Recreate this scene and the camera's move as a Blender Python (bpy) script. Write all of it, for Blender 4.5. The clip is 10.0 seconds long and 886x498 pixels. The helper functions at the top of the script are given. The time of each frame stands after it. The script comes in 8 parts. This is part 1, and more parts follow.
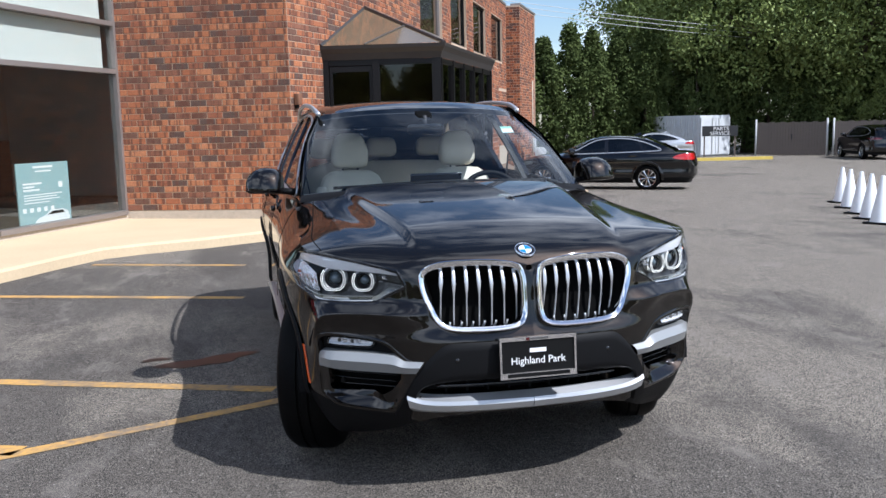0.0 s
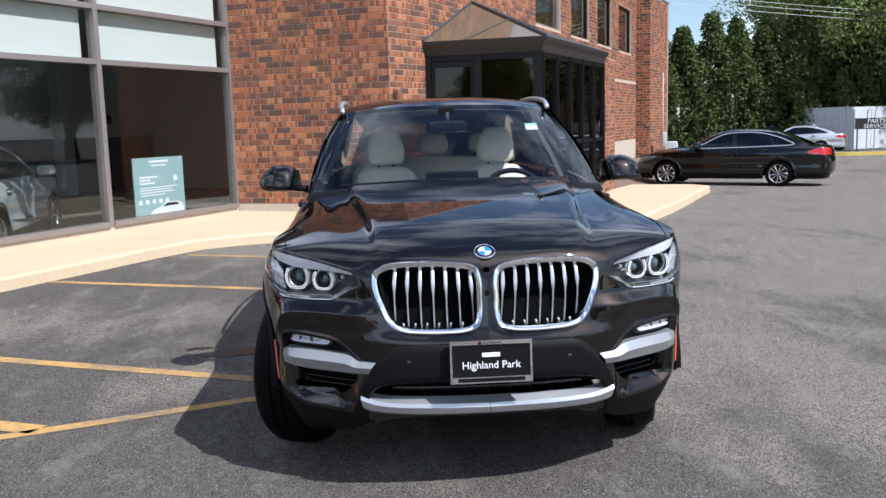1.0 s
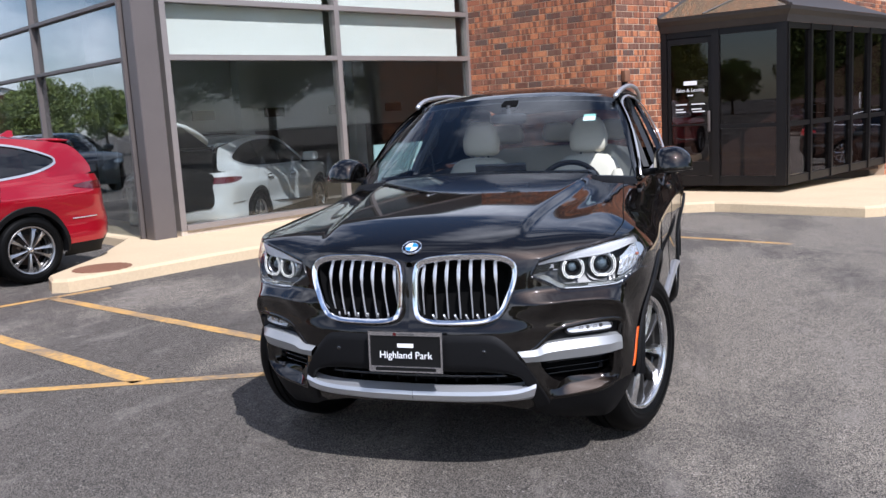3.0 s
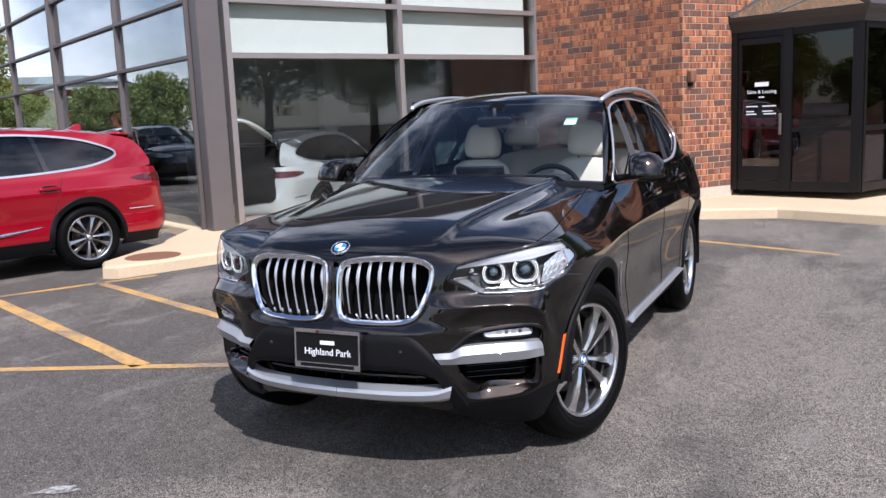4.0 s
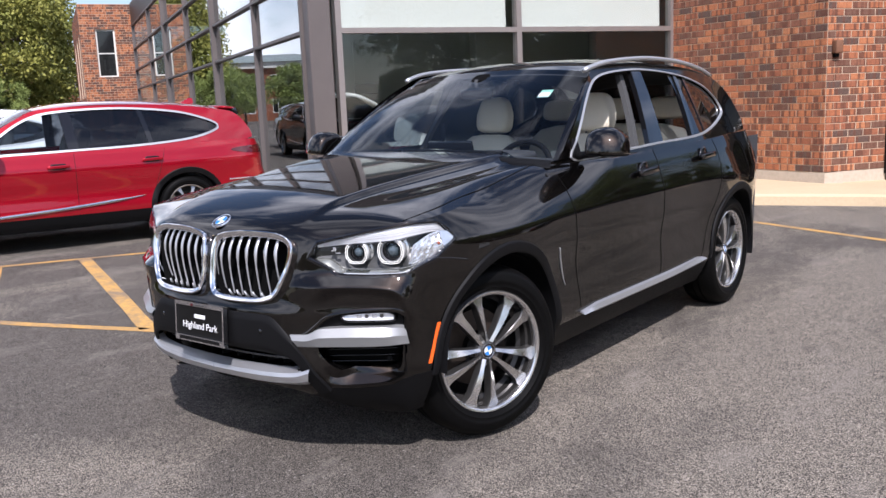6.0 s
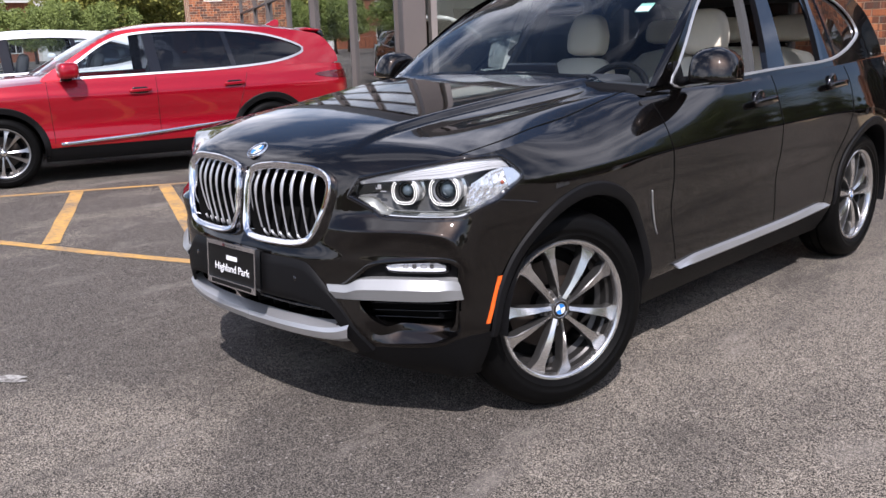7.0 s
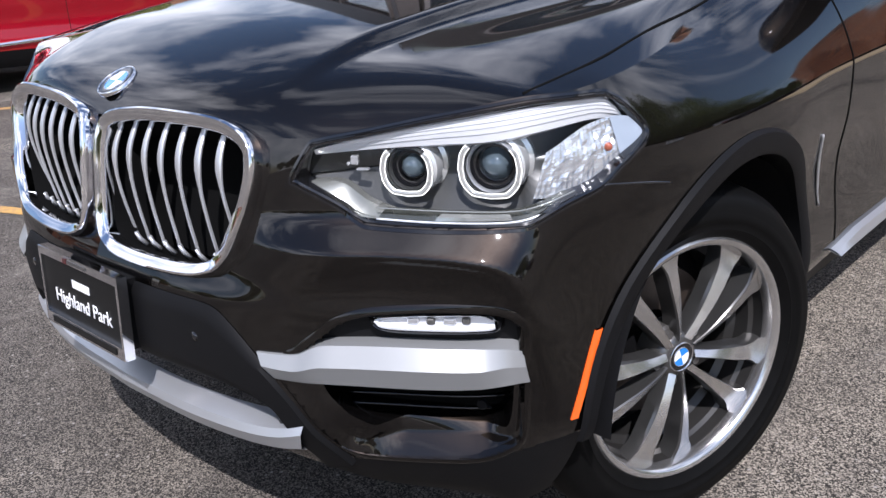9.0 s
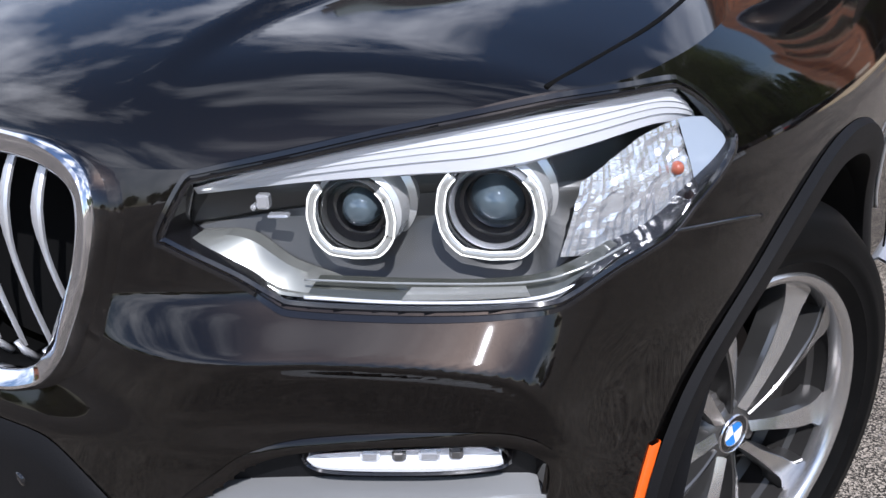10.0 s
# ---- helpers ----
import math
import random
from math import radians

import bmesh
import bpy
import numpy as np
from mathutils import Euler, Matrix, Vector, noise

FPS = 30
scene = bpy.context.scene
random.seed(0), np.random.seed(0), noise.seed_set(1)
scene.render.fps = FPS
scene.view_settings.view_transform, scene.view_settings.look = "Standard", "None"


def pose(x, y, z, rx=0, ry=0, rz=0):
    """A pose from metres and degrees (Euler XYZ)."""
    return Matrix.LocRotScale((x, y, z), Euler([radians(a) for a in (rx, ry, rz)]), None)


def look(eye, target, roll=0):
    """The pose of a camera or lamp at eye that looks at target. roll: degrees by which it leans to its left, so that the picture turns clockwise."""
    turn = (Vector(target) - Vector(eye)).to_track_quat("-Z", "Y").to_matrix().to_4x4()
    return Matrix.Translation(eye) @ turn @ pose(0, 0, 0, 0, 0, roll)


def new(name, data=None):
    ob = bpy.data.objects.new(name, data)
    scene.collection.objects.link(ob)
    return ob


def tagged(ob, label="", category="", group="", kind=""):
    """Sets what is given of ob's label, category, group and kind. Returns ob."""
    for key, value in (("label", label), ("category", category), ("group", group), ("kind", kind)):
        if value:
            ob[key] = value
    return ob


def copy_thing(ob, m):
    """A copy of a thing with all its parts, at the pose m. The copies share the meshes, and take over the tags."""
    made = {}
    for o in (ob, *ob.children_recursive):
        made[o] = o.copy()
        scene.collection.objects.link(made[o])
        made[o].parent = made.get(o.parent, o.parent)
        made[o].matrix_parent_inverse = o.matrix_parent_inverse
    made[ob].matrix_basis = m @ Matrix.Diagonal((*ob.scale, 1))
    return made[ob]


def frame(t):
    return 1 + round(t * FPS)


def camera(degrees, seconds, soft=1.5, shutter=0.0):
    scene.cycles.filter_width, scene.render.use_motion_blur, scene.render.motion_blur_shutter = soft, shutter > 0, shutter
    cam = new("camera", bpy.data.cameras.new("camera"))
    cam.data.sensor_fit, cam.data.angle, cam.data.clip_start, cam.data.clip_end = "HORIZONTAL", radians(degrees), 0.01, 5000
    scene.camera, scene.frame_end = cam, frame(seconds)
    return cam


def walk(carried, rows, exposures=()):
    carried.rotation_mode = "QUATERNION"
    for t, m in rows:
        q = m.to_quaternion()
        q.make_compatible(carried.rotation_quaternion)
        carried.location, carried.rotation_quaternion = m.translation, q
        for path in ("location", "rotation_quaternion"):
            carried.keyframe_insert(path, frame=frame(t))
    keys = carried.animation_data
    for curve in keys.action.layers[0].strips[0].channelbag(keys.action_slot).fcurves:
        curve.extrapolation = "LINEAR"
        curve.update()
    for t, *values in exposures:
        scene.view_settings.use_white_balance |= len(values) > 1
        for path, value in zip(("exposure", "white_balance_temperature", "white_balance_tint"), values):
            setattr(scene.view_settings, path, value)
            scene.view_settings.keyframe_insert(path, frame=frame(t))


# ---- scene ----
cam = camera(53.9, 10.0)
PATH = [
    (0, (-1.042, -3.112, 1.479), (-0.63, -1.175, 1.199), -1.3),
    (0.5, (-0.685, -3.101, 1.468), (-0.42, -1.139, 1.183), -1.4),
    (1, (-0.31, -3.156, 1.481), (-0.224, -1.178, 1.195), -1.6),
    (1.5, (0.071, -3.177, 1.503), (-0.022, -1.2, 1.212), -1.9),
    (2, (0.445, -3.092, 1.507), (0.156, -1.135, 1.215), -3.0),
    (2.5, (0.883, -3.125, 1.519), (0.394, -1.209, 1.219), -3.2),
    (2.7, (1.037, -3.12, 1.515), (0.482, -1.223, 1.212), -3.2),
    (4, (1.975, -2.876, 1.509), (1.11, -1.099, 1.208), -2.5),
    (4.5, (2.248, -2.67, 1.496), (1.293, -0.939, 1.196), -1.4),
    (5, (2.597, -2.534, 1.476), (1.518, -0.875, 1.185), -1.2),
    (5.2, (2.688, -2.454, 1.475), (1.571, -0.822, 1.182), -1.1),
    (6.3, (2.992, -1.831, 1.412), (1.69, -0.359, 1.044), -2.6),
    (6.5, (2.976, -1.735, 1.406), (1.633, -0.308, 1.004), -2.4),
    (7, (2.722, -1.514, 1.364), (1.324, -0.166, 0.885), -2.1),
    (7.5, (2.444, -1.284, 1.313), (1.033, 0.02, 0.758), -3.0),
    (8, (2.156, -1.036, 1.291), (0.748, 0.238, 0.663), -2.8),
    (8.5, (1.834, -0.83, 1.277), (0.5, 0.498, 0.6), -2.9),
    (9, (1.593, -0.585, 1.238), (0.294, 0.761, 0.532), -2.9),
    (9.5, (1.402, -0.387, 1.205), (0.144, 0.978, 0.461), -2.3),
    (10, (1.189, -0.213, 1.167), (0.032, 1.214, 0.377), -3.2),
]
walk(cam, [(t, look(eye, target, roll)) for t, eye, target, roll in PATH],
     [(0.0, 0.40, 5780, 11), (2.5, 0.40, 5820, 14), (5.0, 0.40, 6000, 19), (7.5, 0.40, 6250, 19), (10.0, 0.44, 5900, 15)])

# ---- daylight ----
SUN_DIR = Vector((0.63, -0.58, 1.0)).normalized()
world = bpy.data.worlds.new("sky")
scene.world = world
world.use_nodes = True
wt = world.node_tree
wt.nodes.clear()
w_out = wt.nodes.new("ShaderNodeOutputWorld")
w_bg = wt.nodes.new("ShaderNodeBackground")
w_sky = wt.nodes.new("ShaderNodeTexSky")
w_sky.sky_type = "NISHITA"
w_sky.sun_disc = False
w_sky.sun_elevation = math.asin(SUN_DIR.z)
w_sky.sun_rotation = math.atan2(SUN_DIR.x, SUN_DIR.y)
w_sky.air_density, w_sky.dust_density, w_sky.ozone_density = 1.0, 0.6, 1.2
# fair-weather clouds over the whole sky
w_tc = wt.nodes.new("ShaderNodeTexCoord")
w_map = wt.nodes.new("ShaderNodeMapping")
w_map.inputs["Scale"].default_value = (1.4, 1.4, 2.3)
w_map.inputs["Location"].default_value = (3.1, 1.7, 0.4)
w_noise = wt.nodes.new("ShaderNodeTexNoise")
w_noise.inputs["Scale"].default_value = 1.7
w_noise.inputs["Detail"].default_value = 7.0
w_noise.inputs["Roughness"].default_value = 0.58
w_ramp = wt.nodes.new("ShaderNodeValToRGB")
w_ramp.color_ramp.elements[0].position = 0.475
w_ramp.color_ramp.elements[1].position = 0.68
w_mix = wt.nodes.new("ShaderNodeMix")
w_mix.data_type = "RGBA"
w_mix.inputs[7].default_value = (15.5, 15.9, 16.4, 1)
wt.links.new(w_tc.outputs["Generated"], w_map.inputs["Vector"])
wt.links.new(w_map.outputs["Vector"], w_noise.inputs["Vector"])
wt.links.new(w_noise.outputs["Fac"], w_ramp.inputs["Fac"])
wt.links.new(w_ramp.outputs["Color"], w_mix.inputs[0])
wt.links.new(w_sky.outputs["Color"], w_mix.inputs[6])
wt.links.new(w_mix.outputs[2], w_bg.inputs["Color"])
w_bg.inputs["Strength"].default_value = 0.11
wt.links.new(w_bg.outputs["Background"], w_out.inputs["Surface"])

sun = new("sun", bpy.data.lights.new("sun", "SUN"))
sun.data.energy = 5.0
sun.data.angle = radians(0.55)
sun.data.color = (1.0, 0.965, 0.92)
sun.matrix_world = look(SUN_DIR * 60, (0, 0, 0))
scene.view_settings.exposure = 0.55


# ---- materials ----
def mat(name, color, rough=0.5, metal=0.0, coat=0.0, coat_rough=0.03, spec=0.5, var=0.0, scale=8.0, bump=0.0,
        bump_scale=60.0, emit=0.0, color2=None, stretch=(1, 1, 1), patch=0.0, patch_scale=0.6):
    """A surface with colour variation at two scales and fine relief."""
    m = bpy.data.materials.new(name)
    m.use_nodes = True
    nt = m.node_tree
    b = nt.nodes["Principled BSDF"]
    b.inputs["Base Color"].default_value = (*color, 1)
    b.inputs["Roughness"].default_value = rough
    b.inputs["Metallic"].default_value = metal
    b.inputs["Coat Weight"].default_value = coat
    b.inputs["Coat Roughness"].default_value = coat_rough
    b.inputs["Specular IOR Level"].default_value = spec
    if emit:
        b.inputs["Emission Color"].default_value = (*color, 1)
        b.inputs["Emission Strength"].default_value = emit
    if var or bump or patch:
        tc = nt.nodes.new("ShaderNodeTexCoord")
        mp = nt.nodes.new("ShaderNodeMapping")
        mp.inputs["Scale"].default_value = stretch
        nt.links.new(tc.outputs["Object"], mp.inputs["Vector"])
    src = None
    if var or patch:
        c2 = color2 or tuple(c * 0.55 for c in color)
        mix = nt.nodes.new("ShaderNodeMix")
        mix.data_type = "RGBA"
        mix.inputs[6].default_value = (*color, 1)
        mix.inputs[7].default_value = (*c2, 1)
        n1 = nt.nodes.new("ShaderNodeTexNoise")
        n1.inputs["Scale"].default_value = scale
        n1.inputs["Detail"].default_value = 6
        n1.inputs["Roughness"].default_value = 0.65
        nt.links.new(mp.outputs["Vector"], n1.inputs["Vector"])
        n2 = nt.nodes.new("ShaderNodeTexNoise")
        n2.inputs["Scale"].default_value = patch_scale
        n2.inputs["Detail"].default_value = 4
        nt.links.new(mp.outputs["Vector"], n2.inputs["Vector"])
        a = nt.nodes.new("ShaderNodeMapRange")
        a.inputs[1].default_value, a.inputs[2].default_value = 0.35, 0.7
        a.inputs[3].default_value, a.inputs[4].default_value = 0.0, var
        nt.links.new(n1.outputs["Fac"], a.inputs[0])
        c = nt.nodes.new("ShaderNodeMapRange")
        c.inputs[1].default_value, c.inputs[2].default_value = 0.42, 0.66
        c.inputs[3].default_value, c.inputs[4].default_value = 0.0, patch
        nt.links.new(n2.outputs["Fac"], c.inputs[0])
        s = nt.nodes.new("ShaderNodeMath")
        s.operation = "ADD"
        s.use_clamp = True
        nt.links.new(a.outputs[0], s.inputs[0])
        nt.links.new(c.outputs[0], s.inputs[1])
        nt.links.new(s.outputs[0], mix.inputs[0])
        nt.links.new(mix.outputs[2], b.inputs["Base Color"])
    if bump:
        n3 = nt.nodes.new("ShaderNodeTexNoise")
        n3.inputs["Scale"].default_value = bump_scale
        n3.inputs["Detail"].default_value = 5
        nt.links.new(mp.outputs["Vector"], n3.inputs["Vector"])
        bp = nt.nodes.new("ShaderNodeBump")
        bp.inputs["Strength"].default_value = bump
        bp.inputs["Distance"].default_value = 0.01
        nt.links.new(n3.outputs["Fac"], bp.inputs["Height"])
        nt.links.new(bp.outputs["Normal"], b.inputs["Normal"])
    return m


def glass(name, tint, ior=1.5, rough=0.0, power=4.5):
    """A thin pane: tinted see-through with Fresnel gloss."""
    m = bpy.data.materials.new(name)
    m.use_nodes = True
    nt = m.node_tree
    nt.nodes.clear()
    out = nt.nodes.new("ShaderNodeOutputMaterial")
    tr = nt.nodes.new("ShaderNodeBsdfTransparent")
    tr.inputs["Color"].default_value = (*tint, 1)
    gl = nt.nodes.new("ShaderNodeBsdfGlossy")
    gl.inputs["Roughness"].default_value = rough
    gl.inputs["Color"].default_value = (0.96, 0.98, 1, 1)
    lw = nt.nodes.new("ShaderNodeLayerWeight")
    lw.inputs["Blend"].default_value = 0.5
    pw = nt.nodes.new("ShaderNodeMath")
    pw.operation = "POWER"
    pw.inputs[1].default_value = power
    nt.links.new(lw.outputs["Facing"], pw.inputs[0])
    fr = nt.nodes.new("ShaderNodeMapRange")
    f0 = ((ior - 1) / (ior + 1)) ** 2
    fr.inputs[3].default_value, fr.inputs[4].default_value = f0, 1.0
    nt.links.new(pw.outputs[0], fr.inputs[0])
    mx = nt.nodes.new("ShaderNodeMixShader")
    nt.links.new(fr.outputs[0], mx.inputs[0])
    nt.links.new(tr.outputs[0], mx.inputs[1])
    nt.links.new(gl.outputs[0], mx.inputs[2])
    nt.links.new(mx.outputs[0], out.inputs["Surface"])
    return m


def car_paint(name, color, flake=0.25, metal=0.55, rough=0.32):
    m = mat(name, color, rough, metal, 1.0, 0.04)
    nt = m.node_tree
    b = nt.nodes["Principled BSDF"]
    b.inputs["Specular Tint"].default_value = (0.6, 0.6, 0.6, 1)
    tc = nt.nodes.new("ShaderNodeTexCoord")
    vo = nt.nodes.new("ShaderNodeTexVoronoi")
    vo.inputs["Scale"].default_value = 2600
    nt.links.new(tc.outputs["Object"], vo.inputs["Vector"])
    mx = nt.nodes.new("ShaderNodeMix")
    mx.data_type = "RGBA"
    mx.inputs[6].default_value = (*color, 1)
    mx.inputs[7].default_value = (*[min(1, c * (1 + 4 * flake)) for c in color], 1)
    sp = nt.nodes.new("ShaderNodeSeparateColor")
    nt.links.new(vo.outputs["Color"], sp.inputs[0])
    nt.links.new(sp.outputs[0], mx.inputs[0])
    if metal > 0.9:
        # dark ground coat under clear lacquer, with a soft lobe from the metal flakes
        b.inputs["Metallic"].default_value = 0.0
        b.inputs["Base Color"].default_value = (0.0014, 0.0013, 0.0013, 1)
        b.inputs["Specular IOR Level"].default_value = 0.0
        lobe = nt.nodes.new("ShaderNodeBsdfAnisotropic")
        lobe.distribution = "BECKMANN"
        lobe.inputs["Roughness"].default_value = rough
        nt.links.new(mx.outputs[2], lobe.inputs["Color"])
        both = nt.nodes.new("ShaderNodeAddShader")
        nt.links.new(b.outputs[0], both.inputs[0])
        nt.links.new(lobe.outputs[0], both.inputs[1])
        nt.links.new(both.outputs[0], nt.nodes["Material Output"].inputs["Surface"])
    else:
        nt.links.new(mx.outputs[2], b.inputs["Base Color"])
    return m


def brick_mat(name, per_island):
    """Flashed face brick: every brick its own tone, with darker flashed bands."""
    m = bpy.data.materials.new(name)
    m.use_nodes = True
    nt = m.node_tree
    b = nt.nodes["Principled BSDF"]
    b.inputs["Roughness"].default_value = 0.85
    b.inputs["Specular IOR Level"].default_value = 0.25
    if per_island:
        rnd = nt.nodes.new("ShaderNodeNewGeometry").outputs["Random Per Island"]
    else:
        rnd = nt.nodes.new("ShaderNodeObjectInfo").outputs["Random"]
    ramp = nt.nodes.new("ShaderNodeValToRGB")
    cr = ramp.color_ramp
    cr.interpolation = "CONSTANT"
    tones = [(0.0, (0.42, 0.160, 0.074)), (0.2, (0.36, 0.130, 0.062)), (0.38, (0.44, 0.182, 0.088)), (0.52, (0.29, 0.108, 0.058)),
             (0.66, (0.16, 0.082, 0.056)), (0.78, (0.110, 0.069, 0.055)), (0.9, (0.24, 0.102, 0.062))]
    while len(cr.elements) < len(tones):
        cr.elements.new(0.5)
    for e, (p, c) in zip(cr.elements, tones):
        e.position, e.color = p, (*c, 1)
    nt.links.new(rnd, ramp.inputs["Fac"])
    geo = nt.nodes.new("ShaderNodeNewGeometry")
    flat = nt.nodes.new("ShaderNodeVectorMath")
    flat.operation = "MULTIPLY"
    flat.inputs[1].default_value = (17, 17, 0.8)
    nt.links.new(geo.outputs["Position"], flat.inputs[0])
    own = nt.nodes.new("ShaderNodeVectorMath")
    own.operation = "SCALE"
    own.inputs[0].default_value = (53, 17, 91)
    nt.links.new(rnd, own.inputs["Scale"])
    mp = nt.nodes.new("ShaderNodeVectorMath")
    mp.operation = "ADD"
    nt.links.new(flat.outputs[0], mp.inputs[0])
    nt.links.new(own.outputs[0], mp.inputs[1])
    n1 = nt.nodes.new("ShaderNodeTexNoise")
    n1.inputs["Scale"].default_value = 1.0
    n1.inputs["Detail"].default_value = 2
    nt.links.new(mp.outputs[0], n1.inputs["Vector"])
    st = nt.nodes.new("ShaderNodeMapRange")
    st.inputs[1].default_value, st.inputs[2].default_value = 0.50, 0.57
    st.inputs[4].default_value = 0.88
    nt.links.new(n1.outputs["Fac"], st.inputs[0])
    n2 = nt.nodes.new("ShaderNodeTexNoise")
    n2.inputs["Scale"].default_value = 45
    n2.inputs["Detail"].default_value = 6
    nt.links.new(geo.outputs["Position"], n2.inputs["Vector"])
    dk = nt.nodes.new("ShaderNodeMix")
    dk.data_type = "RGBA"
    dk.inputs[7].default_value = (0.130, 0.055, 0.036, 1)
    nt.links.new(st.outputs[0], dk.inputs[0])
    nt.links.new(ramp.outputs["Color"], dk.inputs[6])
    fine = nt.nodes.new("ShaderNodeMix")
    fine.data_type = "RGBA"
    fine.blend_type = "MULTIPLY"
    fine.inputs[0].default_value = 0.55
    nt.links.new(dk.outputs[2], fine.inputs[6])
    fr = nt.nodes.new("ShaderNodeMapRange")
    fr.inputs[1].default_value, fr.inputs[2].default_value = 0.3, 0.7
    fr.inputs[3].default_value, fr.inputs[4].default_value = 0.45, 1.25
    nt.links.new(n2.outputs["Fac"], fr.inputs[0])
    nt.links.new(fr.outputs[0], fine.inputs[7])
    nt.links.new(fine.outputs[2], b.inputs["Base Color"])
    bp = nt.nodes.new("ShaderNodeBump")
    bp.inputs["Strength"].default_value = 0.5
    bp.inputs["Distance"].default_value = 0.006
    nt.links.new(n2.outputs["Fac"], bp.inputs["Height"])
    nt.links.new(bp.outputs["Normal"], b.inputs["Normal"])
    return m


def asphalt_mat():
    m = bpy.data.materials.new("asphalt")
    m.use_nodes = True
    nt = m.node_tree
    b = nt.nodes["Principled BSDF"]
    b.inputs["Roughness"].default_value = 0.9
    b.inputs["Specular IOR Level"].default_value = 0.3
    geo = nt.nodes.new("ShaderNodeNewGeometry")

    def noise_node(scale, detail, rough=0.6, stretch=None):
        n = nt.nodes.new("ShaderNodeTexNoise")
        n.inputs["Scale"].default_value = scale
        n.inputs["Detail"].default_value = detail
        n.inputs["Roughness"].default_value = rough
        if stretch:
            mp = nt.nodes.new("ShaderNodeMapping")
            mp.inputs["Scale"].default_value = stretch
            mp.inputs["Rotation"].default_value = (0, 0, radians(25))
            nt.links.new(geo.outputs["Position"], mp.inputs["Vector"])
            nt.links.new(mp.outputs["Vector"], n.inputs["Vector"])
        else:
            nt.links.new(geo.outputs["Position"], n.inputs["Vector"])
        return n.outputs["Fac"]

    def ranged(fac, a, b_, lo, hi):
        r = nt.nodes.new("ShaderNodeMapRange")
        r.inputs[1].default_value, r.inputs[2].default_value = a, b_
        r.inputs[3].default_value, r.inputs[4].default_value = lo, hi
        nt.links.new(fac, r.inputs[0])
        return r.outputs[0]

    def blend(fac, c1, c2):
        x = nt.nodes.new("ShaderNodeMix")
        x.data_type = "RGBA"
        for sock, c in ((x.inputs[6], c1), (x.inputs[7], c2)):
            if isinstance(c, tuple):
                sock.default_value = (*c, 1)
            else:
                nt.links.new(c, sock)
        nt.links.new(fac, x.inputs[0])
        return x.outputs[2]

    vo = nt.nodes.new("ShaderNodeTexVoronoi")
    vo.inputs["Scale"].default_value = 300
    nt.links.new(geo.outputs["Position"], vo.inputs["Vector"])
    sep = nt.nodes.new("ShaderNodeSeparateColor")
    nt.links.new(vo.outputs["Color"], sep.inputs[0])
    stones = blend(ranged(sep.outputs[0], 0.36, 0.92, 0, 1), (0.024, 0.0210, 0.0175), (0.42, 0.366, 0.300))
    sealed = blend(ranged(sep.outputs[0], 0.32, 0.97, 0, 1), (0.020, 0.0175, 0.0157), (0.225, 0.197, 0.166))
    # patchy noise plus a ramp: dark sealed mix at low x, paler stones at high x
    px = nt.nodes.new("ShaderNodeSeparateXYZ")
    nt.links.new(geo.outputs["Position"], px.inputs[0])
    seal_mix = nt.nodes.new("ShaderNodeMath")
    seal_mix.operation = "ADD"
    nt.links.new(noise_node(0.55, 6, 0.6, (1, 0.6, 1)), seal_mix.inputs[0])
    nt.links.new(ranged(px.outputs[0], -1.3, 4.2, -0.07, 0.13), seal_mix.inputs[1])
    worn = blend(ranged(seal_mix.outputs[0], 0.44, 0.54, 0, 1), sealed, stones)
    dusty = blend(ranged(noise_node(2.6, 7, 0.7, (1, 0.45, 1)), 0.54, 0.72, 0, 0.72), worn, (0.225, 0.198, 0.172))
    dark = blend(ranged(noise_node(0.9, 7, 0.7, (1, 0.42, 1)), 0.55, 0.67, 0, 0.55), dusty, (0.046, 0.041, 0.036))
    # pale broken chips in the binder
    chip = nt.nodes.new("ShaderNodeTexVoronoi")
    chip.inputs["Scale"].default_value = 62
    nt.links.new(geo.outputs["Position"], chip.inputs["Vector"])
    csep = nt.nodes.new("ShaderNodeSeparateColor")
    nt.links.new(chip.outputs["Color"], csep.inputs[0])
    pick = nt.nodes.new("ShaderNodeMath")
    pick.operation = "MULTIPLY"
    nt.links.new(ranged(csep.outputs[1], 0.90, 0.93, 0, 1), pick.inputs[0])
    nt.links.new(ranged(chip.outputs["Distance"], 0.18, 0.34, 0.8, 0), pick.inputs[1])
    dark = blend(pick.outputs[0], dark, (0.36, 0.33, 0.30))
    mot = nt.nodes.new("ShaderNodeMix")
    mot.data_type = "RGBA"
    mot.blend_type = "MULTIPLY"
    mot.inputs[0].default_value = 1.0
    nt.links.new(dark, mot.inputs[6])
    nt.links.new(ranged(noise_node(15, 8, 0.8), 0.32, 0.68, 0.76, 1.24), mot.inputs[7])
    nt.links.new(mot.outputs[2], b.inputs["Base Color"])
    bp = nt.nodes.new("ShaderNodeBump")
    bp.inputs["Strength"].default_value = 0.6
    bp.inputs["Distance"].default_value = 0.006
    nt.links.new(vo.outputs["Distance"], bp.inputs["Height"])
    nt.links.new(bp.outputs["Normal"], b.inputs["Normal"])
    return m


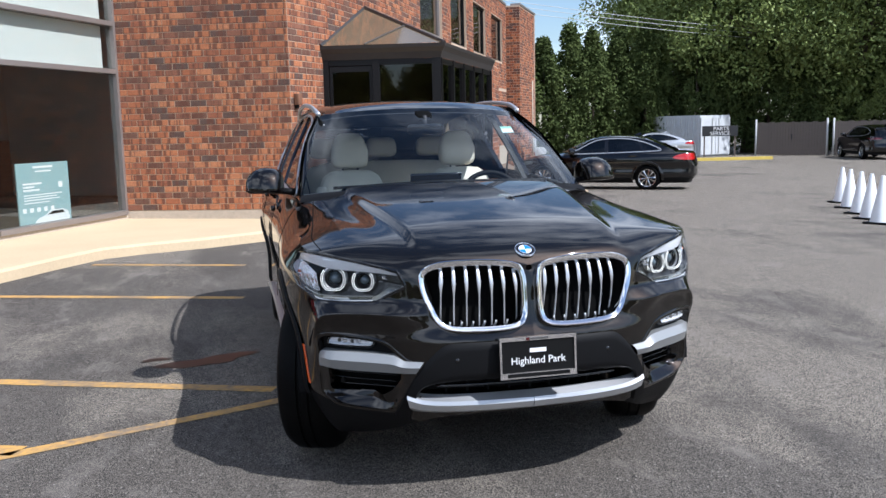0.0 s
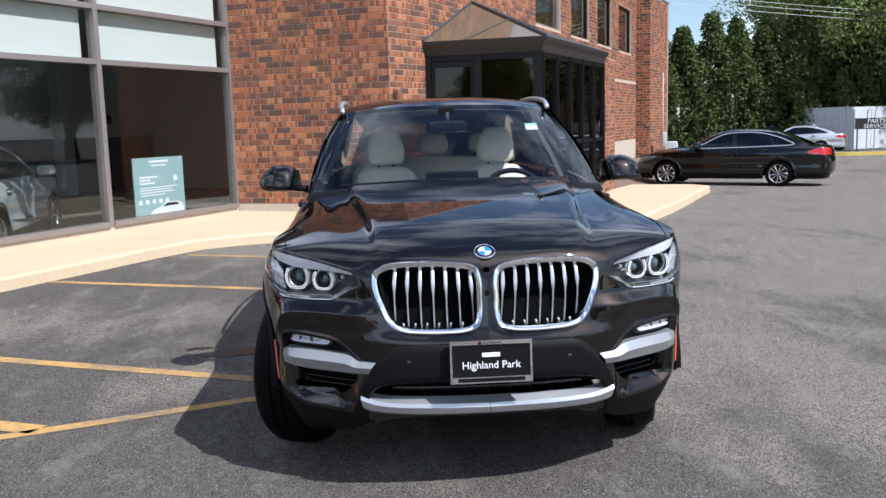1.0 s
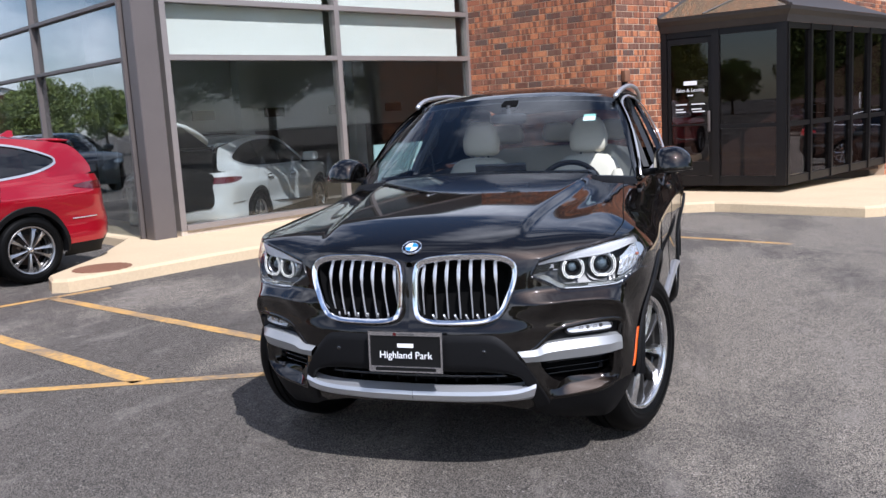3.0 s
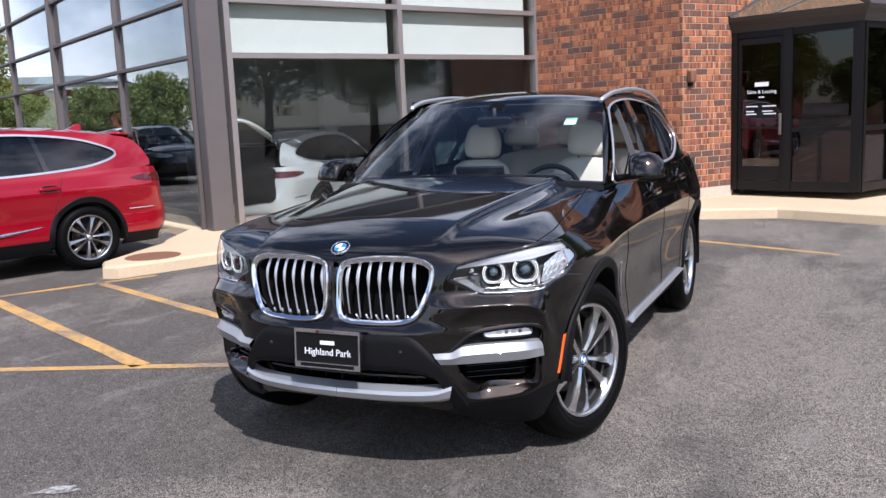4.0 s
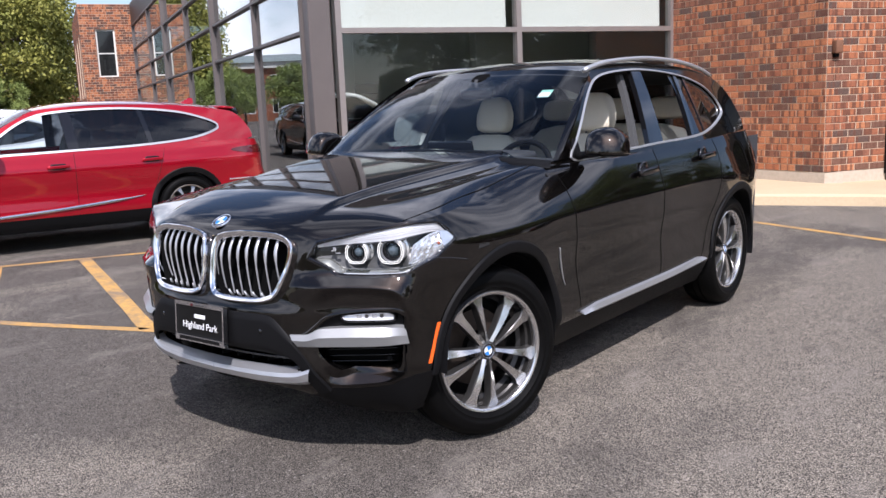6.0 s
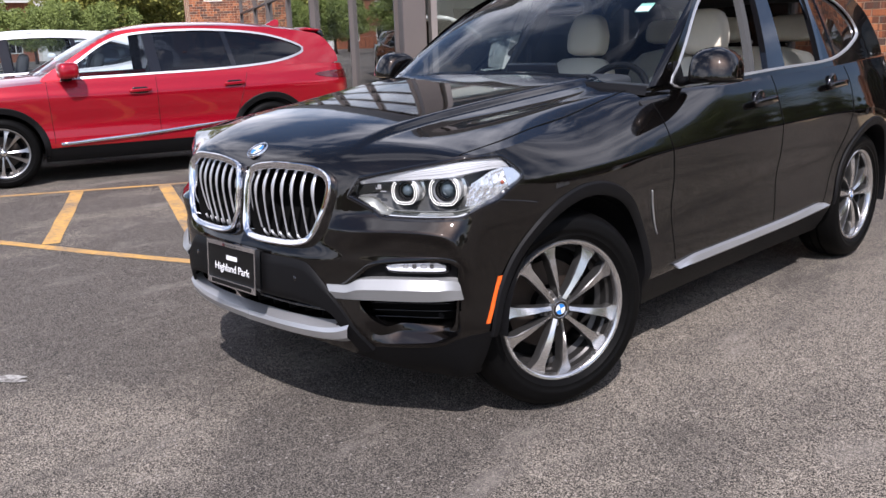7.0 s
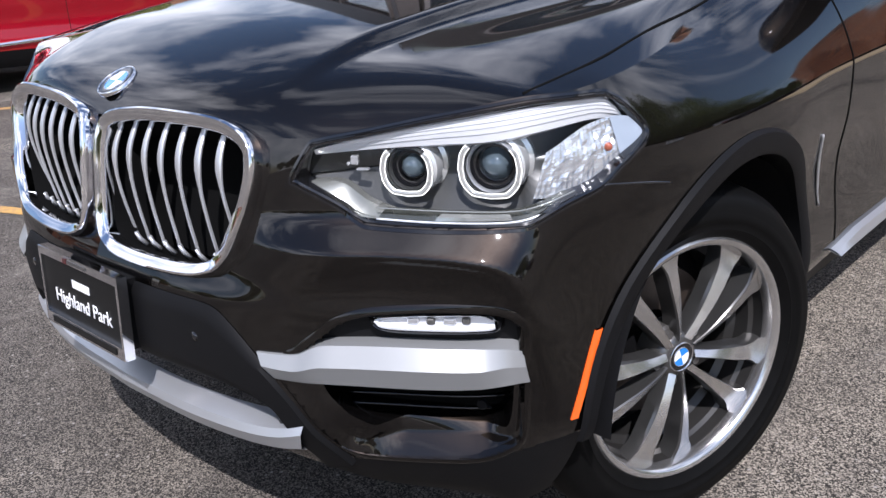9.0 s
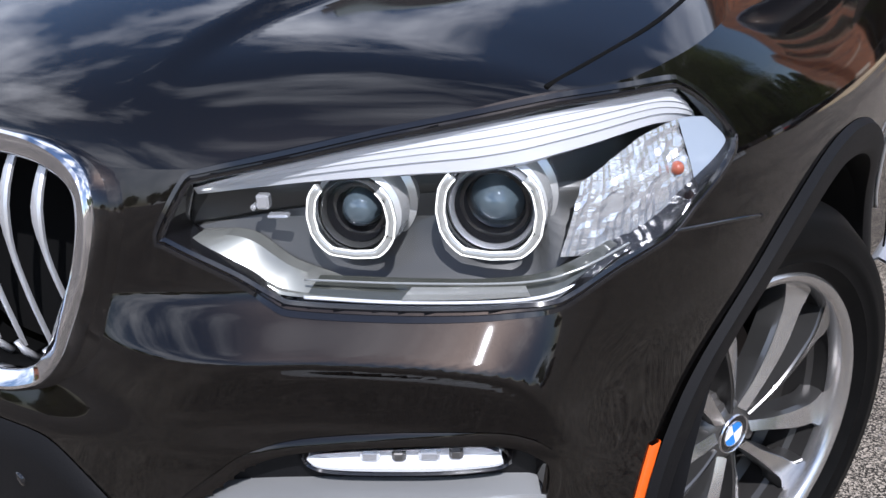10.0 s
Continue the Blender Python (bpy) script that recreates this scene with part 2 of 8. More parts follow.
M_asphalt = asphalt_mat()
M_line = mat("worn_yellow_paint", (0.60, 0.33, 0.075), 0.8, var=0.75, scale=22, color2=(0.20, 0.15, 0.10), patch=0.55, patch_scale=2.5, bump=0.4, bump_scale=150)
M_worn = mat("worn_white_paint", (0.44, 0.43, 0.40), 0.85, var=1.0, scale=45, color2=(0.10, 0.09, 0.08), patch=0.5, patch_scale=12)
M_stain = mat("oil_stain", (0.026, 0.017, 0.014), 0.35, var=0.5, scale=9)
M_concrete = mat("tan_concrete", (0.56, 0.435, 0.275), 0.85, var=0.45, scale=30, color2=(0.43, 0.325, 0.205), patch=0.3, patch_scale=0.9, bump=0.25, bump_scale=90)
M_base = mat("plinth_concrete", (0.50, 0.42, 0.33), 0.88, var=0.4, scale=14, bump=0.2)
M_brick = brick_mat("flashed_brick", False)
M_brick_far = brick_mat("flashed_brick_rest", True)
M_mortar = mat("mortar", (0.50, 0.375, 0.27), 0.92, var=0.3, scale=40, bump=0.3)
M_alu = mat("bronze_grey_aluminium", (0.30, 0.265, 0.245), 0.42, 0.55, var=0.15, scale=5, bump=0.02)
M_post = mat("taupe_column_cladding", (0.125, 0.107, 0.10), 0.5, 0.3, var=0.2, scale=3)
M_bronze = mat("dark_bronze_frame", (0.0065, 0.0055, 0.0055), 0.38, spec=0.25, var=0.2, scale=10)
M_tanpane = mat("tan_blind_glass", (0.14, 0.105, 0.065), 0.15, coat=0.4, var=0.4, scale=3)
M_canopy = mat("weathered_bronze_sheet", (0.048, 0.042, 0.039), 0.5, 0.4, var=0.4, scale=6)
M_shade = mat("white_roller_shade", (0.64, 0.64, 0.60), 0.8, var=0.06, scale=3)
M_pane = glass("window_glass", (0.86, 0.89, 0.88), 1.5)
M_pane_street = glass("street_front_glass", (0.66, 0.70, 0.70), 2.5)
M_pane_dark = glass("tinted_glass", (0.46, 0.40, 0.37), 1.62)
M_wallwhite = mat("painted_interior_wall", (0.42, 0.42, 0.40), 0.8, var=0.15, scale=2)
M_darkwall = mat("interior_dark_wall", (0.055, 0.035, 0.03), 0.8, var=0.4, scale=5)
M_tilefloor = mat("showroom_floor", (0.16, 0.15, 0.14), 0.25, var=0.2, scale=2)
M_ceiling = mat("ceiling_board", (0.25, 0.25, 0.25), 0.9, var=0.1, scale=4)
# near-black: paints the shade inside openings, also colours seams and the sensor box
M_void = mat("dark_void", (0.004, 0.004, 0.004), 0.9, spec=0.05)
M_black = mat("black_plastic", (0.0055, 0.0055, 0.006), 0.55, spec=0.12, var=0.2, scale=40, bump=0.08, bump_scale=400)
M_gloss = mat("gloss_black", (0.006, 0.006, 0.007), 0.08, coat=0.5)
M_rubber = mat("tyre_rubber", (0.003, 0.003, 0.003), 0.5, spec=0.06, var=0.4, scale=25, color2=(0.006, 0.0057, 0.0055))
M_chrome = mat("chrome", (0.80, 0.80, 0.82), 0.06, 1.0)
M_satin = mat("satin_silver", (0.50, 0.505, 0.515), 0.38, 0.75, var=0.1, scale=3)
M_alloy = mat("machined_alloy", (0.62, 0.61, 0.60), 0.22, 0.94, var=0.15, scale=6)
M_alloy_grey = mat("grey_painted_alloy", (0.12, 0.118, 0.115), 0.3, 0.8, coat=0.4, var=0.15, scale=6)
M_reflector = mat("bright_white_reflector", (0.78, 0.79, 0.81), 0.2, 0.3, coat=0.6, var=0.04, scale=30)
M_facet = mat("faceted_clear_reflector", (0.66, 0.67, 0.69), 0.12, 0.7, coat=0.6)
M_lampdark = mat("lamp_inner_grey", (0.04, 0.0405, 0.039), 0.3, 0.2, coat=0.3)
M_projector = mat("projector_glass", (0.09, 0.12, 0.14), 0.04, 0.3, coat=1.0)
M_guide = mat("clear_light_guide", (0.32, 0.325, 0.31), 0.12, 0.5, coat=1.0)
M_cornerpanel = mat("pale_lamp_panel", (0.36, 0.41, 0.48), 0.15, 0.2, coat=0.8)
M_blade = mat("light_metal_paint", (0.285, 0.29, 0.29), 0.42, 0.4, coat=0.3, var=0.06, scale=3)
M_barrel = mat("grey_rim_barrel", (0.05, 0.048, 0.046), 0.35, 0.6, var=0.3, scale=14)
M_disc = mat("brown_brake_disc", (0.055, 0.042, 0.034), 0.45, 0.5, var=0.5, scale=20)
M_bar = mat("pale_metal_bar", (0.54, 0.545, 0.555), 0.28, 0.6)
M_lining = mat("grey_cloth_lining", (0.05, 0.05, 0.05), 0.8, var=0.1, scale=60)
M_collar = mat("bright_lamp_collar", (0.84, 0.84, 0.82), 0.26, 0.6, coat=0.5, var=0.3, scale=45, color2=(0.45, 0.45, 0.44))
M_prism = mat("ribbed_clear_prism", (0.74, 0.75, 0.77), 0.14, 0.75, coat=0.6, var=0.3, scale=30, color2=(0.45, 0.45, 0.46), bump=0.12, bump_scale=170, stretch=(1, 1, 2.4))
M_chindark = mat("clear_lamp_strip", (0.055, 0.058, 0.050), 0.15, 0.3, coat=0.8)
M_chin = mat("grey_lamp_reflector", (0.26, 0.265, 0.245), 0.22, 0.55, coat=0.4, var=0.1, scale=20)
M_amberbulb = mat("amber_bulb", (0.30, 0.075, 0.04), 0.12, coat=0.8)
M_alloy_dark = mat("alloy_grey_pocket", (0.12, 0.115, 0.11), 0.4, 0.6)
M_paint = car_paint("dark_brown_metallic_paint", (0.0076, 0.0057, 0.0045), 0.25, 1.0, 0.42)
M_red = car_paint("red_metallic_paint", (0.27, 0.0010, 0.0095), 0.12, 0.45, 0.3)
M_carblack = car_paint("black_paint", (0.008, 0.008, 0.009), 0.2, 1.0, 0.3)
M_carwhite = car_paint("white_paint", (0.72, 0.73, 0.74), 0.05, 0.0)
# white car paint darkened to stand in for the dim showroom
M_carwhite_dim = car_paint("dimmed_white_paint", (0.38, 0.39, 0.385), 0.05, 0.0)
M_carsilver = car_paint("silver_paint", (0.42, 0.43, 0.45), 0.1, 0.6)
M_doorglass = glass("door_glass", (0.42, 0.46, 0.48), 1.5)
M_screen = glass("windscreen_glass", (0.74, 0.79, 0.80), 1.40, 0.0, 5.0)
M_privacy = glass("privacy_glass", (0.10, 0.11, 0.12), 1.55)
M_lens = glass("clear_lens", (0.95, 0.96, 0.97), 1.25)
M_cream = mat("cream_leather", (0.76, 0.69, 0.56), 0.5, var=0.15, scale=12, bump=0.12, bump_scale=220)
M_dash = mat("dashboard_grey", (0.035, 0.036, 0.04), 0.7, var=0.2, scale=30, bump=0.1, bump_scale=300)
M_orange = mat("amber_reflector", (0.85, 0.13, 0.015), 0.18, coat=0.6, var=0.15, scale=120)
M_drl = mat("lit_ring", (1.0, 0.98, 0.90), 0.25, emit=0.5)
M_glow = mat("lit_ring_guide", (0.42, 0.42, 0.39), 0.12, 0.45, coat=1.0, emit=0.05)
M_tail_bright = mat("bright_red_lens", (0.42, 0.012, 0.012), 0.12, coat=0.8)
M_tail = mat("tail_lamp_red", (0.07, 0.003, 0.005), 0.12, coat=0.8)
M_blue = mat("badge_blue", (0.02, 0.19, 0.55), 0.2, coat=0.6)
M_white = mat("badge_white", (0.78, 0.79, 0.80), 0.3, coat=0.4)
M_plate = mat("plate_black", (0.006, 0.006, 0.006), 0.35, spec=0.2)
M_ink = mat("white_lettering", (0.82, 0.82, 0.82), 0.5)
M_teal = mat("poster_teal", (0.30, 0.44, 0.45), 0.45, var=0.1, scale=2)
M_green = mat("sticker_green", (0.30, 0.62, 0.50), 0.5)
M_leaf = mat("foliage", (0.205, 0.250, 0.070), 0.6, var=0.8, scale=0.9, color2=(0.095, 0.130, 0.036), spec=0.25)
M_leaf_sun = mat("yellowing_foliage", (0.27, 0.255, 0.055), 0.6, var=0.8, scale=0.9, color2=(0.075, 0.11, 0.028), spec=0.25)
M_cedar = mat("cedar_foliage", (0.078, 0.100, 0.030), 0.75, var=0.8, scale=1.1, color2=(0.038, 0.058, 0.017), spec=0.12)
M_bark = mat("bark", (0.10, 0.075, 0.055), 0.9, var=0.6, scale=12, bump=0.6, bump_scale=20)
M_shed = mat("white_corrugated_steel", (0.55, 0.57, 0.59), 0.5, var=0.35, scale=3, color2=(0.36, 0.35, 0.33))
M_fence = mat("weathered_fence_board", (0.155, 0.125, 0.105), 0.85, var=0.5, scale=9, stretch=(6, 6, 1))
M_mulch = mat("bark_mulch", (0.20, 0.135, 0.092), 0.95, var=0.7, scale=18, color2=(0.075, 0.055, 0.042), bump=0.8, bump_scale=40)
M_cone = mat("white_cone_plastic", (0.78, 0.79, 0.80), 0.5, var=0.08, scale=10)
M_yellow = mat("kerb_yellow", (0.62, 0.46, 0.09), 0.7, var=0.4, scale=8)
M_rust = mat("rusty_cover", (0.19, 0.085, 0.045), 0.8, var=0.5, scale=30, bump=0.3)
M_roofgrey = mat("grey_green_roof", (0.22, 0.26, 0.25), 0.6, var=0.2, scale=2)
M_stonewhite = mat("white_stone_trim", (0.66, 0.65, 0.61), 0.7, var=0.15, scale=3)
M_utility = mat("utility_grey", (0.50, 0.50, 0.49), 0.5, var=0.2, scale=6)
M_sign = mat("sign_black", (0.02, 0.02, 0.022), 0.5)


# ---- mesh helpers ----
def mesh(name, verts, faces, smooth=False, angle=None):
    me = bpy.data.meshes.new(name)
    me.from_pydata([tuple(map(float, v)) for v in verts], [], [tuple(int(i) for i in f) for f in faces])
    bm = bmesh.new()
    bm.from_mesh(me)
    bmesh.ops.remove_doubles(bm, verts=bm.verts, dist=1e-5)
    bmesh.ops.recalc_face_normals(bm, faces=bm.faces)
    for f in bm.faces:
        f.smooth = smooth
    if angle:
        for e in bm.edges:
            e.smooth = len(e.link_faces) == 2 and e.calc_face_angle(0) < radians(angle)
    bm.to_mesh(me)
    bm.free()
    return me


def part(name, me, material, parent=None, label="", m=None):
    """Links a mesh as one object under a thing or a part."""
    ob = new(name, me)
    if not me.materials:
        me.materials.append(material)
    if parent is not None:
        ob.parent = parent
    if m is not None:
        ob.matrix_local = m
    return tagged(ob, label)


def thing(name, label, category, m=None, group="", kind=""):
    ob = new(name)
    ob.empty_display_size = 0.2
    if m is not None:
        ob.matrix_world = m
    return tagged(ob, label, category, group, kind)


def box_data(lo, hi):
    (a, b, c), (d, e, f) = lo, hi
    v = [(a, b, c), (d, b, c), (d, e, c), (a, e, c), (a, b, f), (d, b, f), (d, e, f), (a, e, f)]
    return v, [(0, 3, 2, 1), (4, 5, 6, 7), (0, 1, 5, 4), (1, 2, 6, 5), (2, 3, 7, 6), (3, 0, 4, 7)]


def bevel_box(name, size, r=0.01, seg=2, centre=(0, 0, 0)):
    bm = bmesh.new()
    bmesh.ops.create_cube(bm, size=1)
    bmesh.ops.scale(bm, vec=size, verts=bm.verts)
    bmesh.ops.translate(bm, vec=centre, verts=bm.verts)
    if r > 0:
        bmesh.ops.bevel(bm, geom=bm.edges[:], offset=r, segments=seg, affect="EDGES", profile=0.6)
    me = bpy.data.meshes.new(name)
    for f in bm.faces:
        f.smooth = seg > 1
    bm.to_mesh(me)
    bm.free()
    return me


def box_mesh(name, lo, hi):
    return mesh(name, *box_data(lo, hi))


def join_data(pieces):
    v, f = [], []
    for pv, pf in pieces:
        o = len(v)
        v += list(pv)
        f += [tuple(i + o for i in q) for q in pf]
    return v, f


def lathe(profile, n=48, axis="x", closed=False):
    """Turns (radius, along) pairs about an axis."""
    v, f = [], []
    k = len(profile)
    for i in range(n):
        a = 2 * math.pi * i / n
        for r, h in profile:
            p = (h, r * math.cos(a), r * math.sin(a))
            v.append(p if axis == "x" else (p[1], p[2], p[0]))
    for i in range(n):
        j = (i + 1) % n
        for q in range(k if closed else k - 1):
            w = (q + 1) % k
            f.append((i * k + q, i * k + w, j * k + w, j * k + q))
    return v, f


def tube_data(points, r, n=10, flat=1.0):
    pts = [Vector(p) for p in points]
    v, f = [], []
    for i, p in enumerate(pts):
        d = (pts[min(i + 1, len(pts) - 1)] - pts[max(i - 1, 0)]).normalized()
        up = Vector((0, 0, 1)) if abs(d.z) < 0.9 else Vector((1, 0, 0))
        a = d.cross(up).normalized()
        b = a.cross(d)
        rr = r[i] if isinstance(r, (list, tuple)) else r
        for j in range(n):
            t = 2 * math.pi * j / n
            v.append(p + a * rr * math.cos(t) + b * rr * flat * math.sin(t))
    for i in range(len(pts) - 1):
        for j in range(n):
            k = (j + 1) % n
            f.append((i * n + j, i * n + k, (i + 1) * n + k, (i + 1) * n + j))
    f.append(tuple(range(n))[::-1])
    f.append(tuple(range((len(pts) - 1) * n, len(pts) * n)))
    return v, f


def grid_faces(n, m, loop=False):
    """Faces of an n x m grid of vertices; loop closes the second direction."""
    return [(i * m + j, (i + 1) * m + j, (i + 1) * m + (j + 1) % m, i * m + (j + 1) % m)
            for i in range(n - 1) for j in range(m if loop else m - 1)]


def slab(P, Q, z0, z1, thick, back):
    """A wall slab from P to Q, its face on the line and its thickness to the back side."""
    P, Q = Vector((*P, 0)), Vector((*Q, 0))
    n = Vector((*back, 0)).normalized() * thick
    v = [P, Q, Q + n, P + n]
    v = [(p.x, p.y, z0) for p in v] + [(p.x, p.y, z1) for p in v]
    return v, [(0, 3, 2, 1), (4, 5, 6, 7), (0, 1, 5, 4), (1, 2, 6, 5), (2, 3, 7, 6), (3, 0, 4, 7)]


def text_mesh(name, body, size, align="CENTER"):
    cu = bpy.data.curves.new(name, "FONT")
    cu.body, cu.size, cu.align_x, cu.align_y, cu.extrude = body, size, align, "CENTER", 0.0006
    ob = bpy.data.objects.new(name, cu)
    scene.collection.objects.link(ob)
    bpy.context.view_layer.update()
    me = bpy.data.meshes.new_from_object(ob.evaluated_get(bpy.context.evaluated_depsgraph_get()))
    bpy.data.objects.remove(ob)
    return me


def smoothstep(a, b, x):
    t = np.clip((np.asarray(x, float) - a) / (b - a), 0, 1)
    return t * t * (3 - 2 * t)


def ground_z(x, y):
    q = 0.6 * x + 0.8 * y - 7
    s = 0.5 * (q + math.sqrt(q * q + 2.0)) - 0.2
    return -0.026 * min(max(s, 0), 20)


# ---- ground ----
def ground_sheet():
    xs = np.unique(np.concatenate([np.linspace(-12, 14, 53), np.linspace(-45, 60, 43), np.array([-400, -200, -100, 100, 200, 400.0])]))
    ys = np.unique(np.concatenate([np.linspace(-6, 22, 57), np.linspace(-45, 70, 47), np.array([-400, -200, -100, 120, 220, 420.0])]))
    v = [(x, y, ground_z(x, y)) for x in xs for y in ys]
    return mesh("ground", v, grid_faces(len(xs), len(ys)), True)


ground = tagged(part("ground", ground_sheet(), M_asphalt), "worn grey asphalt car park with patched darker sealing", "ground", kind="structure")


def painted_line(P, Q, w=0.1):
    P, Q = Vector(P), Vector(Q)
    d = (Q - P).normalized()
    n = Vector((-d.y, d.x)) * w / 2
    k = max(2, int((Q - P).length / 0.25))
    v = []
    rnd = random.Random(int(P.x * 977 + Q.y * 131))
    for i in range(k + 1):
        c = P.lerp(Q, i / k)
        for s in (-1, 1):
            e = c + n * (s + rnd.uniform(-0.08, 0.08))
            v.append((e.x, e.y, ground_z(e.x, e.y) + 0.004))
    return mesh("parking_line", v, grid_faces(k + 1, 2))


for P, Q, w in (((-3.95, 5.72), (-1.2, 4.72), 0.1), ((-4.9, 3.36), (-1.0, 1.83), 0.1), ((-5.36, 2.47), (-2.2, 1.17), 0.12),
                ((-5.75, 1.76), (-3.62, 0.70), 0.12), ((-6.6, -0.42), (-3.0, 0.82), 0.09), ((-3.0, 0.824), (-0.7, 1.72), 0.085),
                ((-6.7, 0.25), (-4.62, 3.85), 0.09), ((-0.75, 7.6), (1.78, 6.40), 0.09), ((-2.9, 7.3), (-1.2, 6.65), 0.09)):
    tagged(part("parking_line", painted_line(P, Q, w), M_line), "faded yellow painted parking bay line", "parking line", "parking lines", "structure")


def blotch(name, c, rx, ry, turn, seed):
    rnd = random.Random(seed)
    v = [(0, 0, 0)]
    n = 28
    ph = [rnd.uniform(0, 6.28) for _ in range(4)]
    for i in range(n):
        a = 2 * math.pi * i / n
        r = 1 + 0.25 * math.sin(2 * a + ph[0]) + 0.2 * math.sin(3 * a + ph[1]) + 0.14 * math.sin(5 * a + ph[2])
        v.append((rx * r * math.cos(a), ry * r * math.sin(a), 0))
    me = mesh(name, v, [(0, i + 1, (i + 1) % n + 1) for i in range(n)])
    return part(name, me, M_stain, m=pose(c[0], c[1], ground_z(*c) + 0.005, 0, 0, turn))


tagged(blotch("oil_stain", (-1.74, 2.72), 0.07, 0.045, 10, 3), "wet dark oil spot on the asphalt", "stain", "oil spots", "structure")
tagged(blotch("oil_stain", (-1.40, 2.60), 0.25, 0.12, 20, 8), "wet dark oil spot on the asphalt", "stain", "oil spots", "structure")

worn_mark = blotch("paint_mark", (-1.09, -0.44), 0.10, 0.035, 40, 5)
worn_mark.data.materials.clear()
worn_mark.data.materials.append(M_worn)
tagged(worn_mark, "worn white paint smear on the asphalt", "paint mark", kind="structure")

# ---- plan of the building ----
P0 = Vector((-5.66, 6.42))      # corner of the showroom
U1 = Vector((0.459, 0.888)).normalized()
N1 = Vector((-U1.y, U1.x))      # into the showroom
P1 = P0 + U1 * 5.6
BC = Vector((-0.46, 10.46))
VL = Vector((0.12, 11.32))
VC = Vector((1.92, 10.76))
VR = Vector((3.80, 14.5))
PR = Vector((4.45, 15.95))
FC = Vector((9.9, 30.2))
TOP = 5.65


def S(a, b):
    return P0 + U1 * a + N1 * b


def kerb_slab():
    """The raised concrete walk with a rounded kerb edge."""
    edge = [(-15.2, 11.0), (-6.4, 6.35), (-5.66, 4.85), (-5.34, 3.80), (-5.08, 3.56), (-4.90, 3.60), (-4.71, 3.98), (-4.2, 5.15), (-3.2, 7.15), (-2.85, 7.75), (-2.4, 8.02),
            (-1.7, 8.3), (-0.88, 8.8), (-0.1, 9.1), (0.95, 9.48), (1.15, 9.42), (2.75, 8.72), (2.98, 8.85), (4.4, 11.6), (6.75, 16.6), (6.6, 17.3)]
    back = [(5.2, 17.6), (3.4, 14.0), (1.5, 12.5), (-1, 12.5), (-3.4, 11.6), (-6, 7.2), (-15, 11.9)]
    e = [Vector(p) for p in edge]
    fine = []
    for a, b in zip(e, e[1:]):
        k = max(1, int((b - a).length / 0.3))
        fine += [a.lerp(b, i / k) for i in range(k)]
    fine.append(e[-1])

    def top_z(p):
        return ground_z(p.x, p.y) + 0.135 + 0.02 * max(0, min(1, (p.y - 8) / 3))
    v = []
    for i, p in enumerate(fine):
        d = (fine[min(i + 1, len(fine) - 1)] - fine[max(i - 1, 0)]).normalized()
        n = Vector((-d.y, d.x))
        for off, dz in ((0, -0.2), (0.012, -0.03), (0.035, -0.006), (0.06, 0.0)):
            q = p + n * off
            v.append((q.x, q.y, top_z(p) + dz))
    f = grid_faces(len(fine), 4)
    inner = [i * 4 + 3 for i in range(len(fine))]
    base = len(v)
    v += [(x, y, top_z(Vector((x, y)))) for x, y in back]
    f.append(tuple(inner + [base + i for i in range(len(back))]))
    me = mesh("pavement", v, f)
    bm = bmesh.new()
    bm.from_mesh(me)
    bmesh.ops.triangulate(bm, faces=[q for q in bm.faces if len(q.verts) > 4])
    bm.to_mesh(me)
    bm.free()
    return me


tagged(part("pavement", kerb_slab(), M_concrete), "sunlit tan concrete pavement with a low kerb edge", "pavement", kind="structure")
cover = [((0.42 if i % 2 == 0 else 0.40) * math.cos(i * math.pi / 20), (0.42 if i % 2 == 0 else 0.40) * math.sin(i * math.pi / 20)) for i in range(40)]
cover_v = [(x, y, 0) for x, y in cover] + [(x * 0.94, y * 0.94, 0.012) for x, y in cover]
tagged(part("manhole_cover", mesh("manhole_cover", cover_v, grid_faces(2, 40, True) + [tuple(range(40, 80))]), M_rust, m=pose(-4.99, 4.20, 0.136) @ Matrix.Scale(0.72, 4)),
       "rusty round iron cover set in the pavement", "manhole cover")


# ---- brickwork ----
BL, BH, BJ = 0.255, 0.094, 0.0105


def brick_shape(length, depth=0.03):
    """A brick face with slightly eased edges, its outer face towards -y."""
    e = 0.004
    v = []
    for y, i in ((0, 0), (-depth + e, 0), (-depth, e)):
        v += [(i, y, i), (length - i, y, i), (length - i, y, BH - BJ - i), (i, y, BH - BJ - i)]
    f = [(8, 9, 10, 11)]
    for k in (0, 4):
        f += [(k + i, k + (i + 1) % 4, k + 4 + (i + 1) % 4, k + 4 + i) for i in range(4)]
    return v, f


BRICK_MESHES = {}


def brick_obj(length, parent, m):
    key = round(length, 2)
    if key not in BRICK_MESHES:
        BRICK_MESHES[key] = mesh("brick", *brick_shape(key))
        BRICK_MESHES[key].materials.append(M_brick)
    ob = new("brick", BRICK_MESHES[key])
    ob.parent = parent
    ob.matrix_local = m


BRICKWORK = []


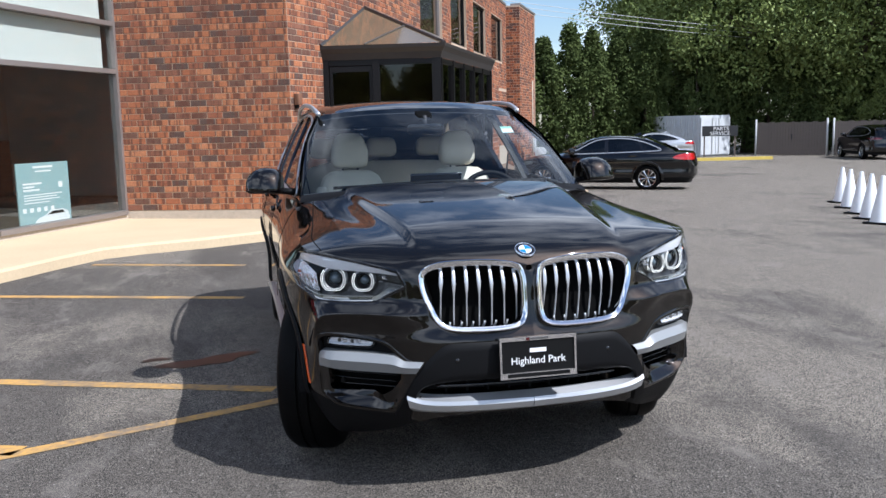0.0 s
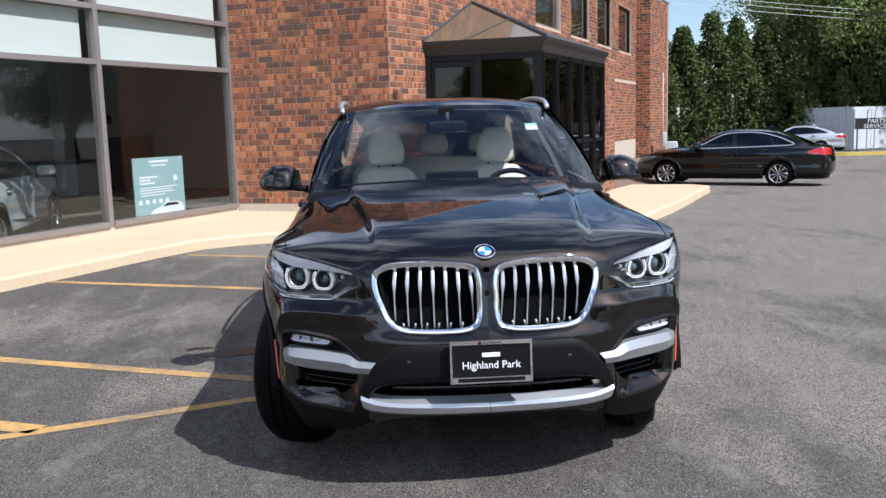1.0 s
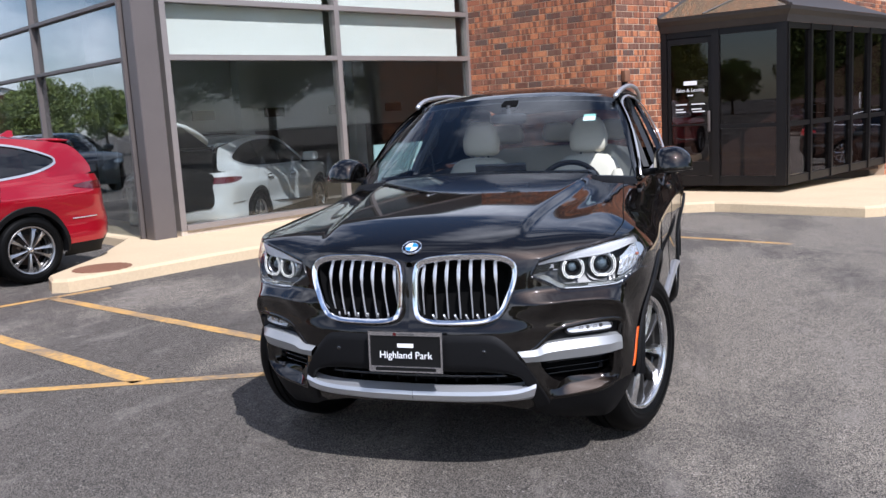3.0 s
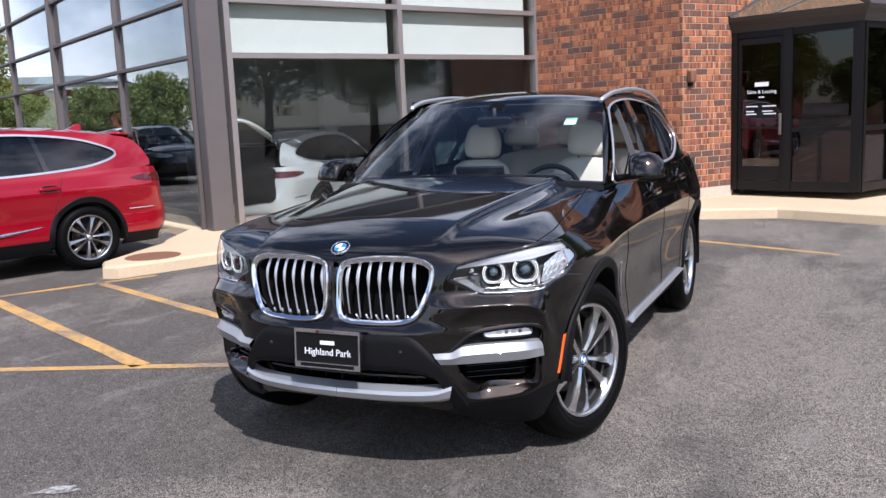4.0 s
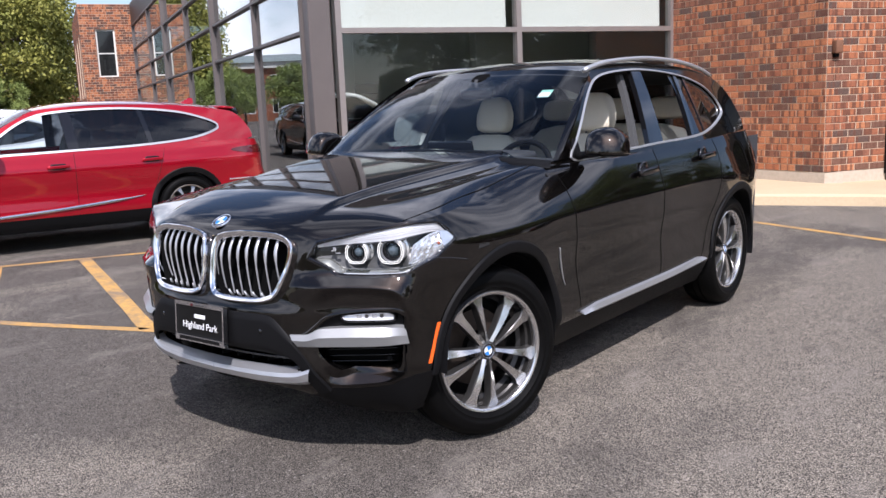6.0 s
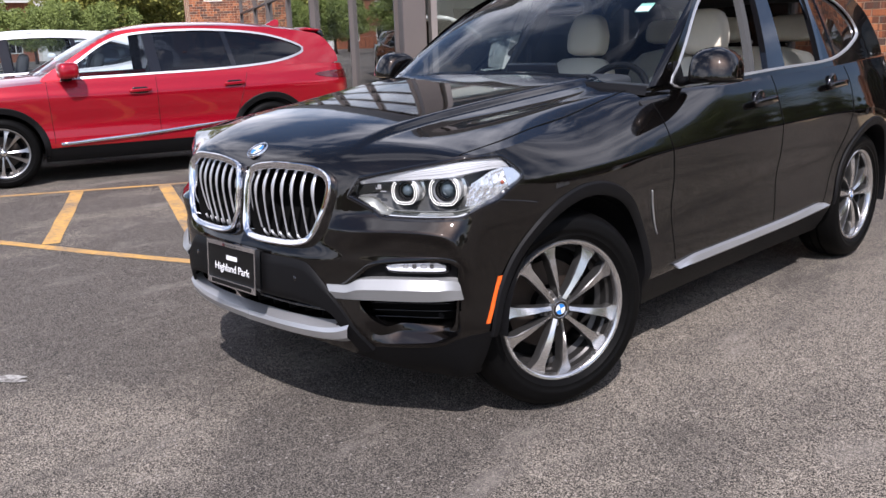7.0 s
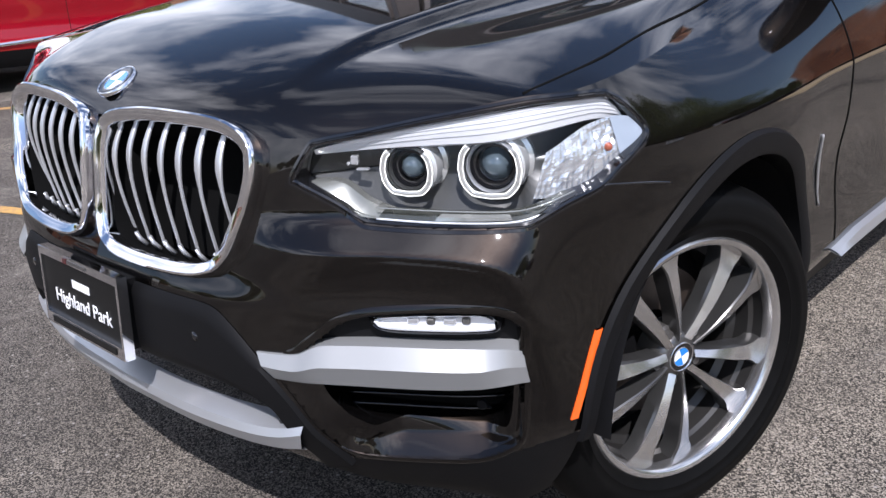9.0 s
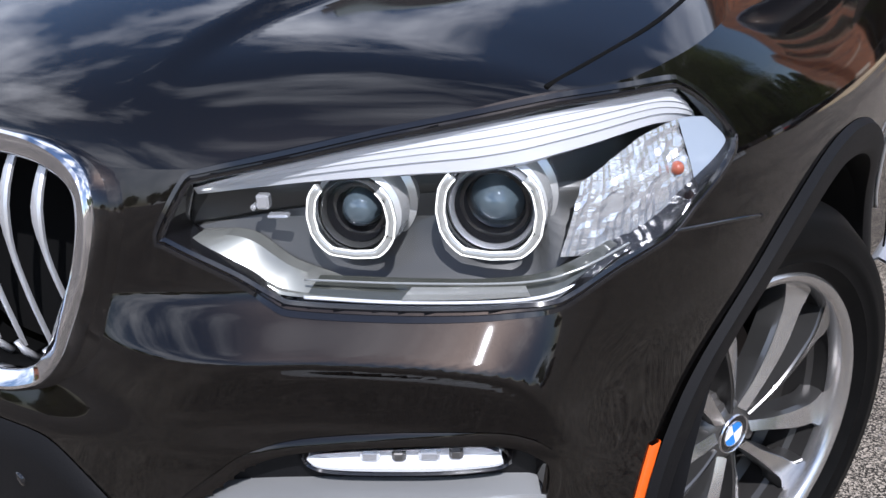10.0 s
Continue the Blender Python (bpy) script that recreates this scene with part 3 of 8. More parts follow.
def brick_wall(name, P, Q, z0, z1, label, holes=(), near=None, thick=0.25, seed=1):
    """A wall from P to Q whose outer face looks to the right of that way; holes are (from, to, low, high) along it."""
    P, Q = Vector(P), Vector(Q)
    L = (Q - P).length
    ang = math.degrees(math.atan2((Q - P).y, (Q - P).x))
    cuts = sorted({0.0, L, *[h[0] for h in holes], *[h[1] for h in holes]})
    levels = sorted({z0, z1, *[h[2] for h in holes], *[h[3] for h in holes]})
    pieces = []
    for a, b in zip(cuts, cuts[1:]):
        for c, d in zip(levels, levels[1:]):
            if not any(h[0] <= (a + b) / 2 <= h[1] and h[2] <= (c + d) / 2 <= h[3] for h in holes):
                pieces.append(box_data((a, 0.001, c), (b, thick, d)))
    w = tagged(part(name, mesh(name, *join_data(pieces)), M_mortar, m=pose(P.x, P.y, 0, 0, 0, ang)), label, "wall", kind="structure")
    BRICKWORK.append((w, L, z0, z1, holes, near, seed))
    return w


def lay_bricks():
    for w, L, z0, z1, holes, near, seed in BRICKWORK:
        rest, count = [], 0
        rows = int((z1 - z0) / BH)
        for r in range(rows):
            z = z0 + r * BH
            x = -BL / 2 if r % 2 else 0.0
            while x < L - 0.03:
                a, b = max(x, 0), min(x + BL, L)
                x += BL
                if b - a < 0.04:
                    continue
                spans = [(a, b)]
                for h in holes:
                    if z + BH > h[2] + 0.02 and z < h[3] - 0.02:
                        cut = []
                        for s, t in spans:
                            if t <= h[0] or s >= h[1]:
                                cut.append((s, t))
                            else:
                                if h[0] - s > 0.04:
                                    cut.append((s, h[0]))
                                if t - h[1] > 0.04:
                                    cut.append((h[1], t))
                        spans = cut
                for s, t in spans:
                    m = Matrix.Translation((s + BJ / 2, 0.0235, z + BJ / 2))
                    if near and count < 298 and near[0] <= z <= near[1]:
                        brick_obj(t - s - BJ, w, m)
                        count += 1
                    else:
                        bv, bf = brick_shape(t - s - BJ)
                        rest.append(([m @ Vector(p) for p in bv], bf))
        if rest:
            v, f = join_data(rest)
            me = bpy.data.meshes.new("brick_rest")
            me.from_pydata([tuple(p) for p in v], [], f)
            tagged(part("brickwork", me, M_brick_far, w), kind="stuff")


brick_wall("wall_entrance", P1 + (BC - P1).normalized() * 0.05, BC, 0.26, TOP, "flashed orange and brown brick wall on a low concrete plinth",
           near=(0.26, 3.3), seed=2)
brick_wall("wall_entrance_return", BC, VL + (VL - BC).normalized() * 0.2, 0.26, TOP, "sunlit flashed orange brick return wall", near=(0.2, 2.9), seed=3)
tagged(part("plinth", mesh("plinth", *join_data([slab(P1, BC + (BC - P1).normalized() * 0.02, 0.0, 0.258, 0.25, N1 * -1 + U1 * 2),
                                                  slab(BC + Vector((0.02, -0.01)), VL, 0.0, 0.258, 0.25, (-1, 0.35))])), M_base),
       "low tan concrete plinth under the brick wall", "plinth", kind="structure")
# long side wall behind the porch, with a recess of windows
side_dir = (FC - VR).normalized()
side_in = Vector((-side_dir.y, side_dir.x))
R0 = VR + side_dir * 1.55
brick_wall("wall_side_pier", VR - side_dir * 0.1, R0, -0.3, 2.72, "flashed brick pier beside the glass porch", near=(0.0, 2.6), seed=4)
A0 = Vector((1.05, 13.02))
UD = Vector((0.42875, 0.90342)).normalized()
UI = Vector((-UD.y, UD.x))
Q0, Q1 = A0 + UD * 4.2, A0 + UD * 16.1
R1 = Q1 - UI * 0.5
brick_wall("wall_side_pier_return", R0, Q0, -0.3, 2.72, "brick return of the pier", seed=5)
brick_wall("wall_side_recess", Q0, Q1, 0.75, 2.72, "recessed brick wall", near=(1.0, 2.4), seed=6)
UPPER = [(3.95, 6.12), (7.1, 9.1), (10.1, 12.05), (13.1, 15.25)]
brick_wall("wall_upper", A0, Q1, 2.722, TOP, "brick wall with a row of upper windows above the porch roof", holes=[(a, b, 3.62, 5.05) for a, b in UPPER], near=(2.8, 4.6), seed=10)
brick_wall("wall_over_porch", VL + (VL - BC).normalized() * 0.15, A0, 2.6, TOP, "sunlit brick return above the porch roof", near=(2.6, 4.0), seed=12)
tagged(part("plinth", mesh("plinth", *slab(Q0, Q1, -0.6, 0.748, 0.3, UI)), M_base), "tan concrete plinth of the recessed wall", "plinth", kind="structure")
bed = []
for i in range(48):
    for j in range(9):
        s_, o_ = 4.3 + i * 0.248, j * 0.22
        p_ = A0 + UD * s_ - UI * (o_ + 0.002)
        bed.append((p_.x, p_.y, 0.10 + (ground_z(p_.x, p_.y) + 0.0 - 0.10) * (j / 8) ** 0.8 + 0.035 * math.sin(i * 1.9 + j * 2.3) * math.sin(j * 0.39)))
tagged(part("planting_bed", mesh("planting_bed", bed, grid_faces(48, 9), True), M_mulch), "sloping brown mulch bed at the foot of the wall", "planting bed", kind="structure")
brick_wall("wall_side_far_return", Q1, R1, -0.6, TOP, "brick return of the far bay", near=(0.5, 2.0), seed=7)
brick_wall("wall_side_far", R1, FC, -0.6, TOP, "flashed orange brick wall of the far bay", near=(0.5, 2.0), seed=8)
brick_wall("wall_far_end", FC, FC + side_in * 12, -0.6, TOP, "brick end wall", seed=9)


def window_unit(P, Q, z0, z1, back, name, label, fw=0.055, depth=0.1, pane=None, frame=None, bars=()):
    """A framed window set in an opening: frame, bars and pane."""
    P, Q = Vector(P), Vector(Q)
    L = (Q - P).length
    d = (Q - P) / L
    n = Vector(back).normalized()
    ang = math.degrees(math.atan2(d.y, d.x))
    s = 1 if Vector((-d.y, d.x)).dot(n) > 0 else -1
    w = thing(name, label, "window", pose(P.x, P.y, z0, 0, 0, ang), kind="structure")
    H = z1 - z0
    y0, y1 = sorted((0.06 * s, (0.06 + depth) * s))
    for lo, hi in (((0, 0), (L, fw)), ((0, H - fw), (L, H)), ((0, fw), (fw, H - fw)), ((L - fw, fw), (L, H - fw))):
        part("window_frame", box_mesh("window_frame", (lo[0], y0, lo[1]), (hi[0], y1, hi[1])), frame or M_alu, w)
    for b in bars:
        part("glazing_bar", box_mesh("glazing_bar", (b[0] * L - 0.02, y0 + 0.01, fw), (b[0] * L + 0.02, y1 - 0.01, H - fw)) if b[1] == "v" else
             box_mesh("glazing_bar", (fw, y0 + 0.012, b[0] * H - 0.02), (L - fw, y1 - 0.012, b[0] * H + 0.02)), frame or M_alu, w)
    ym = (y0 + y1) / 2
    part("pane", box_mesh("pane", (fw, ym - 0.004, fw), (L - fw, ym + 0.004, H - fw)), pane or M_pane, w).visible_shadow = False
    return w


for i, (s0, s1) in enumerate(UPPER):
    window_unit(A0 + UD * s0, A0 + UD * s1, 3.62, 5.05, UI, "window_%d" % (i + 1), "upper window in the brick wall, reflecting trees", frame=M_alu if i == 0 else M_bronze, pane=M_pane_dark)
for nm_, ca_, cb_ in (("coping_1", R1, FC), ("coping_2", A0, Q1), ("coping_3", P1, BC)):
    cd_ = (cb_ - ca_).normalized()
    tagged(part(nm_, mesh(nm_, *slab(ca_ + Vector((cd_.y, -cd_.x)) * 0.03, cb_ + Vector((cd_.y, -cd_.x)) * 0.03, TOP + 0.002, TOP + 0.07, 0.36, (-cd_.y, cd_.x))), M_alu), "grey metal coping on the brick parapet", "coping", kind="structure")
# rest of the building's body, out of sight
tagged(part("roof", mesh("roof", *join_data([slab(S(-0.05, 0.2), S(14, 0.2), TOP, TOP + 0.25, 26.4, N1)])), M_roofgrey), "flat roof of the brick building", "roof", kind="structure")
tagged(part("wall_inner", mesh("wall_inner", *slab(S(14, 0.3), S(14, 26.6), -0.5, TOP, 0.3, U1)), M_wallwhite), "plain back wall of the showroom", "wall", kind="structure")

# ---- showroom front ----
FLOOR_IN = -0.21
tagged(part("floor", mesh("floor", *slab(S(-0.1, 0.25), S(14, 0.25), FLOOR_IN - 0.2, FLOOR_IN, 26.3, N1)), M_tilefloor), "dim polished showroom floor", "floor", kind="structure")
tagged(part("ceiling", mesh("ceiling", *slab(S(0.2, 0.3), S(14, 0.3), 4.9, 5.1, 26, N1)), M_ceiling), "grey showroom ceiling", "ceiling", kind="structure")
tagged(part("wall_partition_upper", mesh("wall_partition_upper", *slab(S(0.4, 9.5), S(14, 9.5), 1.35, 4.9, 0.2, N1)), M_wallwhite), "off-white upper partition wall inside the showroom", "wall", kind="structure")
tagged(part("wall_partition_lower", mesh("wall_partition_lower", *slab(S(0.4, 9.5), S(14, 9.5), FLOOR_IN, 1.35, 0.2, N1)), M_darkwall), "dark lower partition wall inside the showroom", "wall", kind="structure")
for i in range(6):
    v = thing("air_vent", "dark rectangular air vent on the showroom wall", "air vent", pose(*S(1.6 + i * 2.1, 9.48), 1.82, 0, 0, math.degrees(math.atan2(U1.y, U1.x))), "showroom vents")
    part("vent_frame", bevel_box("vent_frame", (0.62, 0.04, 0.24), 0.008, 1), M_darkwall, v)
    for k in range(4):
        part("slat", box_mesh("slat", (-0.27, 0.022, -0.09 + k * 0.05), (0.27, 0.034, -0.065 + k * 0.05)), M_black, v)
for i in range(3):
    part_ob = part("column", bevel_box("column", (0.35, 0.35, 4.9 - FLOOR_IN), 0.01, 1), M_wallwhite,
                   m=pose(*S(3.0 + 3.6 * i, 8.9), (4.9 + FLOOR_IN) / 2, 0, 0, 62.7))
    tagged(part_ob, "square off-white column inside the showroom", "column", "showroom columns", "structure")

LEVELS = (0.30, 2.42, 3.14, 3.95, 4.85)


def glazed_front(name, P, d, stops, thick, back, label, base, shades, pane=None):
    """A glazed wall: mullions, transoms, panes and sill, along d from P."""
    d = Vector(d).normalized()
    s = 1 if Vector((-d.y, d.x)).dot(Vector(back)) > 0 else -1
    ang = math.degrees(math.atan2(d.y, d.x))
    w = thing(name, label, "glazed wall", pose(P[0], P[1], 0, 0, 0, ang), kind="structure")

    wide, slim, metal = (0.06, 0.026, M_post) if thick else (0.085, 0.04, M_alu)

    def bar(nm, x0, x1, z0, z1, y0=-0.06, y1=0.08, material=M_alu):
        ya, yb = sorted((y0 * s, y1 * s))
        return part(nm, box_mesh(nm, (x0, ya, z0), (x1, yb, z1)), material, w)
    for i, x in enumerate(stops):
        h = wide if i in thick else slim
        bar("mullion", x - h, x + h, base, LEVELS[-1], -0.09 if i in thick else -0.06, material=metal)
    for (i, a), (j, b) in zip(list(enumerate(stops))[:-1], list(enumerate(stops))[1:]):
        ha, hb = (wide if i in thick else slim), (wide if j in thick else slim)
        a, b = a + ha, b - hb
        bar("window_sill", a, b, base, base + 0.07, -0.085)
        for z in LEVELS[1:]:
            bar("transom", a, b, z - 0.035 * slim / 0.04, z + 0.035 * slim / 0.04, -0.055, material=metal)
        zs = [base + 0.07] + [z + 0.035 * slim / 0.04 for z in LEVELS[1:-1]]
        ze = [z - 0.035 * slim / 0.04 for z in LEVELS[1:]]
        for r, (z0, z1) in enumerate(zip(zs, ze)):
            y = 0.01 * s
            g = part("pane", box_mesh("pane", (a, y - 0.004, z0), (b, y + 0.004, z1)), pane or M_pane, w)
            g.visible_shadow = False
            if shades and r in (1, 2):
                bar("shade", a + 0.02, b - 0.10, z0 + 0.015, z1 - 0.004, 0.10, 0.104, M_shade)
    return w


glazed_front("glazed_wall_1", P0 + U1 * 0.03, U1, (0.06, 2.80, 5.56), (), N1, "showroom glazing in grey metal frames with white roller shades above", 0.20, True)
tagged(part("window_plinth", mesh("window_plinth", *slab(S(0.05, -0.05), S(5.6, -0.05), 0.0, 0.198, 0.3, N1)), M_base), "tan concrete upstand below the showroom glazing", "plinth", kind="structure")
glazed_front("glazed_wall_2", P0 + N1 * 0.2 - U1 * 0.30, N1, (0.05, 3.05, 6.95, 10.85, 15.1, 19.3, 25.0), (2, 4), U1, "long reflecting glazed street front with square panes", 0.0, False, M_pane_street)
tagged(part("corner_post", bevel_box("corner_post", (0.31, 0.24, 5.0), 0.012, 1), M_post, m=pose(*(S(-0.175, 0.04)), 2.5, 0, 0, math.degrees(math.atan2(U1.y, U1.x)))),
       "tall taupe metal-clad corner column of the showroom", "column", kind="structure")
tagged(part("fascia", mesh("fascia", *join_data([slab(S(-0.3, -0.05), S(5.6, -0.05), 4.85, TOP, 0.3, N1), slab(S(-0.35, 0.25), S(-0.35, 25.15), 4.86, TOP, 0.3, U1)])), M_canopy), "dark metal fascia above the glazing", "fascia", kind="structure")
# brick end of the street front
E0 = S(-2.24, 25.2)
brick_wall("wall_street_return", E0, S(-0.34, 25.2), 0.0, TOP, "brick return of the street end bay with a tall window", holes=[(0.55, 1.25, 2.9, 4.7)], seed=14)
window_unit(E0 + U1 * 0.55, E0 + U1 * 1.25, 2.9, 4.7, N1, "window_7", "tall divided window in the brick return", frame=M_stonewhite, pane=M_gloss, bars=((0.5, "h"),))
brick_wall("wall_street", E0 + N1 * 9.0, E0, 0.0, TOP, "brick end bay of the street front with tall windows",
           holes=[(1.2, 2.6, 2.2, 4.6), (4.4, 5.8, 2.2, 4.6), (7.0, 8.0, 2.2, 4.6)], seed=12)
for i, (a, b) in enumerate(((1.2, 2.6), (4.4, 5.8), (7.0, 8.0))):
    q = E0 + N1 * 9.0
    window_unit(q - N1 * a, q - N1 * b, 2.2, 4.6, U1, "window_%d" % (i + 8), "tall divided window in the brick end bay", frame=M_stonewhite, bars=((0.5, "v"), (0.5, "h")))

# poster standing behind the glass
poster = thing("poster_stand", "teal printed poster on a stand behind the showroom glass", "poster", pose(*S(4.2, 0.32), 0.0, 0, 0, math.degrees(math.atan2(U1.y, U1.x))))
part("panel", box_mesh("panel", (-0.53, -0.01, 0.16), (0.53, 0.01, 1.09)), M_teal, poster)
part("foot", bevel_box("foot", (0.9, 0.25, 0.48), 0.02, 1, (0, 0.05, -0.082)), M_black, poster)
for z, x0, x1, h in ((1.03, -0.2, 0.2, 0.03), (0.97, -0.16, 0.16, 0.02), (0.80, -0.42, -0.05, 0.026), (0.755, -0.42, -0.2, 0.026), (0.71, -0.42, -0.1, 0.026),
                     (0.64, -0.42, 0.36, 0.014), (0.605, -0.42, 0.25, 0.014), (0.57, -0.42, 0.30, 0.014), (0.53, -0.42, 0.1, 0.014)):
    part("print_bar", box_mesh("print_bar", (x0, -0.014, z - h / 2), (x1, -0.011, z + h / 2)), M_ink, poster)
part("print_square", box_mesh("print_square", (0.3, -0.014, 0.72), (0.38, -0.011, 0.8)), M_ink, poster)
for i in range(5):
    part("print_square", box_mesh("print_square", (-0.46 + i * 0.14, -0.014, 0.40), (-0.39 + i * 0.14, -0.011, 0.46)), M_ink, poster)
car_v = [(-0.2, 0.2), (0.46, 0.2), (0.5, 0.27), (0.46, 0.36), (0.36, 0.40), (0.1, 0.405), (-0.02, 0.34), (-0.18, 0.30), (-0.24, 0.25)]
part("print_car", mesh("print_car", [(x, -0.013, z) for x, z in car_v], [tuple(range(len(car_v)))]), M_white, poster)
part("print_car_window", mesh("print_car_window", [(x, -0.015, z) for x, z in ((0.02, 0.34), (0.12, 0.385), (0.34, 0.385), (0.40, 0.345))], [(0, 1, 2, 3)]), M_plate, poster)


# ---- glass porch ----
def porch():
    fd = (VC - VL).normalized()
    L = (VC - VL).length
    sd = (VR - VC).normalized()
    SL = (VR - VC).length
    w = thing("entrance_porch", "dark bronze framed glass entrance porch with a hipped sheet roof", "porch", kind="structure")
    Z0, Z1, ZE = 0.19, 2.56, 2.78

    def panel(nm, P, d, x0, x1, z0, z1, y0, y1, material, par=w):
        me = box_mesh(nm, (x0, y0, z0), (x1, y1, z1))
        return part(nm, me, material, par, m=pose(P.x, P.y, 0, 0, 0, math.degrees(math.atan2(d.y, d.x))))
    # front: door at the left, fixed pane at the right
    for x, h in ((0.045, 0.045), (0.86, 0.055), (L - 0.05, 0.07)):
        panel("post", VL, fd, x - h, x + h, Z0, Z1, -0.03, 0.09, M_bronze)
    panel("rail", VL, fd, 0.915, L - 0.12, 1.06, 1.12, -0.01, 0.07, M_bronze)
    for a, b in ((0.915, L - 0.12), (0.09, 0.805)):
        panel("rail", VL, fd, a, b, Z0, Z0 + 0.14, -0.01, 0.07, M_bronze)
        panel("rail", VL, fd, a, b, Z1 - 0.09, Z1, -0.01, 0.07, M_bronze)
    for z0, z1 in ((Z0 + 0.14, 1.06), (1.12, Z1 - 0.09)):
        panel("pane", VL, fd, 0.915, L - 0.12, z0, z1, 0.02, 0.028, M_pane_dark).visible_shadow = False
    door = thing("door", "dark bronze glazed entrance door with white lettering", "door", pose(VL.x, VL.y, 0, 0, 0, math.degrees(math.atan2(fd.y, fd.x))))
    door.parent = w
    for k in ("category",):
        del door[k]
    for lo, hi in (((0.10, Z0 + 0.15), (0.795, Z0 + 0.36)), ((0.10, Z1 - 0.19), (0.795, Z1 - 0.10)), ((0.10, Z0 + 0.36), (0.145, Z1 - 0.19)), ((0.745, Z0 + 0.36), (0.795, Z1 - 0.19))):
        part("door_frame", box_mesh("door_frame", (lo[0], 0, lo[1]), (hi[0], 0.05, hi[1])), M_bronze, door)
    part("door_pane", box_mesh("door_pane", (0.145, 0.02, Z0 + 0.36), (0.745, 0.028, Z1 - 0.19)), M_pane_dark, door).visible_shadow = False
    part("push_bar", bevel_box("push_bar", (0.59, 0.03, 0.03), 0.008, 1, (0.445, -0.02, 1.13)), M_bronze, door)
    part("door_handle", bevel_box("door_handle", (0.035, 0.05, 0.32), 0.012, 2, (0.765, -0.045, 1.18)), M_post, door)
    t = text_mesh("lettering", "Sales & Leasing", 0.074)
    part("lettering", t, M_ink, door, m=pose(0.455, 0.016, 1.665, 90))
    for x0, x1, z, h in ((0.35, 0.56, 1.775, 0.062), (0.41, 0.50, 1.585, 0.018), (0.22, 0.40, 1.45, 0.016), (0.47, 0.68, 1.45, 0.016), (0.22, 0.34, 1.375, 0.016),
                         (0.47, 0.63, 1.375, 0.016), (0.22, 0.38, 1.335, 0.016), (0.49, 0.68, 1.335, 0.016)):
        part("print_bar", box_mesh("print_bar", (x0, 0.014, z - h / 2), (x1, 0.017, z + h / 2)), M_ink, door)
    # side: five bays
    n = 5
    for i in range(n + 1):
        x = 0.06 + (SL - 0.16) * i / n
        panel("post", VC, sd, x - 0.03, x + 0.03, Z0, Z1, -0.03, 0.09, M_bronze)
        if i < n:
            x2 = 0.06 + (SL - 0.16) * (i + 1) / n
            panel("rail", VC, sd, x + 0.03, x2 - 0.03, Z0, Z0 + 0.12, -0.01, 0.07, M_bronze)
            panel("rail", VC, sd, x + 0.03, x2 - 0.03, 1.05, 1.12, -0.01, 0.07, M_bronze)
            panel("rail", VC, sd, x + 0.03, x2 - 0.03, Z1 - 0.08, Z1, -0.01, 0.07, M_bronze)
            for z0, z1 in ((Z0 + 0.12, 1.05), (1.12, Z1 - 0.08)):
                panel("pane", VC, sd, x + 0.03, x2 - 0.03, z0, z1, 0.02, 0.028, M_pane_dark).visible_shadow = False
    # eaves and hipped roof
    fn, sn = Vector((-fd.y, fd.x)), Vector((-sd.y, sd.x))
    o = 0.10

    def ring(z, k):
        a = VL - fd * 0.02 - fn * k
        b = VC - fn * k - sn * k
        c = VR - sn * k - sd * 0.08
        return [(a.x, a.y, z), (b.x, b.y, z), (c.x, c.y, z)]
    v = ring(Z1, 0.02) + ring(Z1 + 0.10, 0.05) + ring(ZE - 0.05, 0.10) + ring(ZE, 0.11) + ring(ZE + 0.005, -0.2)
    part("eaves", mesh("eaves", v, grid_faces(5, 3)), M_canopy, w)
    r1 = A0 + UD * 4.1 - UI * 0.02
    apex0 = (A0.x - 0.02, A0.y - 0.03, 3.62)
    apex1 = (r1.x, r1.y, 3.50)
    a, b, c = [Vector(p) for p in ring(ZE + 0.006, 0.09)]
    a.z = b.z = c.z = ZE + 0.006
    back = Vector((apex0[0], apex0[1], 3.5))
    v = [a, b, c, Vector(apex0), Vector(apex1)]
    part("roof", mesh("roof", v, [(1, 2, 4, 3)]), M_canopy, w, "weathered bronze sheet roof slope")
    part("roof_pane", mesh("roof_pane", v, [(0, 1, 3)]), M_tanpane, w, "tan tinted triangular roof pane")
    part("roof_bar", mesh("roof_bar", *tube_data([b * 0.36 + a * 0.64 + Vector((0, 0, 0.01)), b * 0.55 + v[3] * 0.45 + Vector((0, 0, 0.01))], 0.012, 6)), M_canopy, w)
    for p, q in ((a, v[3]), (b, v[3]), (v[3], v[4])):
        part("ridge_cap", mesh("ridge_cap", *tube_data([p, q], 0.035, 6)), M_canopy, w)
    part("inner_floor", mesh("inner_floor", [(VL.x, VL.y, 0.18), (VC.x, VC.y, 0.18), (VR.x, VR.y, 0.18), (VR.x - 2, VR.y - 0.5, 0.18)], [(0, 1, 2, 3)]), M_tilefloor, w)
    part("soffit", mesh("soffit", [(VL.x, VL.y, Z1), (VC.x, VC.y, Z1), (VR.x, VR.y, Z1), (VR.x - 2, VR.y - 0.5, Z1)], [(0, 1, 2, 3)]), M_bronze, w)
    return w


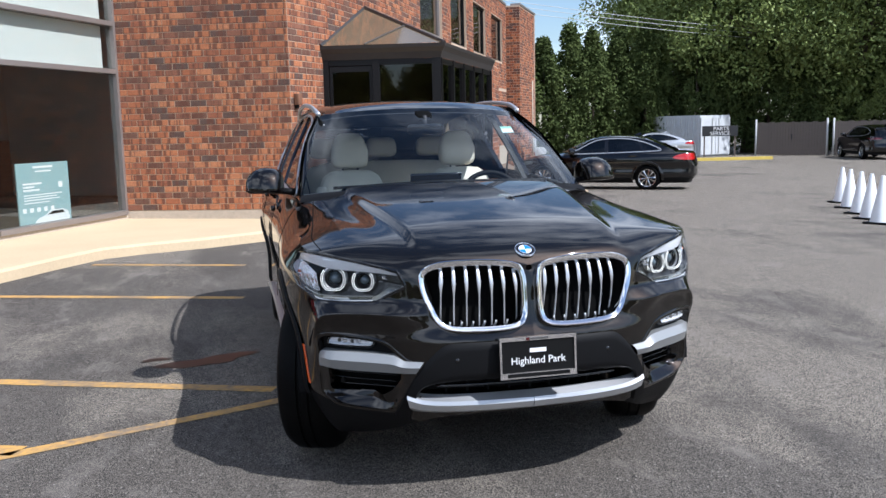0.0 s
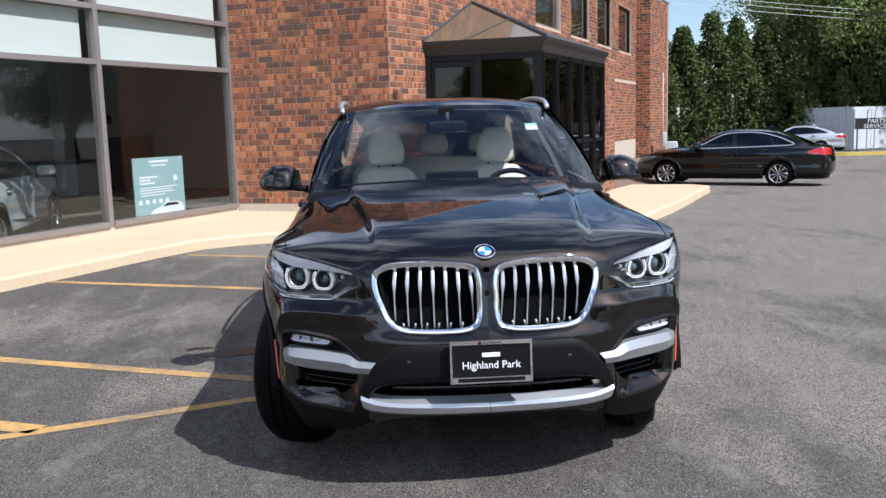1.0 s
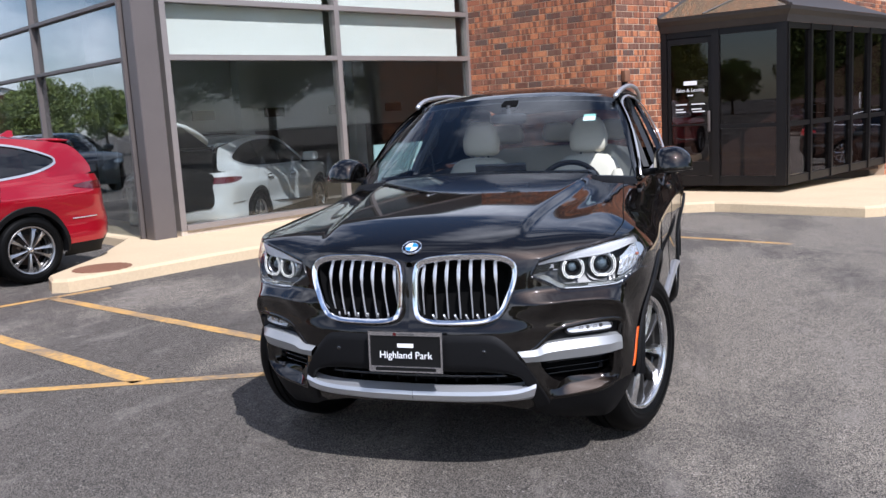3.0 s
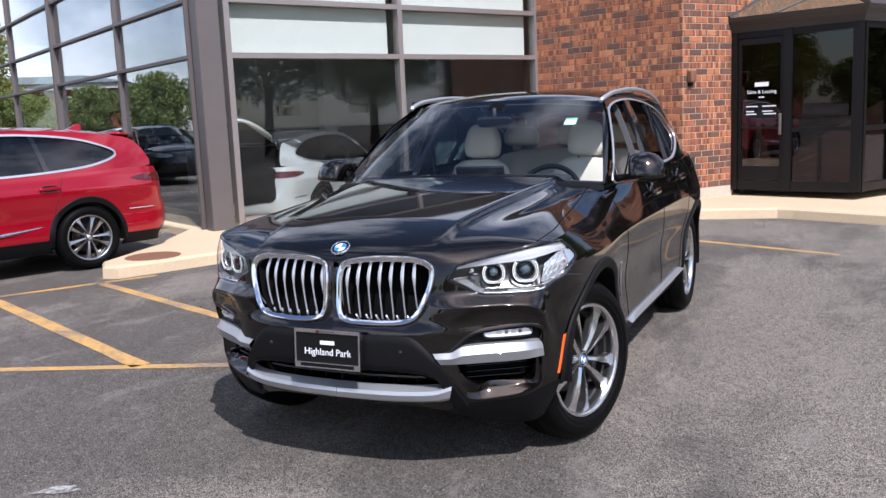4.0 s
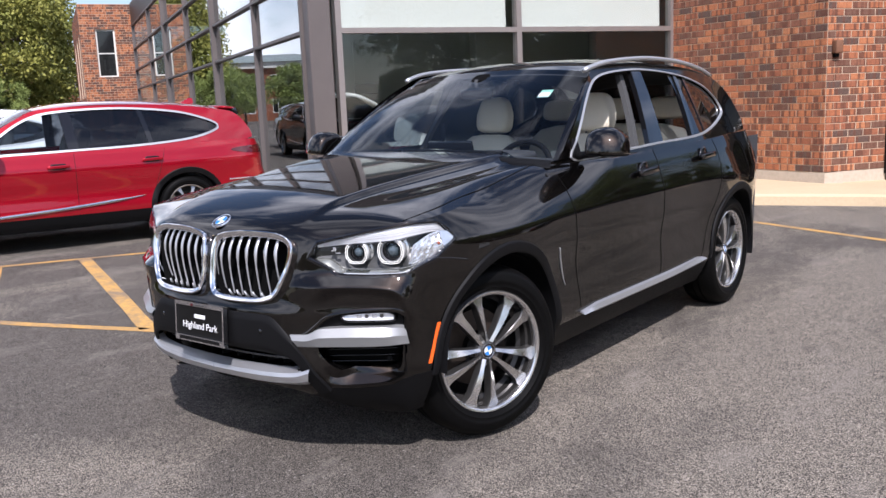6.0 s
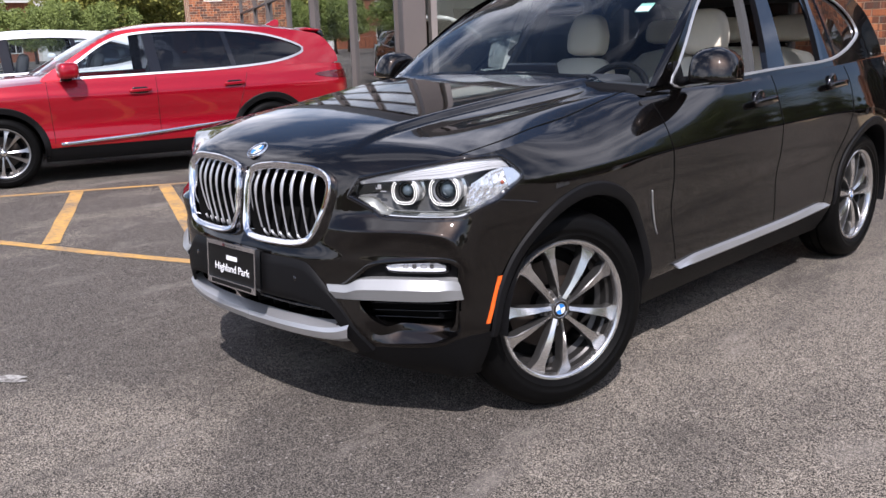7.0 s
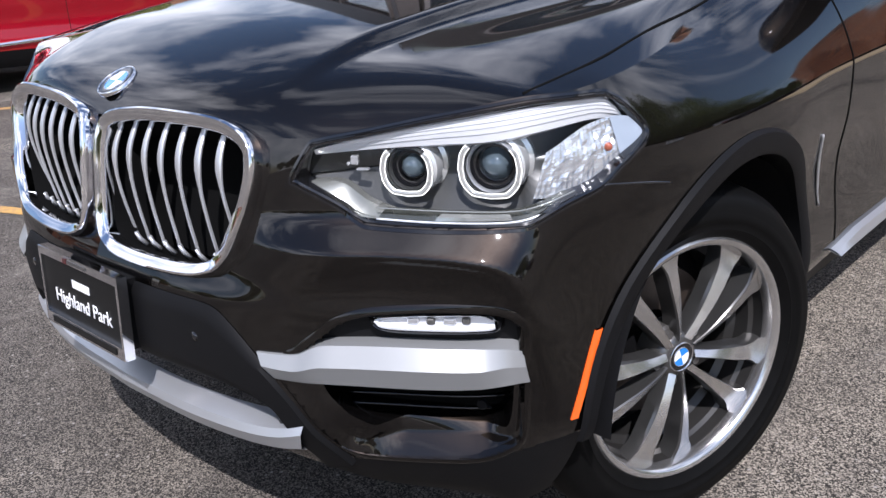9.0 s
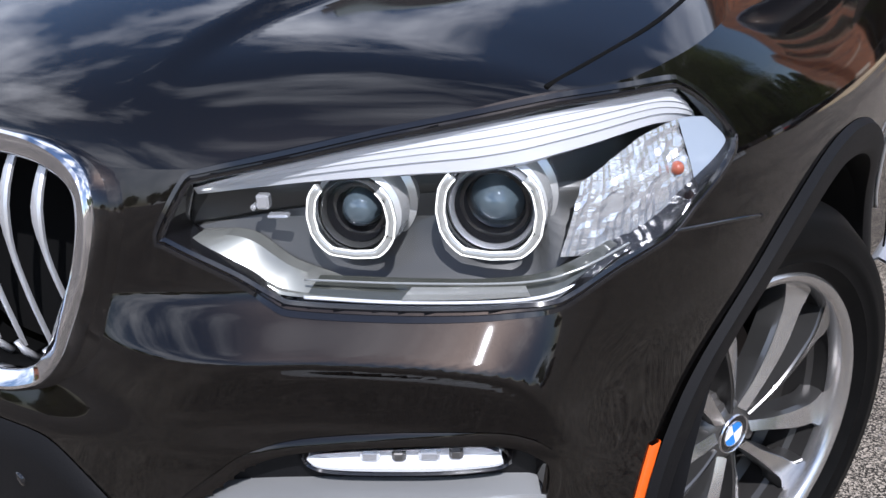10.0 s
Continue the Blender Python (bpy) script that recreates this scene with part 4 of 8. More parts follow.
porch()
bw = thing("wall_inner_entry", "dark inner entry wall behind the glass porch", "wall", kind="structure")
q0, q1 = VL + (VL - BC).normalized() * 0.2, VR + side_in * 0.05
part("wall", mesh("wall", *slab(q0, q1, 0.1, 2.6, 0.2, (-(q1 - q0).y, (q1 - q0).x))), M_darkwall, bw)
vent = thing("wall_vent", "small brown box vent on the brick return", "vent", pose(*(BC + (VL - BC).normalized() * 0.12), 1.93, 0, 0, math.degrees(math.atan2((VL - BC).y, (VL - BC).x))))
part("hood", bevel_box("hood", (0.11, 0.09, 0.17), 0.012, 2, (0, -0.055, 0)), M_rust, vent)
part("throat", bevel_box("throat", (0.07, 0.05, 0.06), 0.006, 1, (0, -0.03, -0.105)), M_black, vent)


# ---- car bodies ----
def catmull(pts, n):
    """A smooth line through points, as n samples even in length."""
    p = np.array(pts, float)
    p = np.vstack([2 * p[0] - p[1], p, 2 * p[-1] - p[-2]])
    out = []
    for i in range(1, len(p) - 2):
        t = np.linspace(0, 1, 24, endpoint=False)[:, None]
        a, b, c, d = p[i - 1], p[i], p[i + 1], p[i + 2]
        out.append(0.5 * (2 * b + (c - a) * t + (2 * a - 5 * b + 4 * c - d) * t ** 2 + (3 * b - a - 3 * c + d) * t ** 3))
    out = np.vstack(out + [p[-2:-1]])
    s = np.concatenate([[0], np.cumsum(np.linalg.norm(np.diff(out, axis=0), axis=1))])
    q = np.linspace(0, s[-1], n)
    return np.stack([np.interp(q, s, out[:, k]) for k in range(out.shape[1])], 1)


def loop_of(pts, n):
    """A closed smooth line through points, as n samples."""
    p = np.array(pts, float)
    p = np.vstack([p, p[:3]])
    out = []
    k = len(pts)
    for i in range(k):
        a, b, c, d = p[(i - 1) % k], p[i], p[(i + 1) % k], p[(i + 2) % k]
        t = np.linspace(0, 1, 20, endpoint=False)[:, None]
        out.append(0.5 * (2 * b + (c - a) * t + (2 * a - 5 * b + 4 * c - d) * t ** 2 + (3 * b - a - 3 * c + d) * t ** 3))
    out = np.vstack(out + [out[0][:1]])
    s = np.concatenate([[0], np.cumsum(np.linalg.norm(np.diff(out, axis=0), axis=1))])
    q = np.linspace(0, s[-1], n, endpoint=False)
    return np.stack([np.interp(q, s, out[:, k]) for k in range(2)], 1)


def curve1(xs, ys):
    """A smooth function through a few knots (monotone cubic)."""
    xs, ys = np.array(xs, float), np.array(ys, float)
    h = np.diff(xs)
    d = np.diff(ys) / h
    m = np.zeros_like(ys)
    m[0], m[-1] = d[0], d[-1]
    for i in range(1, len(xs) - 1):
        m[i] = 0 if d[i - 1] * d[i] <= 0 else 2 * d[i - 1] * d[i] / (d[i - 1] + d[i])

    def f(x):
        x = np.clip(np.asarray(x, float), xs[0], xs[-1])
        i = np.clip(np.searchsorted(xs, x, side="right") - 1, 0, len(h) - 1)
        t = (x - xs[i]) / h[i]
        return ((1 + 2 * t) * (1 - t) ** 2 * ys[i] + t * (1 - t) ** 2 * h[i] * m[i] + t * t * (3 - 2 * t) * ys[i + 1] + t * t * (t - 1) * h[i] * m[i + 1])
    return f


def inside(loop, s, z):
    """Whether points lie inside a closed 2D loop."""
    s, z = np.asarray(s), np.asarray(z)
    r = np.zeros(s.shape, bool)
    for (x1, y1), (x2, y2) in zip(loop, np.roll(loop, -1, axis=0)):
        c = ((y1 > z) != (y2 > z)) & (s < (x2 - x1) * (z - y1) / (y2 - y1 + 1e-12) + x1)
        r ^= c
    return r


class Body:
    """The lower shell of a car: a plan outline that changes with height. y runs back from the nose, x to its left side."""

    def __init__(self, plan, front, side, rear, crest, floor, n=260, swell=None):
        self.base = catmull(plan, n)
        d = np.gradient(self.base, axis=0)
        d /= np.linalg.norm(d, axis=1)[:, None]
        self.nx, self.ny = d[:, 1], -d[:, 0]
        self.s = np.concatenate([[0], np.cumsum(np.linalg.norm(np.diff(self.base, axis=0), axis=1))])
        self.fine_s = np.linspace(0, self.s[-1], 4000)
        self.front, self.side, self.rear = front, side, rear
        self.crest, self.floor, self.swell = crest, floor, swell

    def at(self, s, z):
        """Points of the shell at arc length s and height z."""
        s, z = np.broadcast_arrays(np.asarray(s, float), np.asarray(z, float))
        bx, by = np.interp(s, self.s, self.base[:, 0]), np.interp(s, self.s, self.base[:, 1])
        nx, ny = np.interp(s, self.s, self.nx), np.interp(s, self.s, self.ny)
        wf, wr, ws = np.where(ny < 0, ny * ny, 0), np.where(ny > 0, ny * ny, 0), nx * nx
        x = bx + ws * self.side(z, by)
        y = by + wf * self.front(z, bx) - wr * self.rear(z)
        if self.swell:
            out = self.swell(z, bx, by)
            x, y = x + nx * out, y + ny * out
        return np.stack([x, y, z], -1)

    def normal(self, s, z):
        e = 0.004
        a = self.at(s + e, z) - self.at(s - e, z)
        b = self.at(s, z + e) - self.at(s, z - e)
        n = np.cross(a, b)
        return n / np.linalg.norm(n, axis=-1)[..., None]

    def off(self, s, z, h):
        return self.at(s, z) + self.normal(s, z) * np.asarray(h)[..., None]

    def s_front(self, x, z):
        """Arc length where the nose reaches half-width x at height z."""
        k = self.s < self.s[np.argmax(self.base[:, 0] > 0.97 * self.base[:, 0].max())]
        p = self.at(self.s[k], np.full(k.sum(), z))
        return np.interp(x, p[:, 0], self.s[k])

    def s_near(self, x, y, z):
        p = self.at(self.fine_s, np.full(len(self.fine_s), z))
        return self.fine_s[np.argmin((p[:, 0] - x) ** 2 + (p[:, 1] - y) ** 2)]

    def s_side(self, y, z):
        i0, i1 = np.argmax(self.base[:, 1] > 0.34 * 1.6), np.argmax(self.base[:, 1] > self.base[:, 1].max() - 0.22)
        p = self.at(self.s[i0:i1], np.full(i1 - i0, 0.7))
        return np.interp(y, p[:, 1], self.s[i0:i1])

    def shell(self, holes=(), arches=(), nz=46):
        """The sheet of the left half, with openings cut, as vertices and faces."""
        v = np.linspace(0, 1, nz)
        S_, V_ = np.meshgrid(self.s, v, indexing="ij")
        zb, zt = self.floor(self.base[:, 1], self.base[:, 0]), self.crest(self.base[:, 1], self.base[:, 0])
        Z_ = zb[:, None] + (zt - zb)[:, None] * V_
        P = self.at(S_, Z_)
        n, m = S_.shape
        faces = np.array(grid_faces(n, m))
        cs, cz = S_.reshape(-1)[faces].mean(1), Z_.reshape(-1)[faces].mean(1)
        keep = np.ones(len(faces), bool)
        for loop in holes:
            keep &= ~inside(loop, cs, cz)
        cy = P[..., 1].reshape(-1)[faces].mean(1)
        cx = P[..., 0].reshape(-1)[faces].mean(1)
        for yc, zc, r in arches:
            keep &= ~(((cy - yc) ** 2 + (cz - zc) ** 2 < r * r) & (cx > 0.5))
        return P.reshape(-1, 3), faces[keep]

    def top(self):
        z = self.crest(self.base[:, 1], self.base[:, 0])
        return self.at(self.s, z)


def mirrored(v, f, both=True):
    v = np.asarray(v, float)
    f = [tuple(q) for q in f]
    if not both:
        return v, f
    w = v * np.array([-1, 1, 1])
    return np.vstack([v, w]), f + [tuple(i + len(v) for i in q[::-1]) for q in f]


def flip(v, f, s):
    return (v, f) if s > 0 else (np.asarray(v) * np.array([-1, 1, 1]), [tuple(q)[::-1] for q in f])


def band(body, loop, section, closed=True):
    """A moulding along a 2D line of the shell; section is (inward, height) pairs."""
    loop = np.asarray(loop, float)
    if closed:
        t = np.roll(loop, -1, 0) - np.roll(loop, 1, 0)
    else:
        t = np.gradient(loop, axis=0)
    t /= np.linalg.norm(t, axis=1)[:, None]
    nrm = np.stack([-t[:, 1], t[:, 0]], 1)
    if closed:
        area = np.sum(loop[:, 0] * np.roll(loop[:, 1], -1) - np.roll(loop[:, 0], -1) * loop[:, 1])
        if area < 0:
            nrm = -nrm
    rows = []
    for d, h in section:
        q = loop + nrm * d
        rows.append(body.at(q[:, 0], q[:, 1]) + body.normal(loop[:, 0], loop[:, 1]) * h)
    P = np.stack(rows)
    return P.reshape(-1, 3), grid_faces(len(section), len(loop), closed)


def filled(body, loop, h, rings=8, pull=None):
    """A sheet that fills a loop of the shell, h proud of it; pull sinks it towards its middle."""
    loop = np.asarray(loop, float)
    c = loop.mean(0)
    rows = []
    for k in range(rings):
        f = 1 - k / rings
        q = c + (loop - c) * f
        hh = h + (pull or 0) * (1 - f * f)
        rows.append(body.at(q[:, 0], q[:, 1]) + body.normal(q[:, 0], q[:, 1]) * hh)
    P = np.vstack([np.vstack(rows), (body.at(c[0], c[1]) + body.normal(c[0], c[1]) * (h + (pull or 0)))[None]])
    n = len(loop)
    f = grid_faces(rings, n, True) + [((rings - 1) * n + i, (rings - 1) * n + (i + 1) % n, rings * n) for i in range(n)]
    return P, f


def shrink(loop, d):
    loop = np.asarray(loop, float)
    t = np.roll(loop, -1, 0) - np.roll(loop, 1, 0)
    t /= np.linalg.norm(t, axis=1)[:, None]
    nrm = np.stack([-t[:, 1], t[:, 0]], 1)
    area = np.sum(loop[:, 0] * np.roll(loop[:, 1], -1) - np.roll(loop[:, 0], -1) * loop[:, 1])
    return loop + nrm * (d if area > 0 else -d)


def wheel(parent, m, R, rim, width, spokes, material, label, pairs=False, badge=True):
    """A wheel: tyre with tread, rim barrel, spokes, hub and cap. Its outer face looks to +x."""
    w = part("wheel", mesh("tyre", *lathe([(rim - 0.012, -width / 2 + 0.02), (rim + 0.02, -width / 2 + 0.004), (R - 0.06, -width / 2 - 0.004), (R - 0.022, -width / 2 + 0.012),
                                           (R - 0.004, -width / 2 + 0.04), (R, -0.03), (R - 0.009, -0.027), (R - 0.009, -0.02), (R, -0.017), (R, 0.017), (R - 0.009, 0.02),
                                           (R - 0.009, 0.027), (R, 0.03), (R - 0.004, width / 2 - 0.04), (R - 0.022, width / 2 - 0.012), (R - 0.03, width / 2 - 0.002), (R - 0.036, width / 2), (R - 0.040, width / 2 + 0.003), (R - 0.052, width / 2 + 0.004), (R - 0.055, width / 2 + 0.0055),
                                           (rim + 0.046, width / 2 + 0.0068), (rim + 0.040, width / 2 + 0.0075), (rim + 0.036, width / 2 + 0.0045), (rim + 0.024, width / 2 + 0.0015), (rim + 0.020, width / 2 + 0.0025), (rim + 0.012, width / 2 - 0.004), (rim - 0.012, width / 2 - 0.02)], 96), True, 50), M_rubber, parent, label, m)
    part("rim", mesh("rim", *lathe([(rim - 0.010, -width / 2 + 0.02), (rim - 0.034, -width / 2 + 0.03), (rim - 0.046, -width / 2 + 0.06), (rim - 0.046, 0.0), (rim - 0.030, 0.012), (rim - 0.028, 0.045), (rim - 0.020, 0.052), (rim - 0.018, width / 2 - 0.024),
                                    (rim - 0.012, width / 2 - 0.016), (rim - 0.010, width / 2 - 0.012)], 96), True, 30), M_barrel, w, "silver-grey rim barrel")
    part("rim_lip", mesh("rim_lip", *lathe([(rim - 0.020, width / 2 - 0.040), (rim - 0.018, width / 2 - 0.018), (rim - 0.014, width / 2 - 0.011), (rim - 0.008, width / 2 - 0.008), (rim - 0.003, width / 2 - 0.007), (rim + 0.001, width / 2 - 0.011)], 96), True, 40), material, w)
    xo = width / 2 - 0.03
    hub = 0.055
    for i in range(spokes):
        sd = 1 if i % 2 else -1
        if pairs:
            mid_a = 2 * math.pi * (i // 2) / (spokes / 2) + 0.14
            a, root = mid_a + sd * 0.375, mid_a + sd * 0.23
        else:
            a = root = 2 * math.pi * i / spokes
        r0, r1 = 0.040, rim - 0.013
        p0 = np.array([r0 * math.cos(root), r0 * math.sin(root)])
        p1 = np.array([r1 * math.cos(a), r1 * math.sin(a)])
        tn = (p1 - p0) / np.linalg.norm(p1 - p0)
        nv = np.array([-tn[1], tn[0]]) * sd
        prof, face = [], []
        for k in range(13):
            t = k / 12
            c_ = p0 + (p1 - p0) * t
            hw = 0.0080 + 0.0085 * smoothstep(0.1, 0.72, t) + (0.019 if pairs else 0.008) * smoothstep(0.72, 1.02, t) ** 1.6
            dx = xo - 0.012 + 0.017 * math.sin(math.pi * min(1.0, 0.15 + t * 0.75)) + 0.002 * t
            # the machined face leans towards the gap between the pairs
            lo_e = -0.66 - 0.22 * float(smoothstep(0.45, 0.95, t)) if pairs else -0.55
            for o, hgt in ((-0.98, -0.046), (-0.96, -0.016), (lo_e, -0.0095 if pairs else -0.001), (0.80, -0.001), (1.0, -0.004), (1.08, -0.046)):
                q_ = c_ + nv * hw * o
                prof.append((dx + hgt, q_[0], q_[1]))
            for o, hgt in ((lo_e - 0.10, -0.0078), (0.30, -0.0018), (0.92, 0.0012)):
                q_ = c_ + nv * hw * o
                face.append((dx + hgt, q_[0], q_[1]))
        f = grid_faces(13, 6, True) + [(0, 1, 2, 3, 4, 5), (72, 73, 74, 75, 76, 77)]
        part("spoke", mesh("spoke", prof, f, True, 25), M_alloy_grey if pairs else material, w)
        if pairs:
            part("spoke_face", mesh("spoke_face", face, grid_faces(13, 3), True, 12), material, w, "bright machined spoke face")
    part("hub", mesh("hub", *lathe([(0.0, xo - 0.008), (hub - 0.018, xo - 0.008), (hub - 0.006, xo - 0.016), (hub + 0.004, xo - 0.04), (hub + 0.012, xo - 0.07)], 40), True, 40), M_alloy_grey if pairs else material, w)
    for i in range(5):
        a = 2 * math.pi * i / 5 + 0.14 + math.pi / 5
        part("lug_bolt", mesh("lug_bolt", *lathe([(0.0, 0.012), (0.009, 0.012), (0.011, 0.0), (0.017, -0.004), (0.017, -0.03)], 12), True, 40), M_alloy_dark, w,
             m=pose(xo - 0.026, 0.058 * math.cos(a), 0.058 * math.sin(a)))
    part("brake_disc", mesh("brake_disc", *lathe([(0.07, xo - 0.10), (0.165, xo - 0.10), (0.168, xo - 0.11), (0.165, xo - 0.13)], 64), True, 30), M_disc, w)
    part("wheel_back", mesh("wheel_back", *lathe([(0.0, xo - 0.17), (rim - 0.036, xo - 0.17)], 48)), M_black, w)
    if badge:
        roundel(w, pose(xo - 0.008, 0, 0, 0, 90, 0) @ pose(0, 0, 0, 0, 0, 110), 0.032)
    else:
        part("hub_cap", mesh("hub_cap", *lathe([(0.0, xo + 0.0), (0.028, xo - 0.002), (0.032, xo - 0.01)], 24), True), M_alloy, w)
    return w


def roundel(parent, m, r):
    """A round badge: dark ring with a silver edge, blue and white quarters. It lies in its xy plane."""
    b = part("badge", mesh("badge_ring", *lathe([(0.64 * r, 0.0018), (0.95 * r, 0.0022), (1.0 * r, 0.001), (1.0 * r, -0.004)], 40, "z"), True, 40), M_gloss, parent, "round badge with blue and white quarters", m)
    part("badge_edge", mesh("badge_edge", *lathe([(0.94 * r, 0.002), (0.96 * r, 0.004), (1.0 * r, 0.0035), (1.02 * r, -0.004)], 40, "z"), True), M_chrome, b)
    part("badge_edge", mesh("badge_edge", *lathe([(0.62 * r, 0.0018), (0.64 * r, 0.0035), (0.67 * r, 0.0018)], 40, "z"), True), M_chrome, b)
    for q in range(4):
        v = [(0, 0, 0.002)] + [(0.63 * r * math.cos(q * math.pi / 2 + k * math.pi / 16), 0.63 * r * math.sin(q * math.pi / 2 + k * math.pi / 16), 0.002) for k in range(9)]
        part("badge_quarter", mesh("badge_quarter", v, [(0, k, k + 1) for k in range(1, 9)]), M_blue if q % 2 == 0 else M_white, b)
    return b


def rounded_pad(name, w, d, h, r, belly=0.0):
    """A padded block with soft edges, resting on z = 0."""
    bm = bmesh.new()
    bmesh.ops.create_cube(bm, size=1)
    bmesh.ops.subdivide_edges(bm, edges=bm.edges[:], cuts=5, use_grid_fill=True)
    e = 5.0
    for v in bm.verts:
        c = v.co * 2
        n = (abs(c.x) ** e + abs(c.y) ** e + abs(c.z) ** e) ** (1 / e)
        k = max(abs(c.x), abs(c.y), abs(c.z)) / n
        c = c * k
        v.co = Vector((c.x * w / 2 * (1 - belly * max(0, c.z)), c.y * d / 2, (c.z + 1) * h / 2))
    me = bpy.data.meshes.new(name)
    for f in bm.faces:
        f.smooth = True
    bm.to_mesh(me)
    bm.free()
    return me


def mirror_shell(sg):
    """A domed mirror housing, flat below, falling away towards its outer end and bulging forwards; rests on z = 0."""
    n, m = 30, 22
    v = []
    for i in range(n):
        a = -math.pi / 2 + math.pi * i / (n - 1)
        t = math.sin(a)                       # -1 at the car, 1 at the outer end
        r = abs(math.cos(a)) ** 0.30
        top = (0.126 - 0.030 * max(0, t) ** 2) * r
        dep = 0.122 * r * (1 - 0.18 * max(0, t))
        for j in range(m):
            b = 2 * math.pi * j / m
            cy, cz = math.cos(b), math.sin(b)
            cy = math.copysign(abs(cy) ** 0.75, cy)
            z = top * (cz ** 0.62 if cz > 0 else -0.12 * abs(cz) ** 0.5)
            y = dep * cy * (1.0 if cy < 0 else 0.80) - 0.018 * (z / 0.11 - 0.5) * (-1 if cy < 0 else 0)
            v.append((sg * (0.096 * t + 0.006), y, z))
    f = grid_faces(n, m, True) + [tuple(range(m)), tuple(range((n - 1) * m, n * m))]
    return mesh("mirror_shell", v, f, True, 60)


# ---- the dark brown SUV ----
def dark_suv():
    HUB_F, HUB_R, RT = 0.868, 3.68, 0.370
    plan = [(0.0, 0.085), (0.25, 0.098), (0.45, 0.142), (0.62, 0.232), (0.76, 0.322), (0.845, 0.42), (0.893, 0.54), (0.918, 0.70), (0.926, 0.90), (0.922, 1.25), (0.912, 1.7),
            (0.912, 2.3), (0.916, 2.9), (0.928, 3.3), (0.934, 3.68), (0.908, 4.05), (0.84, 4.30), (0.68, 4.50), (0.4, 4.61), (0.0, 4.65)]
    fprof = curve1([0.18, 0.27, 0.36, 0.44, 0.55, 0.64, 0.70, 0.78, 0.88, 0.95, 1.02], [0.26, 0.13, 0.055, 0.012, 0.0, 0.004, 0.028, 0.045, 0.062, 0.088, 0.14])
    sprof = curve1([0.18, 0.27, 0.35, 0.42, 0.52, 0.64, 0.78, 0.88, 0.93, 1.00, 1.07, 1.14], [-0.16, -0.09, -0.045, -0.016, -0.012, -0.012, -0.002, -0.001, -0.011, -0.030, -0.053, -0.085])
    rprof = curve1([0.2, 0.35, 0.5, 0.7, 0.9, 1.05, 1.15], [0.22, 0.06, 0.0, 0.02, 0.03, 0.05, 0.10])
    flare = lambda y: np.exp(-((y - HUB_F) / 0.42) ** 4) + np.exp(-((y - HUB_R) / 0.42) ** 4)

    crest_side = curve1([0.0, 0.42, 0.55, 0.9, 1.2, 1.5, 1.9, 2.6, 3.3, 3.9, 4.4, 4.7], [0.985, 0.988, 1.000, 1.030, 1.062, 1.090, 1.095, 1.110, 1.125, 1.14, 1.14, 1.13])

    def side(z, y):
        f = flare(y)
        return sprof(z) + 0.012 * f * np.exp(-((z - 0.78) / 0.16) ** 2) + (1 - f) * -0.012 * np.exp(-((z - 0.60) / 0.13) ** 2) - 0.14 * (1 - np.sqrt(1 - np.clip((z - 0.84) / (crest_side(y) - 0.84) * 0.93, 0, 0.94) ** 2)) * (1 - smoothstep(1.15, 2.1, y)) * smoothstep(0.45, 1.05, y)

    crease = curve1([0.40, 0.50, 0.60, 0.70, 0.765, 0.79, 0.806, 0.822, 0.845, 0.88], [0.756, 0.756, 0.755, 0.752, 0.743, 0.728, 0.705, 0.668, 0.62, 0.58])

    def front(z, x):
        u = z - crease(x)
        w = smoothstep(0.40, 0.62, x) * (1 - smoothstep(0.785, 0.83, x))
        return fprof(z) + w * 0.014 * (1 - smoothstep(0.085, 0.22, u)) * (1 - smoothstep(0.07, 0.13, -u))

    def swell(z, x, y):
        # shelf under the headlamp: it leans out to a rounded crease, with an undercut below
        u = z - crease(x)
        w = smoothstep(0.36, 0.58, x) * (1 - smoothstep(0.80, 0.88, x)) * (y < 1)
        rise = np.maximum(0.043, 0.800 - crease(x))
        up = 0.045 * 0.5 * ((1 - u / rise) + np.sqrt((1 - u / rise) ** 2 + 0.03))
        cut = smoothstep(0.48, 0.66, x)
        low_ = 0.045 + (0.80 * cut + 0.10) * u
        low_ = 0.026 + 0.5 * (low_ - 0.026 + np.sqrt((low_ - 0.026) ** 2 + 1e-4))
        k_ = 0.0022
        m_ = np.minimum(up, low_)
        out = m_ - k_ * np.log(np.exp(-(up - m_) / k_) + np.exp(-(low_ - m_) / k_))
        return w * np.maximum(out, 0) * (1 - smoothstep(0.02, 0.15, -u))

    crest_front = curve1([0.0, 0.10, 0.28, 0.45, 0.55, 0.66, 0.80, 0.9], [0.905, 0.925, 0.944, 0.925, 0.928, 0.95, 0.985, 0.995])

    def crest(y, x):
        k = smoothstep(0.36, 0.5, y)
        return crest_front(x) * (1 - k) + crest_side(y) * k

    fl_front = curve1([0, 0.3, 0.45, 0.7, 0.95], [0.335, 0.33, 0.30, 0.21, 0.20])

    def floor(y, x):
        k = smoothstep(0.25, 0.6, y)
        return fl_front(x) * (1 - k) + 0.225 * k + 0.15 * smoothstep(3.95, 4.25, y)
    body = Body(plan, front, side, rprof, crest, floor, 460, swell)
    car = thing("suv", "dark brown metallic SUV with cream leather seats, front wheels turned", "car", pose(0, 0.1, 0, 0, 0, 1.1) @ Matrix.Translation((0, -0.1, 0)))
    sides = (1, -1)
    # openings, as loops in (arc length, height)
    F = lambda x, z: (float(body.s_front(x, z)), z)
    N = lambda x, y, z: (float(body.s_near(x, y, z)), z)
